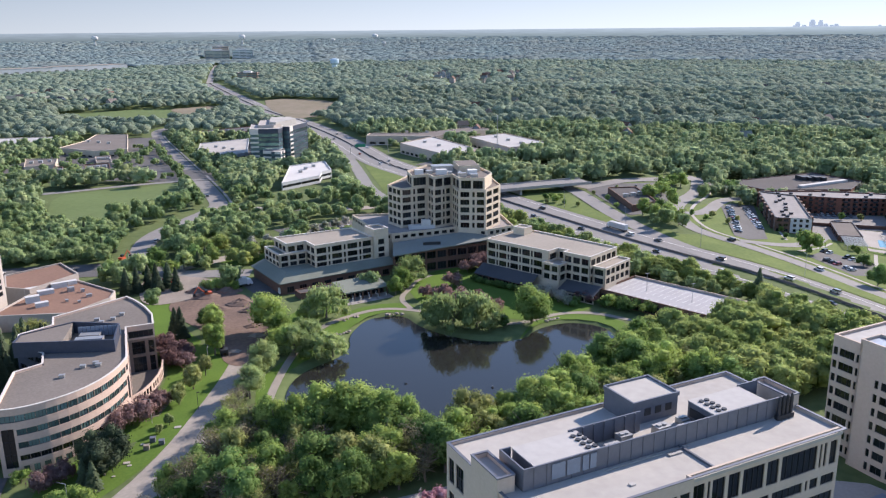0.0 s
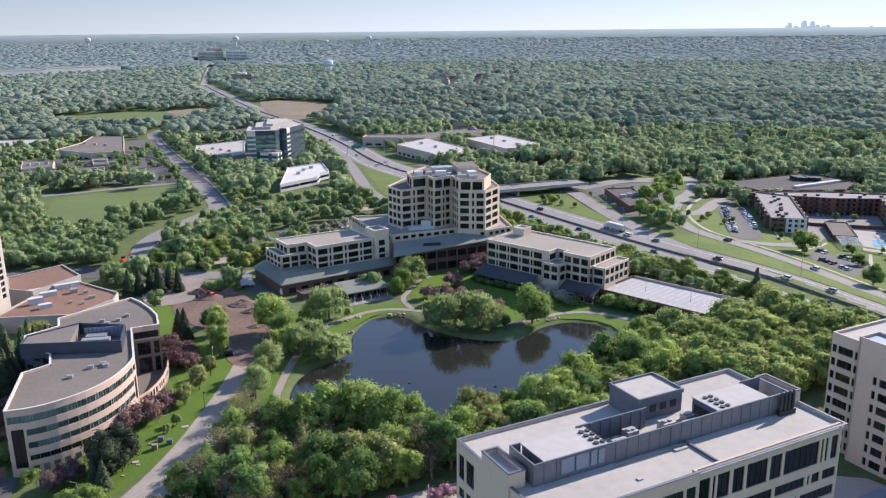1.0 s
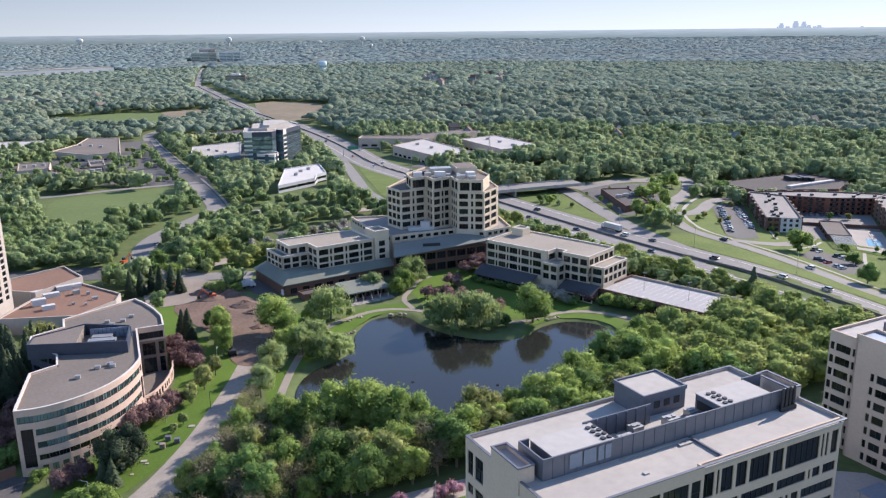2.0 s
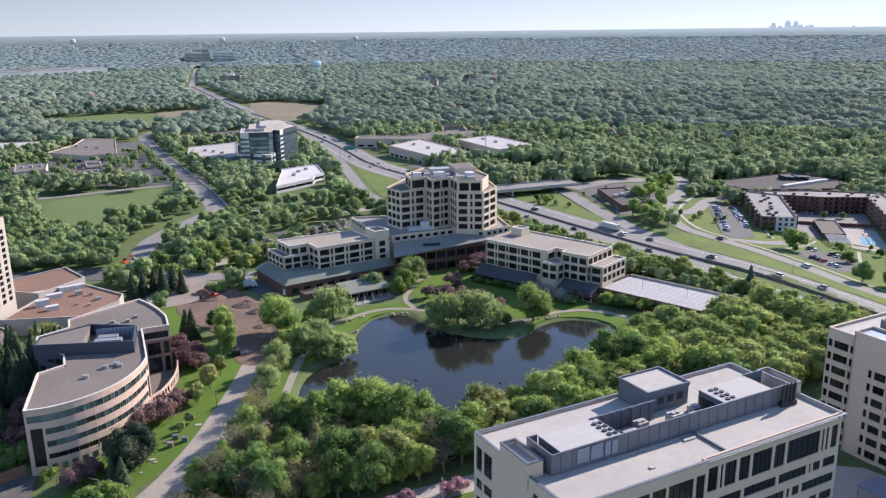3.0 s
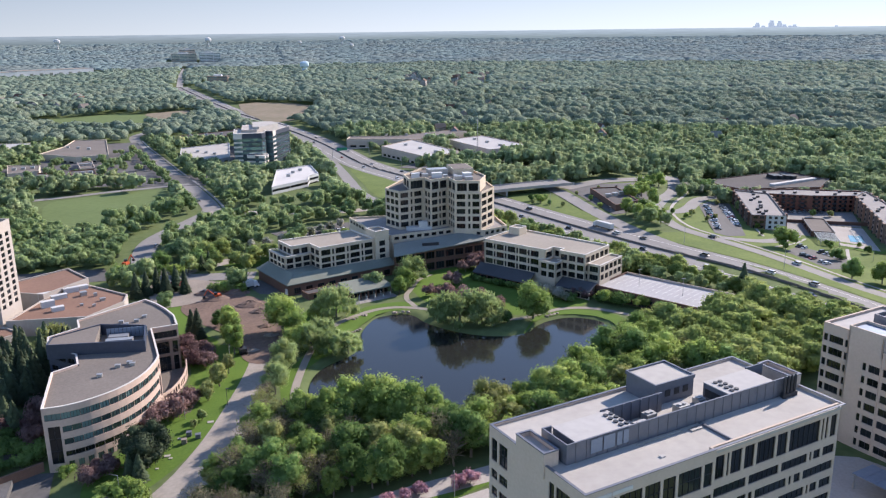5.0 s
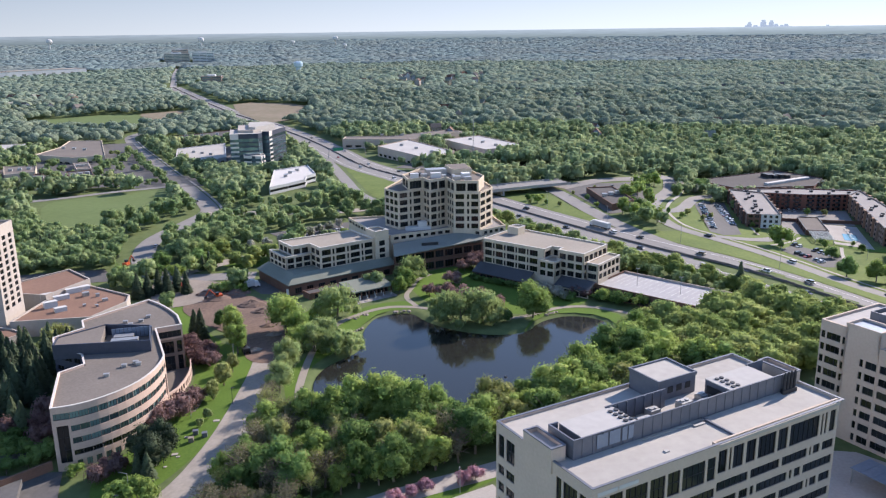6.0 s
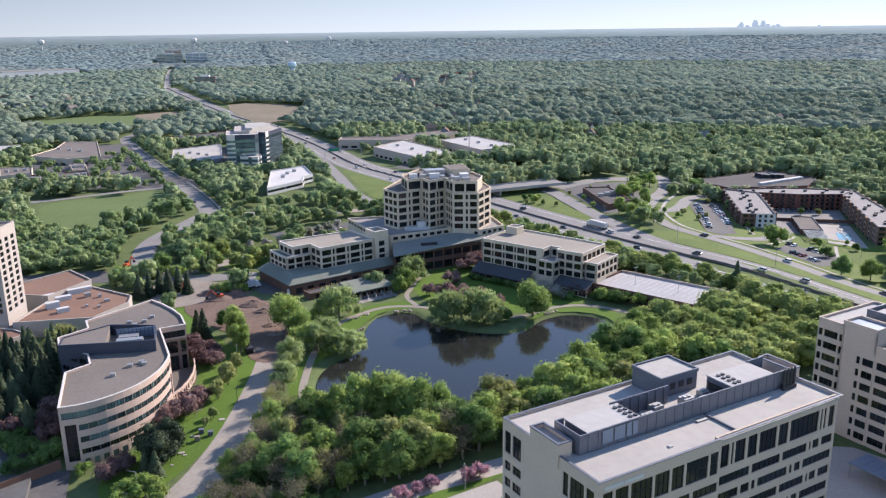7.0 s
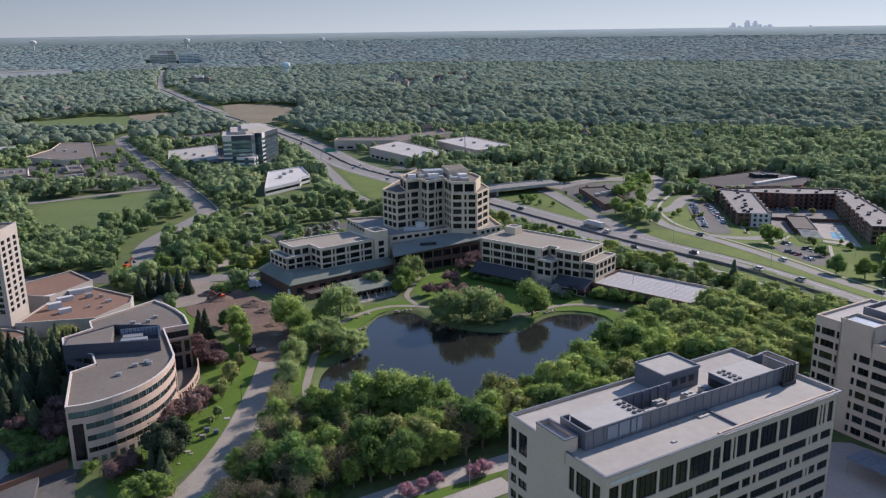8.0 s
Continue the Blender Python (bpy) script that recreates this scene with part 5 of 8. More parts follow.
def right_wing():
    f = Plan(76, 345, 0.62, -0.785)  # a runs along the courtyard side, b to the left of it is the far side
    o = thing("right_wing", "tan stone wing with rows of square windows", "building wing")
    R = 17.6
    zs = [(7.0, 9.4), (10.5, 13.0), (14.1, 16.7)]
    poly = f.pts((0, 0), (33, 0), (33, 6.5), (38, 6.5), (38, 3), (51, 3), (51, 24), (0, 26))
    for i in range(len(poly)):
        p, q = poly[i], poly[(i + 1) % len(poly)]
        L = dist(p, q)
        cols = even(L, max(1, round(L / 4.4)), 0.8)
        if i == 0:
            cols, s = [], 0.7
            for w in (4.0, 1.0, 4.0, 1.0, 4.2, 1.0, 4.0, 1.0, 4.2):
                cols.append((s, s + w))
                s += w + 0.55
        facade(o, p, q, 0.6, R + 0.5, zs, cols, TAN, GLASS, trim=0, rec=0.35, mull=(0, 1))
    flat_roof(o, poly, R, 0.5, TANROOF, COPING)
    for ab in ([(31.5, -2.6), (40, -2.6), (40, 2.9), (38.05, 2.9), (38.05, 6.4), (33.05, 6.4), (33.05, -0.05), (31.5, -0.05)], [(51.05, 5), (57, 5), (57, 25), (51.05, 25)]):
        ter = f.pts(*ab)
        for i in range(len(ter)):
            p, q = ter[i], ter[(i + 1) % len(ter)]
            L = dist(p, q)
            if L > 2.4:
                facade(o, p, q, 0.6, 14.0, zs[:2], even(L, max(1, round(L / 4.2)), 0.9), TAN, GLASS, trim=0, rec=0.35, mull=(0, 1))
        flat_roof(o, ter, 13.4, 0.5, TANROOF, COPING)
    lp = f.pts((2.5, 16), (8.5, 16), (8.5, 22), (2.5, 22))
    for i in range(4):
        facade(o, lp[i], lp[(i + 1) % 4], R, R + 3.4, [], [], TAN)
    flat_roof(o, lp, R + 3.0, 0.4, TANROOF, COPING)
    # skirt along the courtyard, its shade put into a darker slate colour
    bm = bmesh.new()
    for q in ([(*f.pt(-2, -6.5), 3.6), (*f.pt(28, -6.5), 3.6), (*f.pt(28, -0.06), 6.8), (*f.pt(-2, -0.06), 6.8)], [(*f.pt(40.3, -3.5), 4.2), (*f.pt(57, -3.5), 4.2), (*f.pt(57, 2.9), 6.8), (*f.pt(40.3, 2.9), 6.8)]):
        vs = [bm.verts.new(p) for p in q]
        ws = [bm.verts.new((p[0], p[1], p[2] - 0.3)) for p in q]
        bm.faces.new(vs)
        bm.faces.new(ws[::-1])
        for k in range(4):
            bm.faces.new((vs[k], ws[k], ws[(k + 1) % 4], vs[(k + 1) % 4]))
    part("skirt_roof", bm, SHADEDSLATE, o, "slate skirt roof coloured dark for shade")
    facade(o, f.pt(-1.8, -5.9), f.pt(27.8, -5.9), 0.4, 3.5, [(0.9, 2.9)], even(29.6, 8, 0.5), BRICK, GLASS, t=0.3, trim=0, mull=(2, 1))
    facade(o, f.pt(40.5, -3.0), f.pt(56.8, -3.0), 0.4, 4.0, [(1.0, 3.0)], even(16.3, 4, 0.6), TAN, GLASS, t=0.3, trim=0, mull=(2, 1))
    block(poly=f.pts((-4, -10), (60, -10), (60, 30), (-4, 30)))
    # parking deck at its end
    d = thing("parking_deck", "two-level brown concrete parking deck with a pale top and bay lines", "parking deck")
    w = Plan(113, 303, 0.565, -0.825)
    Z = 5.0
    poly = w.pts((0, 0), (46, 0.8), (50, 26.5), (20, 26), (0, 25.5))
    bm = bmesh.new()
    prism(bm, inset(poly, 0.35), Z - 0.5, Z)
    part("top_slab", bm, shader("pale_deck", (0.37, 0.365, 0.37), (0.30, 0.295, 0.30), 0.9, 0.06, 0.7), d, "pale concrete parking surface")
    # Dark block inside and dark panes in the slots stand in for shade.
    bm = bmesh.new()
    prism(bm, inset(poly, 1.2), 0.3, 2.2)
    part("dark_fill", bm, DARKMETAL, d)
    for i in range(5):
        p, q = poly[i], poly[(i + 1) % 5]
        Ls = dist(p, q)
        facade(d, p, q, 0.2, Z + 0.9, [(2.6, 4.2), (0.9, 2.0)], even(Ls, max(1, round(Ls / 9)), 0.8), BRICK if i in (0, 4) else PRECAST, DARKMETAL, t=0.35, rec=0.3, trim=0)
    mm = w.m()
    for b0 in (0.8, 9.0, 15.2, 19.0):
        bm = bmesh.new()
        for k in range(16):
            a = 2 + k * 2.7
            box(bm, a, a + 0.14, b0, b0 + 4.6, Z + 0.004, Z + 0.012, mm)
        part("bay_lines", bm, PAINT, d, "white bay lines")
    for a, b in ((14, 12.3), (34, 12.3)):
        bm = bmesh.new()
        p = mm @ Vector((a, b, Z))
        tube(bm, p, p + Vector((0, 0, 7.5)), 0.12, 0.08)
        box(bm, p.x - 0.9, p.x + 0.9, p.y - 0.15, p.y + 0.15, Z + 7.45, Z + 7.6)
        ob = part("lamp_post", bm, STEEL, None)
        tagged(ob, "slim grey lamp post on the parking deck", "lamp post")
    block(poly=inset(poly, -3))


right_wing()


def hotel():
    o = thing("hotel", "pale cream high-rise hotel with paired window columns", "hotel")
    poly = [(-121.5, 316.5), (-118.5, 332), (-139, 336), (-142, 320.5)]
    rows = [(9.5 + 2.43 * k, 11.2 + 2.43 * k) for k in range(12)]
    for i in range(4):
        p, q = poly[i], poly[(i + 1) % 4]
        L = dist(p, q)
        cols = even(L, 5, 1.9, 1.6)
        facade(o, p, q, 0.6, 42.2, rows, cols if i != 0 else [(1.6, 4.2), (6.4, 9.0), (11.2, 13.8)], CREAM, GLASS, t=0.5, rec=0.25, mull=(2, 1), plain=True)
    flat_roof(o, poly, 41.6, 0.6, GRAVELROOF, CREAM)
    shape(o, "plant_room", GRAVELROOF, (-134, -125, 322, 329, 41.6, 43.6))
    # low banqueting block with terracotta roofs
    b = thing("hotel_wing", "low cream hotel wing with terracotta coloured flat roofs", "hotel wing")
    for pp, z, par in (([(-119, 312), (-90, 310), (-79, 326), (-79, 335), (-100, 356), (-112, 336)], 6.6, 0.5), ([(-122, 342), (-111.5, 337), (-98, 357), (-110, 376), (-128, 360)], 8.6, 0.5), ([(-136, 300), (-117, 299), (-112, 304), (-118.9, 311), (-134, 318)], 4.6, 0.4)):
        for i in range(len(pp)):
            p, q = pp[i], pp[(i + 1) % len(pp)]
            facade(b, p, q, 0.4, z + par, [(2.4, 4.2)] if dist(p, q) > 8 and i < 2 and z < 5 else [], even(dist(p, q), max(1, round(dist(p, q) / 3.5)), 0.6), CREAM, GLASS, t=0.4, trim=0, plain=True)
        flat_roof(b, pp, z, par, REDROOF, CREAM)
    for a, c, w, d, h in ((-112, 340, 5, 2, 2.2), (-103, 346, 6, 2, 2.0), (-106, 338, 6, 2.4, 1.6), (-97, 340, 2.4, 2, 1.6), (-92, 338, 1.2, 1.2, 1.2), (-88, 331, 2, 1.4, 1.0), (-95, 326, 1, 1, 0.8), (-90, 324, 1, 1, 0.8), (-99, 350, 3.5, 2.5, 1.5), (-103, 322, 4.5, 2.2, 1.6), (-108, 328, 5.0, 2.4, 2.4)):
        m = Matrix.LocRotScale((a, c, 6.6), Euler((0, 0, 0.45)), None)
        shape(b, "air_unit", STEEL if w < 3 else WHITEPANEL, (-w / 2, w / 2, -d / 2, d / 2, 0, h), (-w / 2 - 0.1, w / 2 + 0.1, -d / 2 - 0.1, d / 2 + 0.1, h, h + 0.12), m=m)
    block(poly=[(-155, 290), (-84, 294), (-72, 330), (-100, 384), (-150, 384)])


hotel()


def glass_block():
    o = thing("glass_office", "blue-green mirror glass office with white floor bands", "office building")
    Z, R = -9.0, 22.6
    floors = [(Z + 1.2 + 3.95 * k, Z + 4.3 + 3.95 * k) for k in range(8)]

    def wing(poly, top, faces):
        """Walls of a wing: faces give the width of the stretch with white bands at each wall's start and end."""
        n = len(poly)
        for i in range(n):
            p, q = Vector(poly[i]), Vector(poly[(i + 1) % n])
            L = (q - p).length
            a, c = faces.get(i, (0, 0))
            rows = [r for r in floors if r[1] < top]
            for s0, s1, band in ((0, a, True), (a, L - c, False), (L - c, L, True)):
                if s1 - s0 < 0.5:
                    continue
                u, v = p.lerp(q, s0 / L), p.lerp(q, s1 / L)
                rr = [(lo, lo + 2.4) for lo, hi in rows] if band else rows
                facade(o, u, v, Z, top + 0.6, rr, [(0.02, s1 - s0 - 0.02)], BANDS if band else DARKGLASSWALL, BLUEGLASS, t=0.4, rec=0.05, trim=0, mull=(0, 1))
        flat_roof(o, poly, top, 0.6, MEMBRANE, COPING)

    BANDS, DARKGLASSWALL = COPING, NAVY
    wing([(-47, 750), (-22, 748.5), (-18.6, 754), (-18.6, 792), (-47, 792)], R, {0: (7.5, 0)})
    wing([(-18.5, 766), (-12, 764), (4.2, 801), (-6, 838), (-36, 828), (-36, 792.1), (-18.5, 792.1)], R - 0.2, {1: (7.0, 0)})
    wing([(-36, 741), (-20.5, 733), (-17, 742), (-18.5, 753.8), (-22, 748.3), (-36, 749.2)], 4.0, {0: (8.0, 6.0), 1: (3.0, 3.0)})
    for pr, zt, m_ in (([(-40, 764), (-26, 762), (-10, 788), (-16, 806), (-40, 806)], R + 2.4, CREAM), ([(-30, 768), (-24, 766), (-6, 792), (-12, 812), (-30, 812)], R + 4.6, MEMBRANE)):
        bm = bmesh.new()
        prism(bm, pr, R - 0.1, zt)
        part("plant_room", bm, m_, o)
    block(poly=[(-56, 726), (-10, 722), (14, 800), (0, 848), (-44, 836), (-56, 800)])
    block(poly=[(-52, 745), (-28, 690), (0, 700), (0, 745)])
    block(poly=[(-22, 575), (-18, 530), (16, 545), (26, 630)])
    w = thing("white_office", "low white roofed office with dark ribbon windows", "office building")
    poly = [(-17, 571), (9.5, 596), (11.5, 611), (19, 620), (15.5, 664), (-12, 645)]
    for i in range(6):
        p, q = poly[i], poly[(i + 1) % 6]
        L = dist(p, q)
        facade(w, p, q, -6, 6.0, [(2.2, 4.0), (-1.6, 0.4), (-4.6, -3.0)], even(L, max(1, round(L / 16)), 0.3), WHITEPANEL, GLASS, t=0.4, trim=0, mull=(0, 1))
    flat_roof(w, poly, 5.4, 0.6, BRIGHTROOF, WHITEPANEL)
    vents(w, [(0, 630), (6, 640), (-4, 615)], 5.4, STEEL, 2.0)
    block(poly=inset(poly, -8))


glass_block()


def flats():
    o = thing("apartment_block", "brick and white clad apartment block round a courtyard", "apartment building")
    Z, R = -10.5, 0.8
    rows = [(Z + 1.0 + 2.9 * k, Z + 2.7 + 2.9 * k) for k in range(4)]
    blocks = ([(263.2, 422), (281, 413.8), (311, 477.5), (296, 495.5)], [(311, 477.7), (333, 463.5), (361, 455.2), (377.6, 466), (340, 486), (296.2, 495.7)], [(315.5, 369.7), (335, 361), (377.6, 465.8), (361, 455)])
    for bi, poly in enumerate(blocks):
        n = len(poly)
        for i in range(n):
            p, q = poly[i], poly[(i + 1) % n]
            L = dist(p, q)
            wm = REDBRICK if bi == 1 else BROWNBRICK
            if bi == 0 and i == 0 or bi == 2 and i == 0:
                # brick foot and corner, white clad upper floors
                p, q = Vector(p), Vector(q)
                k = p.lerp(q, 0.42)
                facade(o, p, k, Z, R + 0.6, rows, even(L * 0.42, 2, 1.0), BRICK, GLASS, t=0.4, trim=0, mull=(2, 1), plain=True)
                facade(o, k, q, Z, Z + 3.4, rows[:1], even(L * 0.58, 3, 1.4), BROWNBRICK, GLASS, t=0.4, trim=0, mull=(2, 1), plain=True)
                facade(o, k, q, Z + 3.4, R + 0.6, rows[1:], even(L * 0.58, 3, 1.6), WHITEPANEL, GLASS, t=0.4, trim=0, mull=(2, 1), plain=True)
                continue
            facade(o, p, q, Z, R + 0.6, rows, even(L, max(2, round(L / 3.6)), 1.7), wm, GLASS, t=0.4, trim=0, mull=(2, 1), plain=True)
        flat_roof(o, poly, R, 0.6, FLATGREY, DARKMETAL)
        for i in range(n):
            p, q = Vector(poly[i]), Vector(poly[(i + 1) % n])
            L = (q - p).length
            if L > 30:
                d = (q - p) / L
                for k in range(int(L / 11)):
                    c = p + d * (6 + k * 11)
                    m = Matrix.LocRotScale((c.x, c.y, 0), Euler((0, 0, math.atan2(d.y, d.x))), None)
                    shape(o, "bay", BROWNBRICK if k % 2 else ORANGEBRICK if bi == 2 else BRICK, (-2, 2, -1.3, -0.03, Z, R + 0.9), m=m)
                    for r in rows:
                        window(o, m @ Matrix.Translation((0, -1.38, (r[0] + r[1]) / 2)), 2.2, 1.7, 2, 1, GLASS, DARKMETAL, plain=True)
    vents(o, [(272, 424), (276, 436), (281, 440), (288, 462), (293, 466), (304, 486), (312, 484), (322, 478), (352, 464), (366, 462), (358, 446), (342, 412), (346, 416), (336, 396), (326, 376), (330, 372), (368, 456), (278, 430), (284, 445), (290, 455), (298, 470), (272, 428), (330, 476), (345, 473), (360, 470), (340, 400), (352, 420), (364, 440), (330, 380), (348, 404), (300, 478)], R, DARKMETAL, 1.3)
    block(poly=[(262, 414), (280, 405), (308, 364), (330, 346), (400, 452), (380, 482), (300, 496)])
    # dark recessed corners with balconies between the bays
    for p, q in (((311, 477.7), (333, 463.5)), ((333, 463.5), (361, 455.2))):
        d = Vector(q) - Vector(p)
        m = Matrix.LocRotScale((*p, 0), Euler((0, 0, math.atan2(d.y, d.x))), None)
        for k in range(int(d.length / 6)):
            for r in rows:
                shape(o, "balcony", DARKMETAL, (2.4 + k * 6, 5.0 + k * 6, -1.3, -0.02, r[0] - 0.75, r[0] + 0.3), m=m)
    s = thing("pool_house", "long low poolhouse with a slatted pergola", "pool house")
    g = Plan(306.2, 433.4, -0.46, -0.888)
    z = gz(300, 405)
    hp = g.pts((0, 0), (36, 0), (36, 12.5), (0, 12.5))
    for i in range(4):
        facade(s, hp[i], hp[(i + 1) % 4], z, z + 3.9, [(z + 0.8, z + 2.8)], even(dist(hp[i], hp[(i + 1) % 4]), 4, 1.8), BRICK, GLASS, t=0.35, trim=0, plain=True)
    flat_roof(s, hp, z + 3.5, 0.4, GRAVELROOF, DARKMETAL, t=0.35, thick=0.4)
    m = g.m(0, 0, z)
    for k in range(11):
        shape(s, "slat", WHITEPANEL, (37 + k * 1.9, 37.4 + k * 1.9, 1, 12, 3.5, 3.75), m=m)
    for b in (1.6, 11.2):
        shape(s, "beam", STEEL, (36.4, 58, b, b + 0.25, 3.2, 3.48), m=m)
    for a in (37.5, 47.0, 57.0):
        for b in (1.6, 11.2):
            shape(s, "post", STEEL, (a, a + 0.22, b, b + 0.22, 0, 3.2), m=m)
    shape(s, "garden_wall", BRICK, (-2.0, -1.4, -14, 40, 0, 2.2), m=m)
    drape("pool_deck", [(318.6, 424), (333, 412), (306, 364), (293, 380)], CONCRETE, 0.24, "pale paved deck round the pool", "paving", cut=0)
    drape("swimming_pool", [(313.2, 400), (319.5, 396), (310.5, 382), (304.5, 386.5)], POOL, 0.3, "turquoise swimming pool", "pool", cut=0)
    for k in range(9):
        a, b = 322 - k * 1.9, 408 - k * 3.4
        lo = thing("sun_lounger", "white sun lounger beside the pool", "sun lounger", a, b, gz(a, b) + 0.24, 150, group="pool loungers")
        shape(lo, "bed", WHITEPANEL, (-0.9, 0.5, -0.32, 0.32, 0.28, 0.38))
        bm = bmesh.new()
        prism(bm, [(0.5, -0.32), (1.1, -0.32), (1.1, 0.32), (0.5, 0.32)], 0.28, [0.38, 0.85, 0.85, 0.38])
        part("backrest", bm, WHITEPANEL, lo)
    r = thing("warehouse", "wide dark flat-roofed warehouse behind the flats", "warehouse")
    for poly, z in (([(317, 522), (376, 511), (404, 538), (391, 579), (306, 558)], -4.0),):
        for i in range(len(poly)):
            p, q = poly[i], poly[(i + 1) % len(poly)]
            facade(r, p, q, -12, z + 0.4, [(-8.2, -6.5)], even(dist(p, q), max(2, round(dist(p, q) / 9)), 2.0), REDBRICK, GLASS, t=0.4, trim=0, plain=True)
        flat_roof(r, poly, z, 0.4, DARKROOF, DARKMETAL)
    for a in range(4):
        shape(r, "plant", DARKMETAL, (364 + a * 4.4, 367.4 + a * 4.4, 550 - a * 1.5, 560 - a * 2, -4, -1.2 - 0.3 * (a % 2)))
    shape(r, "skylight", BRIGHTROOF, (-24, 24, -2.0, 2.0, -4, -2.4), m=Matrix.LocRotScale((369, 533, 0), Euler((0, 0, 0.3)), None))
    block(poly=[(300, 512), (330, 505), (380, 500), (412, 535), (398, 588), (298, 565)])


flats()


def shed(poly, z0, z1, wm, rm, label, per=10, wins=True, name="warehouse", cat="warehouse"):
    o = thing(name, label, cat)
    for i in range(len(poly)):
        p, q = poly[i], poly[(i + 1) % len(poly)]
        L = dist(p, q)
        facade(o, p, q, z0, z1 + 0.6, [(z0 + 1.0, z0 + 3.2)] if wins else [], even(L, max(1, round(L / per)), per * 0.35), wm, GLASS, t=0.4, trim=0, plain=True)
    flat_roof(o, poly, z1, 0.6, rm, wm)
    c = sum((Vector(p) for p in poly), Vector((0, 0))) / len(poly)
    e = (Vector(poly[1]) - Vector(poly[0])) * 0.3
    vents(o, [tuple(c), tuple(c + e), tuple(c - e)], z1, STEEL, 2.2)
    block(poly=inset(poly, -9))
    return o


shed([(91, 782), (122, 692), (155, 727), (129, 822)], -7.5, 2, PRECAST, WHITEROOF, "pale warehouse with a white flat roof")
shed([(164, 812), (185, 728), (231, 743), (206, 832)], -7.5, 2, PRECAST, WHITEROOF, "pale warehouse with a white roof beside trees")
shed([(64, 850), (133, 826), (200, 876), (192, 900), (120, 860), (70, 872)], -7.5, 1.5, PRECAST, GRAVELROOF, "long low warehouse with a grey roof")
shed([(190.6, 456), (210, 465), (216, 512), (197, 513)], -2, 4.2, BRICK, DARKROOF, "low dark shop with a parapet roof", name="shop", cat="shop")
shed([(-236, 853), (-196, 821), (-167, 827), (-190, 952), (-224, 958), (-223, 903)], -9, -1.6, TAN, GRAVELROOF, "wide low tan warehouse")
shed([(-165, 658), (-149, 668), (-158.5, 707), (-176.5, 702)], -7, 3.4, BRICK, DARKROOF, "low dark office with roof plant")
shed([(-230, 726), (-208, 736), (-215, 770), (-243, 775)], -8, -0.6, TAN, GRAVELROOF, "low tan commercial building")
shed([(-198, 686), (-190, 684), (-200, 728), (-208, 731)], -7, -1.6, BRICK, DARKROOF, "narrow dark annexe among trees")
shed([(-180, 758), (-168, 760), (-178, 803), (-190, 797)], -9, -3.6, PRECAST, GRAVELROOF, "small low building with a pale roof")
shed([(-265, 1101), (-242, 1106), (-251, 1149), (-272, 1123)], -9, -0.5, WHITEPANEL, BRIGHTROOF, "far white-roofed building among trees")
shed([(-100, 806), (-71, 770), (-53, 794), (-57, 898), (-104, 868)], -9, -3.6, WHITEPANEL, MEMBRANE, "low pale building beside trees")
shed([(-112, 942), (-55, 952), (-53, 1012), (-119, 966)], -9, -2.5, BRICK, DARKROOF, "long low brick building")
shed([(165, 620), (215, 600), (222, 622), (172, 648)], -5, 0.5, BRICK, DARKROOF, "low dark building among trees")
shed([(-330, 900), (-260, 900), (-260, 960), (-330, 960)], -8, -3, TAN, WHITEROOF, "pale low building among trees")


def water_tower(x, y, s, mat_, label, broad=False):
    z = gz(x, y)
    o = thing("water_tower", label, "water tower", x, y, z)
    bm = bmesh.new()
    prof = [(6.4, 0), (5.8, 3), (5.6, 19), (6.2, 20.5), (8.6, 22.5), (9.9, 24.5), (10.1, 29.0), (9.4, 31.6), (7.0, 33.4), (3.0, 34.4), (0.05, 34.6)] if broad else [(3.2, 0), (2.2, 3), (1.8, 17), (2.6, 20), (6.5, 23.0), (8.4, 26.0), (8.6, 29.5), (7.0, 32.6), (3.0, 34.2), (0.05, 34.5)]
    rings = [[bm.verts.new((r * s * math.cos(2 * math.pi * k / 24), r * s * math.sin(2 * math.pi * k / 24), h * s)) for k in range(24)] for r, h in prof]
    for a, b in zip(rings, rings[1:]):
        for k in range(24):
            bm.faces.new((a[k], a[(k + 1) % 24], b[(k + 1) % 24], b[k]))
    bm.faces.new(rings[-1])
    part("tank", bm, mat_, o)
    bm = bmesh.new()
    tube(bm, (0, 0, 34.4 * s), (0, 0, 37 * s), 0.2 * s)
    part("mast", bm, STEEL, o)


water_tower(91.9, 2150, 1.12, TANKBLUE, "pale blue water tower with a broad column above the woods", True)
for _x, _y, _s in ((-846, 3800, 1.55), (-233, 3800, 1.6), (161, 3800, 1.0), (351, 3800, 1.5)):
    water_tower(_x, _y, _s, WHITEPANEL, "small white water tower at the horizon")
water_tower(352, 3430, 1.0, WHITEPANEL, "small white water tower above the woods")


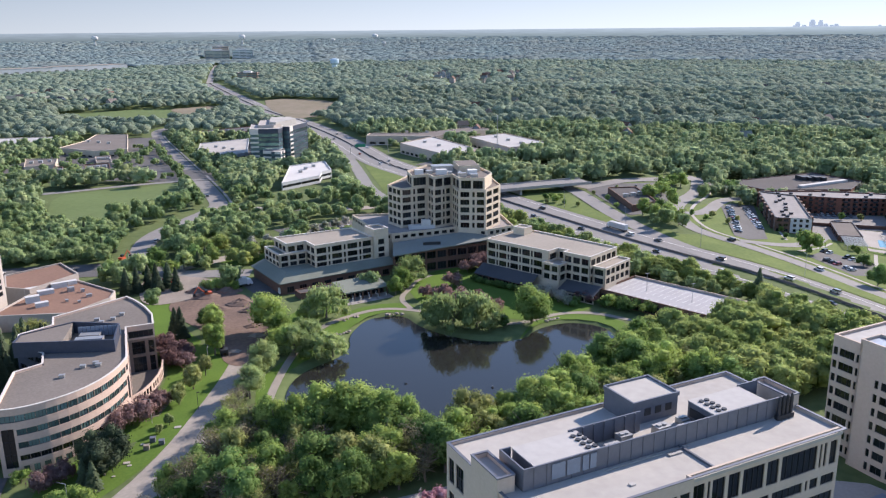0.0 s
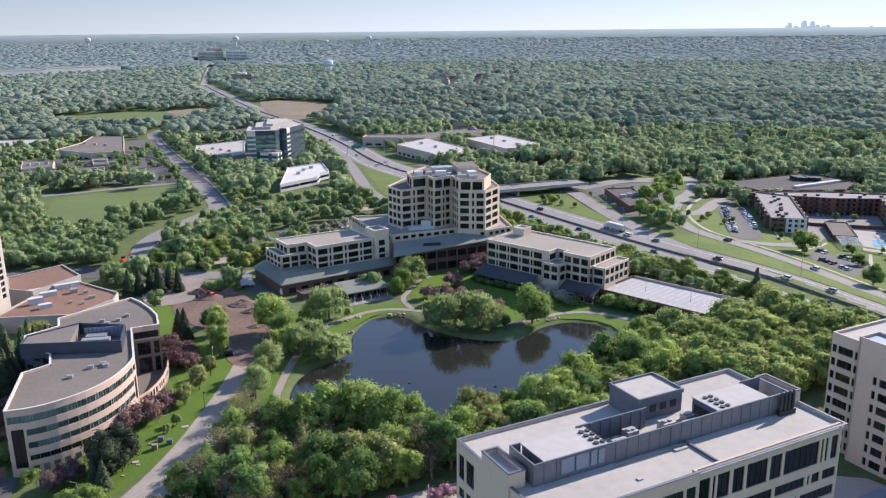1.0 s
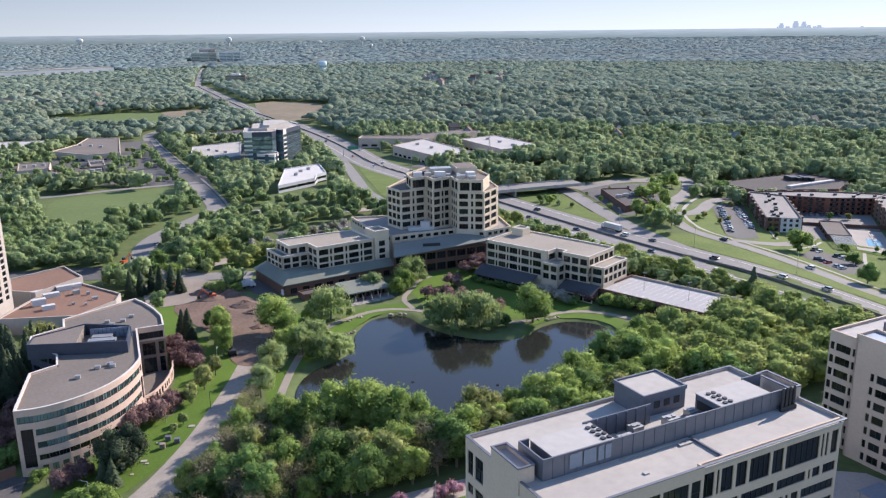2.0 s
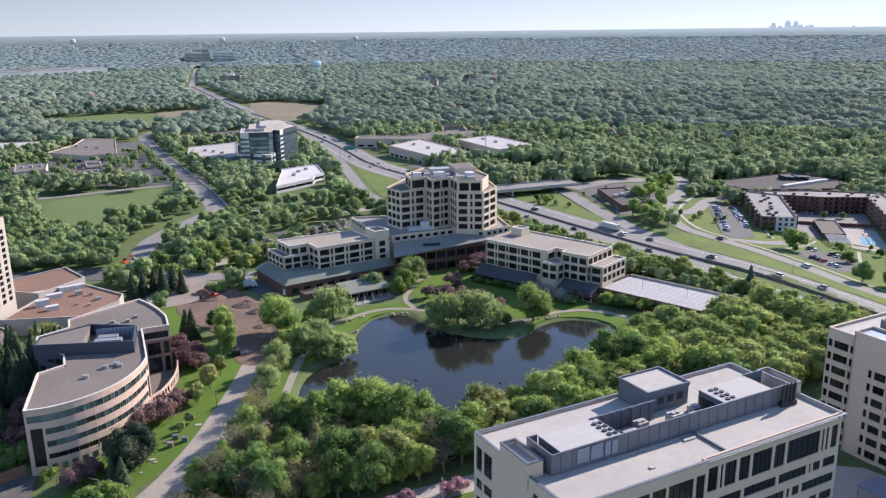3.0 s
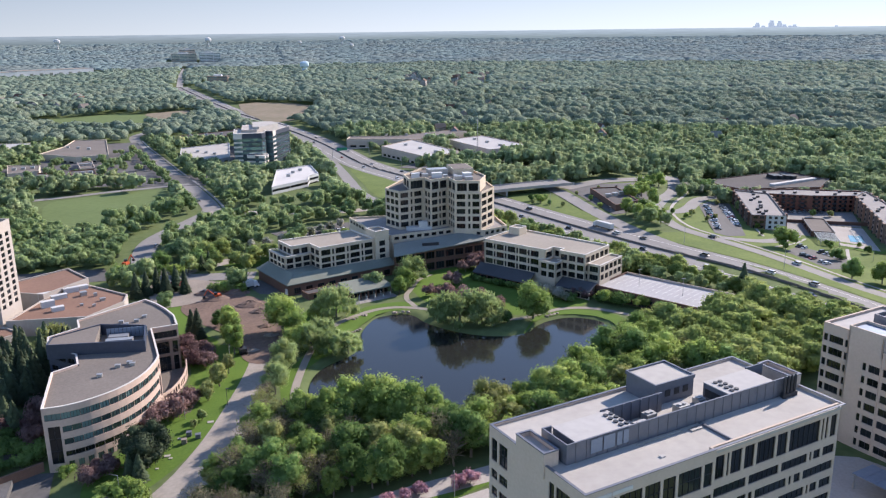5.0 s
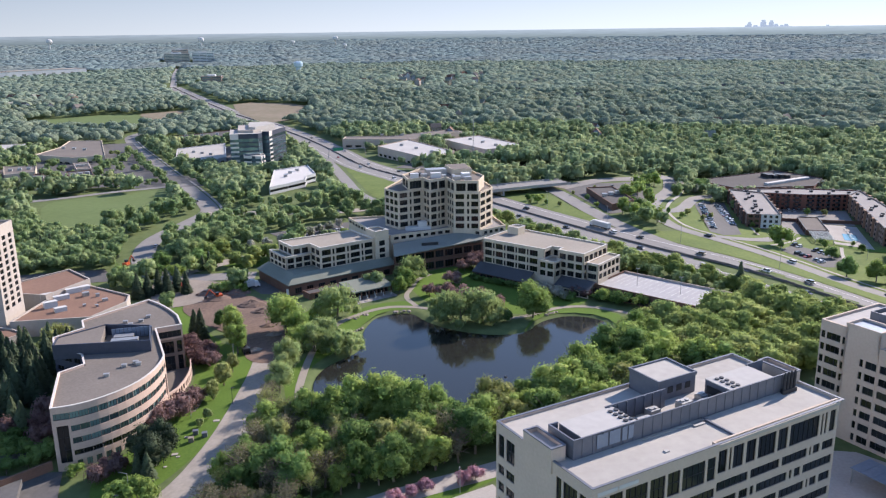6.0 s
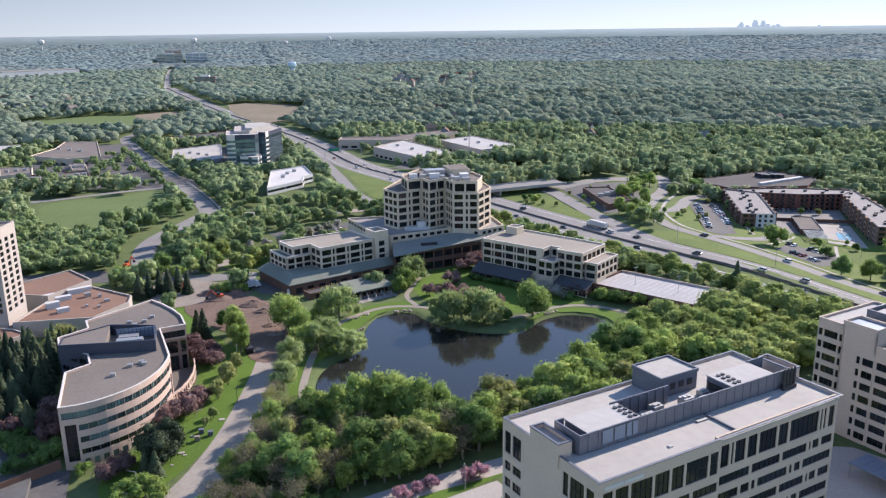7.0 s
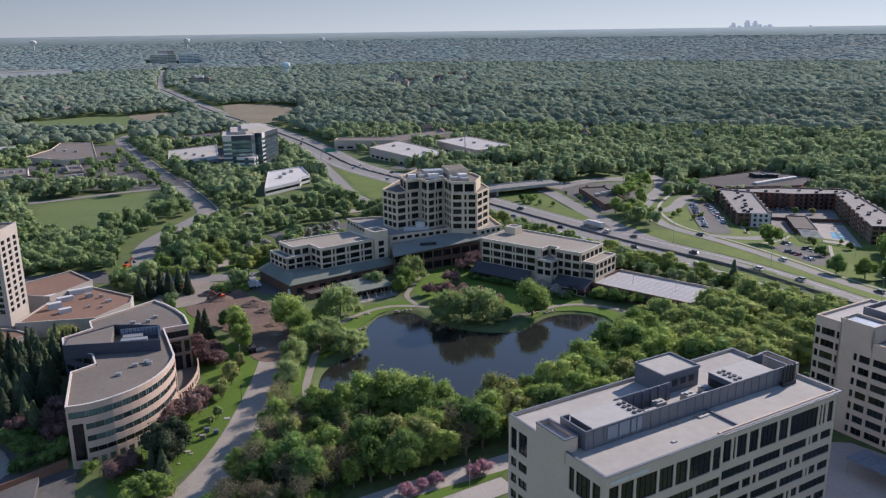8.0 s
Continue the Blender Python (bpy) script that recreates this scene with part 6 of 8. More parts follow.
def distant_office(x, y, w, d, h, floors, wall_m, label, rz=0):
    """A far office block: walls with ribbon windows on every floor, white coping and a roof plant room."""
    z = gz(x, y)
    o = thing("distant_office", label, "office building")
    f = Plan(x, y, math.cos(radians(rz)), math.sin(radians(rz)))
    poly = f.pts((-w / 2, -d / 2), (w / 2, -d / 2), (w / 2, d / 2), (-w / 2, d / 2))
    fh = h / floors
    rows = [(z + fh * k + fh * 0.35, z + fh * k + fh * 0.82) for k in range(floors)]
    for i in range(4):
        p, q = poly[i], poly[(i + 1) % 4]
        L = dist(p, q)
        facade(o, p, q, z - 2, z + h + 1, rows, even(L, max(1, round(L / 26)), 1.8), wall_m, BLUEGLASS, t=0.6, rec=0.3, trim=0, mull=(6, 1), plain=True)
    flat_roof(o, poly, z + h, 1.0, WHITEROOF, COPING, t=0.8)
    shape(o, "plant_room", PALECLAD, (-w * 0.22, w * 0.18, -d * 0.2, d * 0.25, z + h, z + h + 4.5), m=f.m())
    block(poly=inset(poly, -10))


# Walls of the first two offices are paled to stand in for haze.
distant_office(-268, 2950, 82, 40, 29, 6, CREAM, "distant pale brown office block with banded windows and a white roof", 4)
distant_office(-184, 2960, 70, 40, 30, 6, PALECLAD, "distant pale grey office block with banded windows", 4)
distant_office(-268, 3090, 55, 30, 36, 7, PINKSTONE, "distant pink-brown slab behind the offices", 4)
distant_office(-115, 1990, 46, 26, 15.5, 4, BROWNBRICK, "distant brown brick office with banded windows", -8)


def skyline():
    c, side = Vector((2552, 3842)), Vector((0.82, -0.573))
    spec = [(-92, 16, 112), (-79, 17, 128), (-64, 14, 104), (-49, 20, 113), (-30, 18, 106), (-12, 20, 138), (6, 16, 112), (26, 17, 135), (49, 18, 118), (62, 14, 105), (76, 17, 112), (97, 18, 117), (115, 16, 106), (-110, 18, 102), (140, 20, 101), (289, 14, 110), (175, 30, 99), (235, 36, 99), (-135, 30, 99)]
    for off, w, h in spec:
        p = c + side * off
        z = gz(p.x, p.y)
        o = thing("skyscraper", "distant grey-blue skyscraper in the skyline, glowing faintly for haze", "skyscraper", p.x, p.y, z - 2, math.degrees(math.atan2(side.y, side.x)) + 42, group="skyline")
        bm = bmesh.new()
        hh = h - z
        box(bm, -w / 2, w / 2, -w / 2, w / 2, 0, hh * 0.86 + 2)
        part("shaft", bm, HAZEBLUE, o)
        bm = bmesh.new()
        box(bm, -w * 0.34, w * 0.34, -w * 0.34, w * 0.34, hh * 0.86 + 2, hh + 2)
        part("crown", bm, HAZEBLUE, o)


skyline()


def house(x, y, w, d, h, rz, wall_m, roof_m, garden=22):
    """A small gabled house among the trees; garden: length cleared of trees towards the camera."""
    z = gz(x, y)
    o = thing("house", "small gabled house among the trees", "house", x, y, z, rz, group="houses")
    bm = bmesh.new()
    prism(bm, [(-w / 2, -d / 2), (w / 2, -d / 2), (w / 2, d / 2), (-w / 2, d / 2)], -1, h)
    for s in (-1, 1):
        vs = [bm.verts.new(p) for p in ((s * w / 2, -d / 2, h + 0.01), (s * w / 2, d / 2, h + 0.01), (s * w / 2, 0, h + d * 0.42))]
        bm.faces.new(vs)
    part("wall", bm, wall_m, o)
    bm = bmesh.new()
    e = 0.5
    for s in (-1, 1):
        a = [(-w / 2 - e, s * (d / 2 + e), h - 0.35), (w / 2 + e, s * (d / 2 + e), h - 0.35), (w / 2 + e, 0, h + d * 0.45), (-w / 2 - e, 0, h + d * 0.45)]
        vs = [bm.verts.new(p) for p in a]
        ws = [bm.verts.new((p[0], p[1], p[2] + 0.3)) for p in a]
        bm.faces.new(vs)
        bm.faces.new(ws[::-1])
        for k in range(4):
            bm.faces.new((vs[k], ws[k], ws[(k + 1) % 4], vs[(k + 1) % 4]))
    part("roof", bm, roof_m, o)
    for k in range(3):
        window(o, pose(-w / 2 + w * (k + 0.5) / 3, -d / 2 - 0.08, h * 0.55), 1.4, 1.6, 2, 1, GLASS, WHITEPANEL, plain=True)
    # Treeless strip towards the camera lets the house show.
    block(line=[(x, y), (x - 0.2 * garden, y - 0.98 * garden)], width=w * 1.1, grow=3)


_rh = random.Random(9)
_wm = [WHITEPANEL, CREAM, LOUVRE, TAN, WHITEPANEL, PRECAST]
_rm = [DARKROOF, SLATE, GRAVELROOF, BRICK]
for _k in range(64):
    _r, _a = _rh.uniform(900, 1900), radians(_rh.uniform(4, 38))
    if _k > 44:
        _r, _a = _rh.uniform(1390, 1720), radians(_rh.uniform(-18, -10.5))
    elif _k < 16:
        _r, _a = _rh.uniform(1750, 2050), radians(_rh.uniform(9.5, 15.5))
    house(-10 + _r * math.sin(_a), _r * math.cos(_a), _rh.uniform(12, 17), _rh.uniform(9, 12), _rh.uniform(8, 11) if _k < 16 else _rh.uniform(5.5, 9), _rh.uniform(0, 180), _rh.choice(_wm), _rh.choice(_rm), 150 if _k < 16 else 40)

# ---- trees ----
def ball(n=4):
    """A round shape of six patches with n x n faces each."""
    vs, fs = [], []
    for ax in range(3):
        for sg in (-1, 1):
            base = len(vs)
            for i in range(n + 1):
                for j in range(n + 1):
                    p = [0, 0, 0]
                    p[ax], p[(ax + 1) % 3], p[(ax + 2) % 3] = sg, math.tan((2 * i / n - 1) * math.pi / 4) * sg, math.tan((2 * j / n - 1) * math.pi / 4)
                    v = Vector(p).normalized()
                    vs.append(tuple(v))
            for i in range(n):
                for j in range(n):
                    a = base + i * (n + 1) + j
                    fs.append((a, a + n + 1, a + n + 2, a + 1))
    vs, fs = np.array(vs), np.array(fs)
    _, first, back = np.unique(np.round(vs, 5), axis=0, return_index=True, return_inverse=True)
    return vs[first], back.reshape(-1)[fs]


BALL3 = ball(3)
BALL2 = (np.array([(i, j, k) for i in (-1, 1) for j in (-1, 1) for k in (-1, 1)]) / 1.5, np.array([(0, 1, 3, 2), (4, 6, 7, 5), (0, 4, 5, 1), (2, 3, 7, 6), (0, 2, 6, 4), (1, 5, 7, 3)]))


def cards(rng, centres, radii, count, size, flat=0.35, droop=0.0, loose=0.45, spread=(0.62, 1.22)):
    """Small four-cornered leaf clumps scattered over and just inside round lumps."""
    centres, radii = np.asarray(centres, float), np.asarray(radii, float)
    w = radii ** 2 / (radii ** 2).sum()
    k = rng.choice(len(radii), count, p=w)
    d = rng.normal(size=(count, 3))
    d[:, 2] += 0.25
    d /= np.linalg.norm(d, axis=1)[:, None]
    c = centres[k] + d * (radii[k] * rng.uniform(*spread, count))[:, None] * np.array([1, 1, 0.92])
    nrm = d + rng.normal(size=(count, 3)) * loose
    nrm /= np.linalg.norm(nrm, axis=1)[:, None]
    t = np.cross(nrm, rng.normal(size=(count, 3)))
    t /= np.linalg.norm(t, axis=1)[:, None] + 1e-9
    b = np.cross(nrm, t)
    s = (size * rng.uniform(0.6, 1.35, count))[:, None]
    if droop:
        b = b * 0.3 + np.array([0, 0, -1]) * droop
    u1, u2 = rng.uniform(0.6, 1.2, (count, 1)), rng.uniform(0.6, 1.2, (count, 1))
    bend = nrm * s * flat
    v = np.stack([c - t * s * u1 - bend * 0.4, c - b * s * u2 + bend * 0.3, c + t * s - bend * 0.4, c + b * s + bend * 0.3], 1)
    return v.reshape(-1, 3), np.arange(count * 4).reshape(-1, 4)


def merge(*pieces):
    vs, fs, n = [], [], 0
    for v, f in pieces:
        vs.append(v)
        fs.append(f + n)
        n += len(v)
    return np.concatenate(vs), np.concatenate(fs)


def lumps(rng, n, rx, rz, zc, r):
    """Centres and radii of the rounded masses that make a crown."""
    c, q = [(0, 0, zc)], [min(rx, rz) * 0.62]
    for k in range(n):
        a, e = rng.uniform(0, 2 * math.pi), rng.uniform(-0.75, 1.0)
        f = rng.uniform(0.5, 0.78)
        h = math.sqrt(max(0, 1 - e * e))
        c.append((rx * f * h * math.cos(a), rx * f * h * math.sin(a), zc + rz * f * e))
        q.append(r * rng.uniform(0.7, 1.25))
    return c, q


def crown_mesh(rng, kind):
    """Crowns for a tree of height 1, wide about 0.8."""
    if kind == "lesser":
        c, r = lumps(rng, 14, 0.44, 0.44, 0.50, 0.2)
        n, s = 900, 0.032
    elif kind == "round":
        c, r = lumps(rng, 24, 0.44, 0.44, 0.50, 0.17)
        n, s = 4200, 0.0172
    elif kind == "tall":
        c, r = lumps(rng, 24, 0.30, 0.47, 0.50, 0.13)
        n, s = 3000, 0.0168
    elif kind == "willow":
        c, r = lumps(rng, 14, 0.5, 0.30, 0.58, 0.19)
        c += [(0.48 * math.cos(a), 0.48 * math.sin(a), 0.32 + 0.08 * math.sin(3 * a)) for a in np.linspace(0, 6, 9)]
        r += [0.16] * 9
        v, f = cards(rng, c, r, 3000, 0.0175, droop=1.7)
        core = [(BALL2[0] * q * 0.66 + np.array(p), BALL2[1]) for p, q in zip(c, r)]
        return merge((v, f), *core)
    elif kind == "thin":
        c, r = lumps(rng, 13, 0.36, 0.42, 0.55, 0.15)
        v, f = cards(rng, c, r, 1500, 0.0145)
        return v, f
    elif kind == "shrub":
        c, r = lumps(rng, 9, 0.62, 0.34, 0.5, 0.26)
        n, s = 900, 0.044
    elif kind == "spruce":
        pieces = []
        for k in range(15):
            z = 0.06 + 0.9 * k / 15
            rr = 0.27 * (1 - z) ** 0.85 + 0.015
            m = int(10 + 34 * (1 - z))
            a = rng.uniform(0, 2 * math.pi, m)
            d = np.stack([np.cos(a), np.sin(a), np.zeros(m)], 1)
            t = np.stack([-np.sin(a), np.cos(a), np.zeros(m)], 1)
            inn, out = rng.uniform(0.1, 0.5, (m, 1)) * rr, rr * rng.uniform(0.75, 1.15, (m, 1))
            w = rr * rng.uniform(0.16, 0.3, (m, 1)) + 0.008
            up = np.array([0, 0, 1.0])
            zz = z + rng.uniform(-0.02, 0.03, (m, 1))
            v = np.stack([d * inn + up * (zz + 0.055), d * (inn + out) / 2 - t * w + up * (zz + 0.01), d * out + up * (zz - 0.03), d * (inn + out) / 2 + t * w + up * (zz + 0.01)], 1)
            pieces.append((v.reshape(-1, 3), np.arange(m * 4).reshape(-1, 4)))
        v, f = BALL3
        cone = v.copy()
        cone[:, 2] = v[:, 2] * 0.46 + 0.5
        cone[:, :2] *= (0.2 * (1 - np.clip(cone[:, 2], 0, 1)) + 0.01)[:, None] / np.maximum(0.05, np.linalg.norm(v[:, :2], axis=1))[:, None] * np.minimum(1, np.linalg.norm(v[:, :2], axis=1) * 2)[:, None]
        return merge((cone, f), *pieces)
    v, f = cards(rng, c, r, n, s)
    core = [(BALL2[0] * q * 0.7 + np.array(p), BALL2[1]) for p, q in zip(c, r)]
    return merge((v, f), *core)


def trunk_mesh(rng, kind):
    bm = bmesh.new()
    top = {"spruce": 0.9, "shrub": 0.4}.get(kind, 0.55)
    lean = Vector((rng.uniform(-0.03, 0.03), rng.uniform(-0.03, 0.03), 0))
    tube(bm, (0, 0, -0.03), lean + Vector((0, 0, top * 0.6)), 0.028, 0.02, 7)
    tube(bm, lean + Vector((0, 0, top * 0.6)), lean * 1.5 + Vector((0, 0, top)), 0.02, 0.008, 7)
    if kind != "spruce":
        for k in range(26 if kind == "thin" else 6):
            a, z = rng.uniform(0, 6.28), rng.uniform(0.22, 0.6)
            ln = rng.uniform(0.22, 0.38)
            tube(bm, lean + Vector((0, 0, z)), (math.cos(a) * ln, math.sin(a) * ln, z + rng.uniform(0.12, 0.34)), 0.011, 0.003, 5)
    me = bpy.data.meshes.new("trunk")
    bm.to_mesh(me)
    bm.free()
    me.materials.append(BARK)
    return me


_rng = np.random.default_rng(11)
SHAPES = {k: [(crown_mesh(_rng, k), trunk_mesh(_rng, k)) for _ in range(n)] for k, n in (("round", 5), ("lesser", 4), ("tall", 3), ("willow", 3), ("thin", 3), ("shrub", 3), ("spruce", 3))}
_crowns = {}


def tree(kind, leaf, x, y, h, label, category="tree", group="", z=None):
    """One tree: a trunk with limbs and a leafy crown, of one of a few grown shapes, turned and stretched."""
    if kind == "round" and y > 335:
        kind = "lesser"
    i = random.randrange(len(SHAPES[kind]))
    key = (kind, i, leaf.name)
    if key not in _crowns:
        _crowns[key] = net("crown", *SHAPES[kind][i][0], leaf, True)
    name = {"shrub": "shrub", "spruce": "spruce", "willow": "willow"}.get(kind, "tree")
    zz = gz(x, y) - 0.05 if z is None else z
    o = tagged(new(name), label, category, group)
    s = h * random.uniform(0.88, 1.15)
    o.matrix_basis = Matrix.LocRotScale((x, y, zz), Euler((0, 0, random.uniform(0, 6.28))), (s, s * random.uniform(0.88, 1.12), h))
    part("trunk", SHAPES[kind][i][1], BARK, o)
    part("crown", _crowns[key], leaf, o)
    block(poly=None, line=[(x, y), (x + 0.1, y)], width=1.0, grow=h * 0.3)
    return o


LABELS = {"round": "leafy green broadleaf tree with a rounded crown", "tall": "slender upright green tree", "willow": "broad drooping green willow", "thin": "half-bare tree with grey-brown twigs", "shrub": "low rounded shrub", "spruce": "dark green conical spruce"}


def grove(poly, gap, mix, group, hmin, hmax, seed, clear=1.0, joined=""):
    """Trees scattered through a plan area, keeping a gap from each other and off the paths."""
    rnd = random.Random(seed)
    xs, ys = [p[0] for p in poly], [p[1] for p in poly]
    got = []
    for _ in range(4000):
        x, y = rnd.uniform(min(xs), max(xs)), rnd.uniform(min(ys), max(ys))
        if not inside(poly, np.array([x]), np.array([y]))[0]:
            continue
        if any((x - a) ** 2 + (y - b) ** 2 < gap * gap for a, b in got):
            continue
        if blocked(np.array([x]), np.array([y]), clear)[0]:
            continue
        got.append((x, y))
    if joined:
        stand(joined, group, [(x, y, rnd.uniform(hmin, hmax)) for x, y in got], seed, DENSE, BANKLEAF)
        return got
    for x, y in got:
        kind, leaf, label = rnd.choice(mix)
        tree(kind, leaf, x, y, rnd.uniform(hmin, hmax) * {"shrub": 0.35, "thin": 0.85}.get(kind, 1.0), label or LABELS[kind], "shrub" if kind == "shrub" else "tree", group)
    return got


def blocked(x, y, extra=0.0):
    r = np.zeros(x.shape, bool)
    for poly, line, w in BLOCKED:
        if poly is not None:
            px, py = [p[0] for p in poly], [p[1] for p in poly]
            k = (x > min(px) - 6) & (x < max(px) + 6) & (y > min(py) - 6) & (y < max(py) + 6) & ~r
            if k.any():
                r[k] |= inside(poly, x[k], y[k]) | (off_line(poly, x[k], y[k], True) < extra)
        else:
            px, py = [p[0] for p in line], [p[1] for p in line]
            k = (x > min(px) - w - 9) & (x < max(px) + w + 9) & (y > min(py) - w - 9) & (y < max(py) + w + 9) & ~r
            if k.any():
                r[k] |= off_line(line, x[k], y[k]) < w + extra
    return r


def dome(rng, n, bumps, rough, low=-0.25, wide=0.47):
    """A rounded, uneven crown for a tree of height 1, open below: a ball swollen into lumps."""
    v, f = ball(n)
    keep = v[f].mean(1)[:, 2] > low
    f = f[keep]
    c = rng.normal(size=(bumps, 3))
    c[:, 2] = np.abs(c[:, 2]) * 0.9 - 0.15
    c /= np.linalg.norm(c, axis=1)[:, None]
    near = np.clip(1.25 - np.linalg.norm(v[:, None] - c[None], axis=2) * 1.55, 0, 1) ** 0.7
    r = 0.74 + 0.30 * near.max(1)
    o = rng.uniform(-50, 50, 3)
    r += rough * np.array([noise.noise(Vector(p * 4.5 + o)) for p in v])
    p = v * r[:, None] * np.array([wide, wide, 0.46]) + np.array([0, 0, 0.52])
    used, back = np.unique(f, return_inverse=True)
    return p[used], back.reshape(f.shape), v[used]


def far_crown(rng, n, bumps, rough, count=0, size=0.04, loose=0.3):
    """A lumpy crown with leaf clumps standing out of its surface."""
    v, f, d = dome(rng, n, bumps, rough)
    if not count:
        return v, f
    k = rng.integers(0, len(f), count)
    u = rng.dirichlet((1, 1, 1, 1), count)[:, :, None]
    c, nrm = (v[f[k]] * u).sum(1), (d[f[k]] * u).sum(1)
    nrm = nrm + rng.normal(size=(count, 3)) * loose
    nrm /= np.linalg.norm(nrm, axis=1)[:, None]
    t = np.cross(nrm, rng.normal(size=(count, 3)))
    t /= np.linalg.norm(t, axis=1)[:, None] + 1e-9
    b = np.cross(nrm, t)
    sz = (size * rng.uniform(0.5, 1.3, count))[:, None]
    c = c + nrm * sz * rng.uniform(0.0, 0.9, (count, 1))
    w = np.stack([c - t * sz - nrm * sz * 0.3, c - b * sz * 0.8, c + t * sz - nrm * sz * 0.3, c + b * sz * 0.8 + nrm * sz * 0.2], 1)
    return merge((v, f), (w.reshape(-1, 3), np.arange(count * 4).reshape(-1, 4)))


def leafy_crown(rng, n, r, count, size, loose):
    """A crown of rounded masses, each hidden under a coat of leaf clumps."""
    c, q = lumps(rng, n, 0.40, 0.42, 0.52, r)
    v, f = cards(rng, c, q, count, size, loose=loose, spread=(0.78, 1.16))
    return merge((v, f), *[(BALL2[0] * b * 0.78 + np.array(a), BALL2[1]) for a, b in zip(c, q)])


_r2 = np.random.default_rng(5)
DENSE = [leafy_crown(_r2, 18, 0.17, 1350, 0.0235, 0.42) for _ in range(5)]
NEARER = [leafy_crown(_r2, 12, 0.195, 500, 0.032, 0.42) for _ in range(7)]
MID = [leafy_crown(_r2, 7, 0.24, 112, 0.052, 0.3) for _ in range(7)]
FAR = [far_crown(_r2, 3, 7, 0.26, 20, 0.095, 0.5) for _ in range(6)]
FARTHER = [far_crown(_r2, 2, 5, 0.24, 5, 0.13, 0.4) for _ in range(6)]
FAREST = [far_crown(_r2, 2, 4, 0.14) for _ in range(4)]


def join_trees(name, label, x, y, z, w, h, tmpl, mat_, rng):
    """Many crowns of a few shapes as one mesh."""
    n = len(x)
    which = rng.integers(0, len(tmpl), n)
    a = rng.uniform(0, 6.28, n)
    vs, fs, base = [], [], 0
    for t, (tv, tf) in enumerate(tmpl):
        s = which == t
        m = int(s.sum())
        if not m:
            continue
        ca, sa = np.cos(a[s])[:, None], np.sin(a[s])[:, None]
        px = (tv[None, :, 0] * ca - tv[None, :, 1] * sa) * w[s][:, None] + x[s][:, None]
        py = (tv[None, :, 0] * sa + tv[None, :, 1] * ca) * w[s][:, None] + y[s][:, None]
        pz = tv[None, :, 2] * h[s][:, None] + z[s][:, None] - 0.3
        vs.append(np.stack([px, py, pz], 2).reshape(-1, 3))
        fs.append((tf[None] + (np.arange(m) * len(tv))[:, None, None] + base).reshape(-1, 4))
        base += m * len(tv)
    tagged(new(name, net(name, np.concatenate(vs), np.concatenate(fs), mat_, True)), label, "woods", kind="stuff")


def stand(name, label, spots, seed, tmpl=None, mat_=None):
    """A joined stand of planted trees from (x, y, height) spots."""
    rng = np.random.default_rng(seed)
    x, y, h = (np.array(v, float) for v in zip(*spots))
    for a, b in zip(x, y):
        block(line=[(a, b), (a + 0.1, b)], width=1.0, grow=3.0)
    join_trees(name, label, x, y, ground_z(x, y), h * rng.uniform(1.0, 1.25, len(h)), h, tmpl or NEARER, mat_ or FRINGE, rng)


def scatter(poly, gap, hmin, hmax, seed):
    rnd = random.Random(seed)
    got = []
    xs, ys = [p[0] for p in poly], [p[1] for p in poly]
    for _ in range(3000):
        x, y = rnd.uniform(min(xs), max(xs)), rnd.uniform(min(ys), max(ys))
        if inside(poly, np.array([x]), np.array([y]))[0] and all((x - a) ** 2 + (y - b) ** 2 > gap * gap for a, b, _h in got) and not blocked(np.array([x]), np.array([y]), 1.0)[0]:
            got.append((x, y, rnd.uniform(hmin, hmax)))
    return got


block(poly=POND)
G, D, OL, TH = ("round", LEAF, ""), ("round", LEAFDARK, "deep green leafy tree"), ("round", LEAFOLIVE, "olive green tree coming into leaf"), ("thin", TWIGS, "")
SH, SHD = ("shrub", LEAF, "leafy green undergrowth shrub"), ("shrub", LEAFDARK, "deep green undergrowth shrub")
TALL, THG = ("tall", LEAF, ""), ("thin", LEAFOLIVE, "sparse olive tree with bare twigs")
TALLD, TALLO = ("tall", LEAFDARK, "slender deep green tree"), ("tall", LEAFOLIVE, "slender olive green tree coming into leaf")
# woods between the offices and the pond
grove([(-46, 184), (-20, 172), (4, 173), (30, 181), (24, 203), (0, 205), (-10, 208), (-26, 214)], 3.9, [G, TALLD, TALLO, TH, THG, TALL, TH, TALL, D, TALLD], "woods by the pond", 9, 15.5, 1)
for _x, _y, _h in ((-7, 204, 16), (-1, 208, 17), (5, 207, 18), (11, 206, 17), (16, 202, 17), (21, 200, 15), (-13, 206, 14)):
    tree("round", LEAF, _x, _y, _h, "tall fresh green tree on the near shore", "tree", "woods by the pond")
grove([(30, 182), (66, 170), (96, 176), (118, 196), (112, 240), (104, 252), (92, 236), (62, 212), (34, 202)], 4.9, [G, D, TALLO, TH, THG, TALL, OL, G, TALLD], "woods by the pond", 10, 16, 2)
grove([(112, 200), (150, 206), (196, 232), (196, 262), (176, 268), (140, 262), (112, 258), (106, 246)], 5.4, [], "dense leafy woods beside the parking deck", 9, 15, 3, joined="bank_woods")
grove([(134, 340), (152, 322), (166, 300), (176, 280), (190, 288), (186, 306), (166, 336), (148, 356), (138, 358)], 5.2, [], "leafy trees beside the highway and the parking deck", 8, 12, 4, joined="deck_trees")
grove([(-48, 182), (-20, 169), (2, 170), (31, 178), (30, 184), (0, 177), (-20, 176), (-44, 188)], 3.2, [SH, SHD, TH, SH], "woods by the pond", 9, 13, 31)
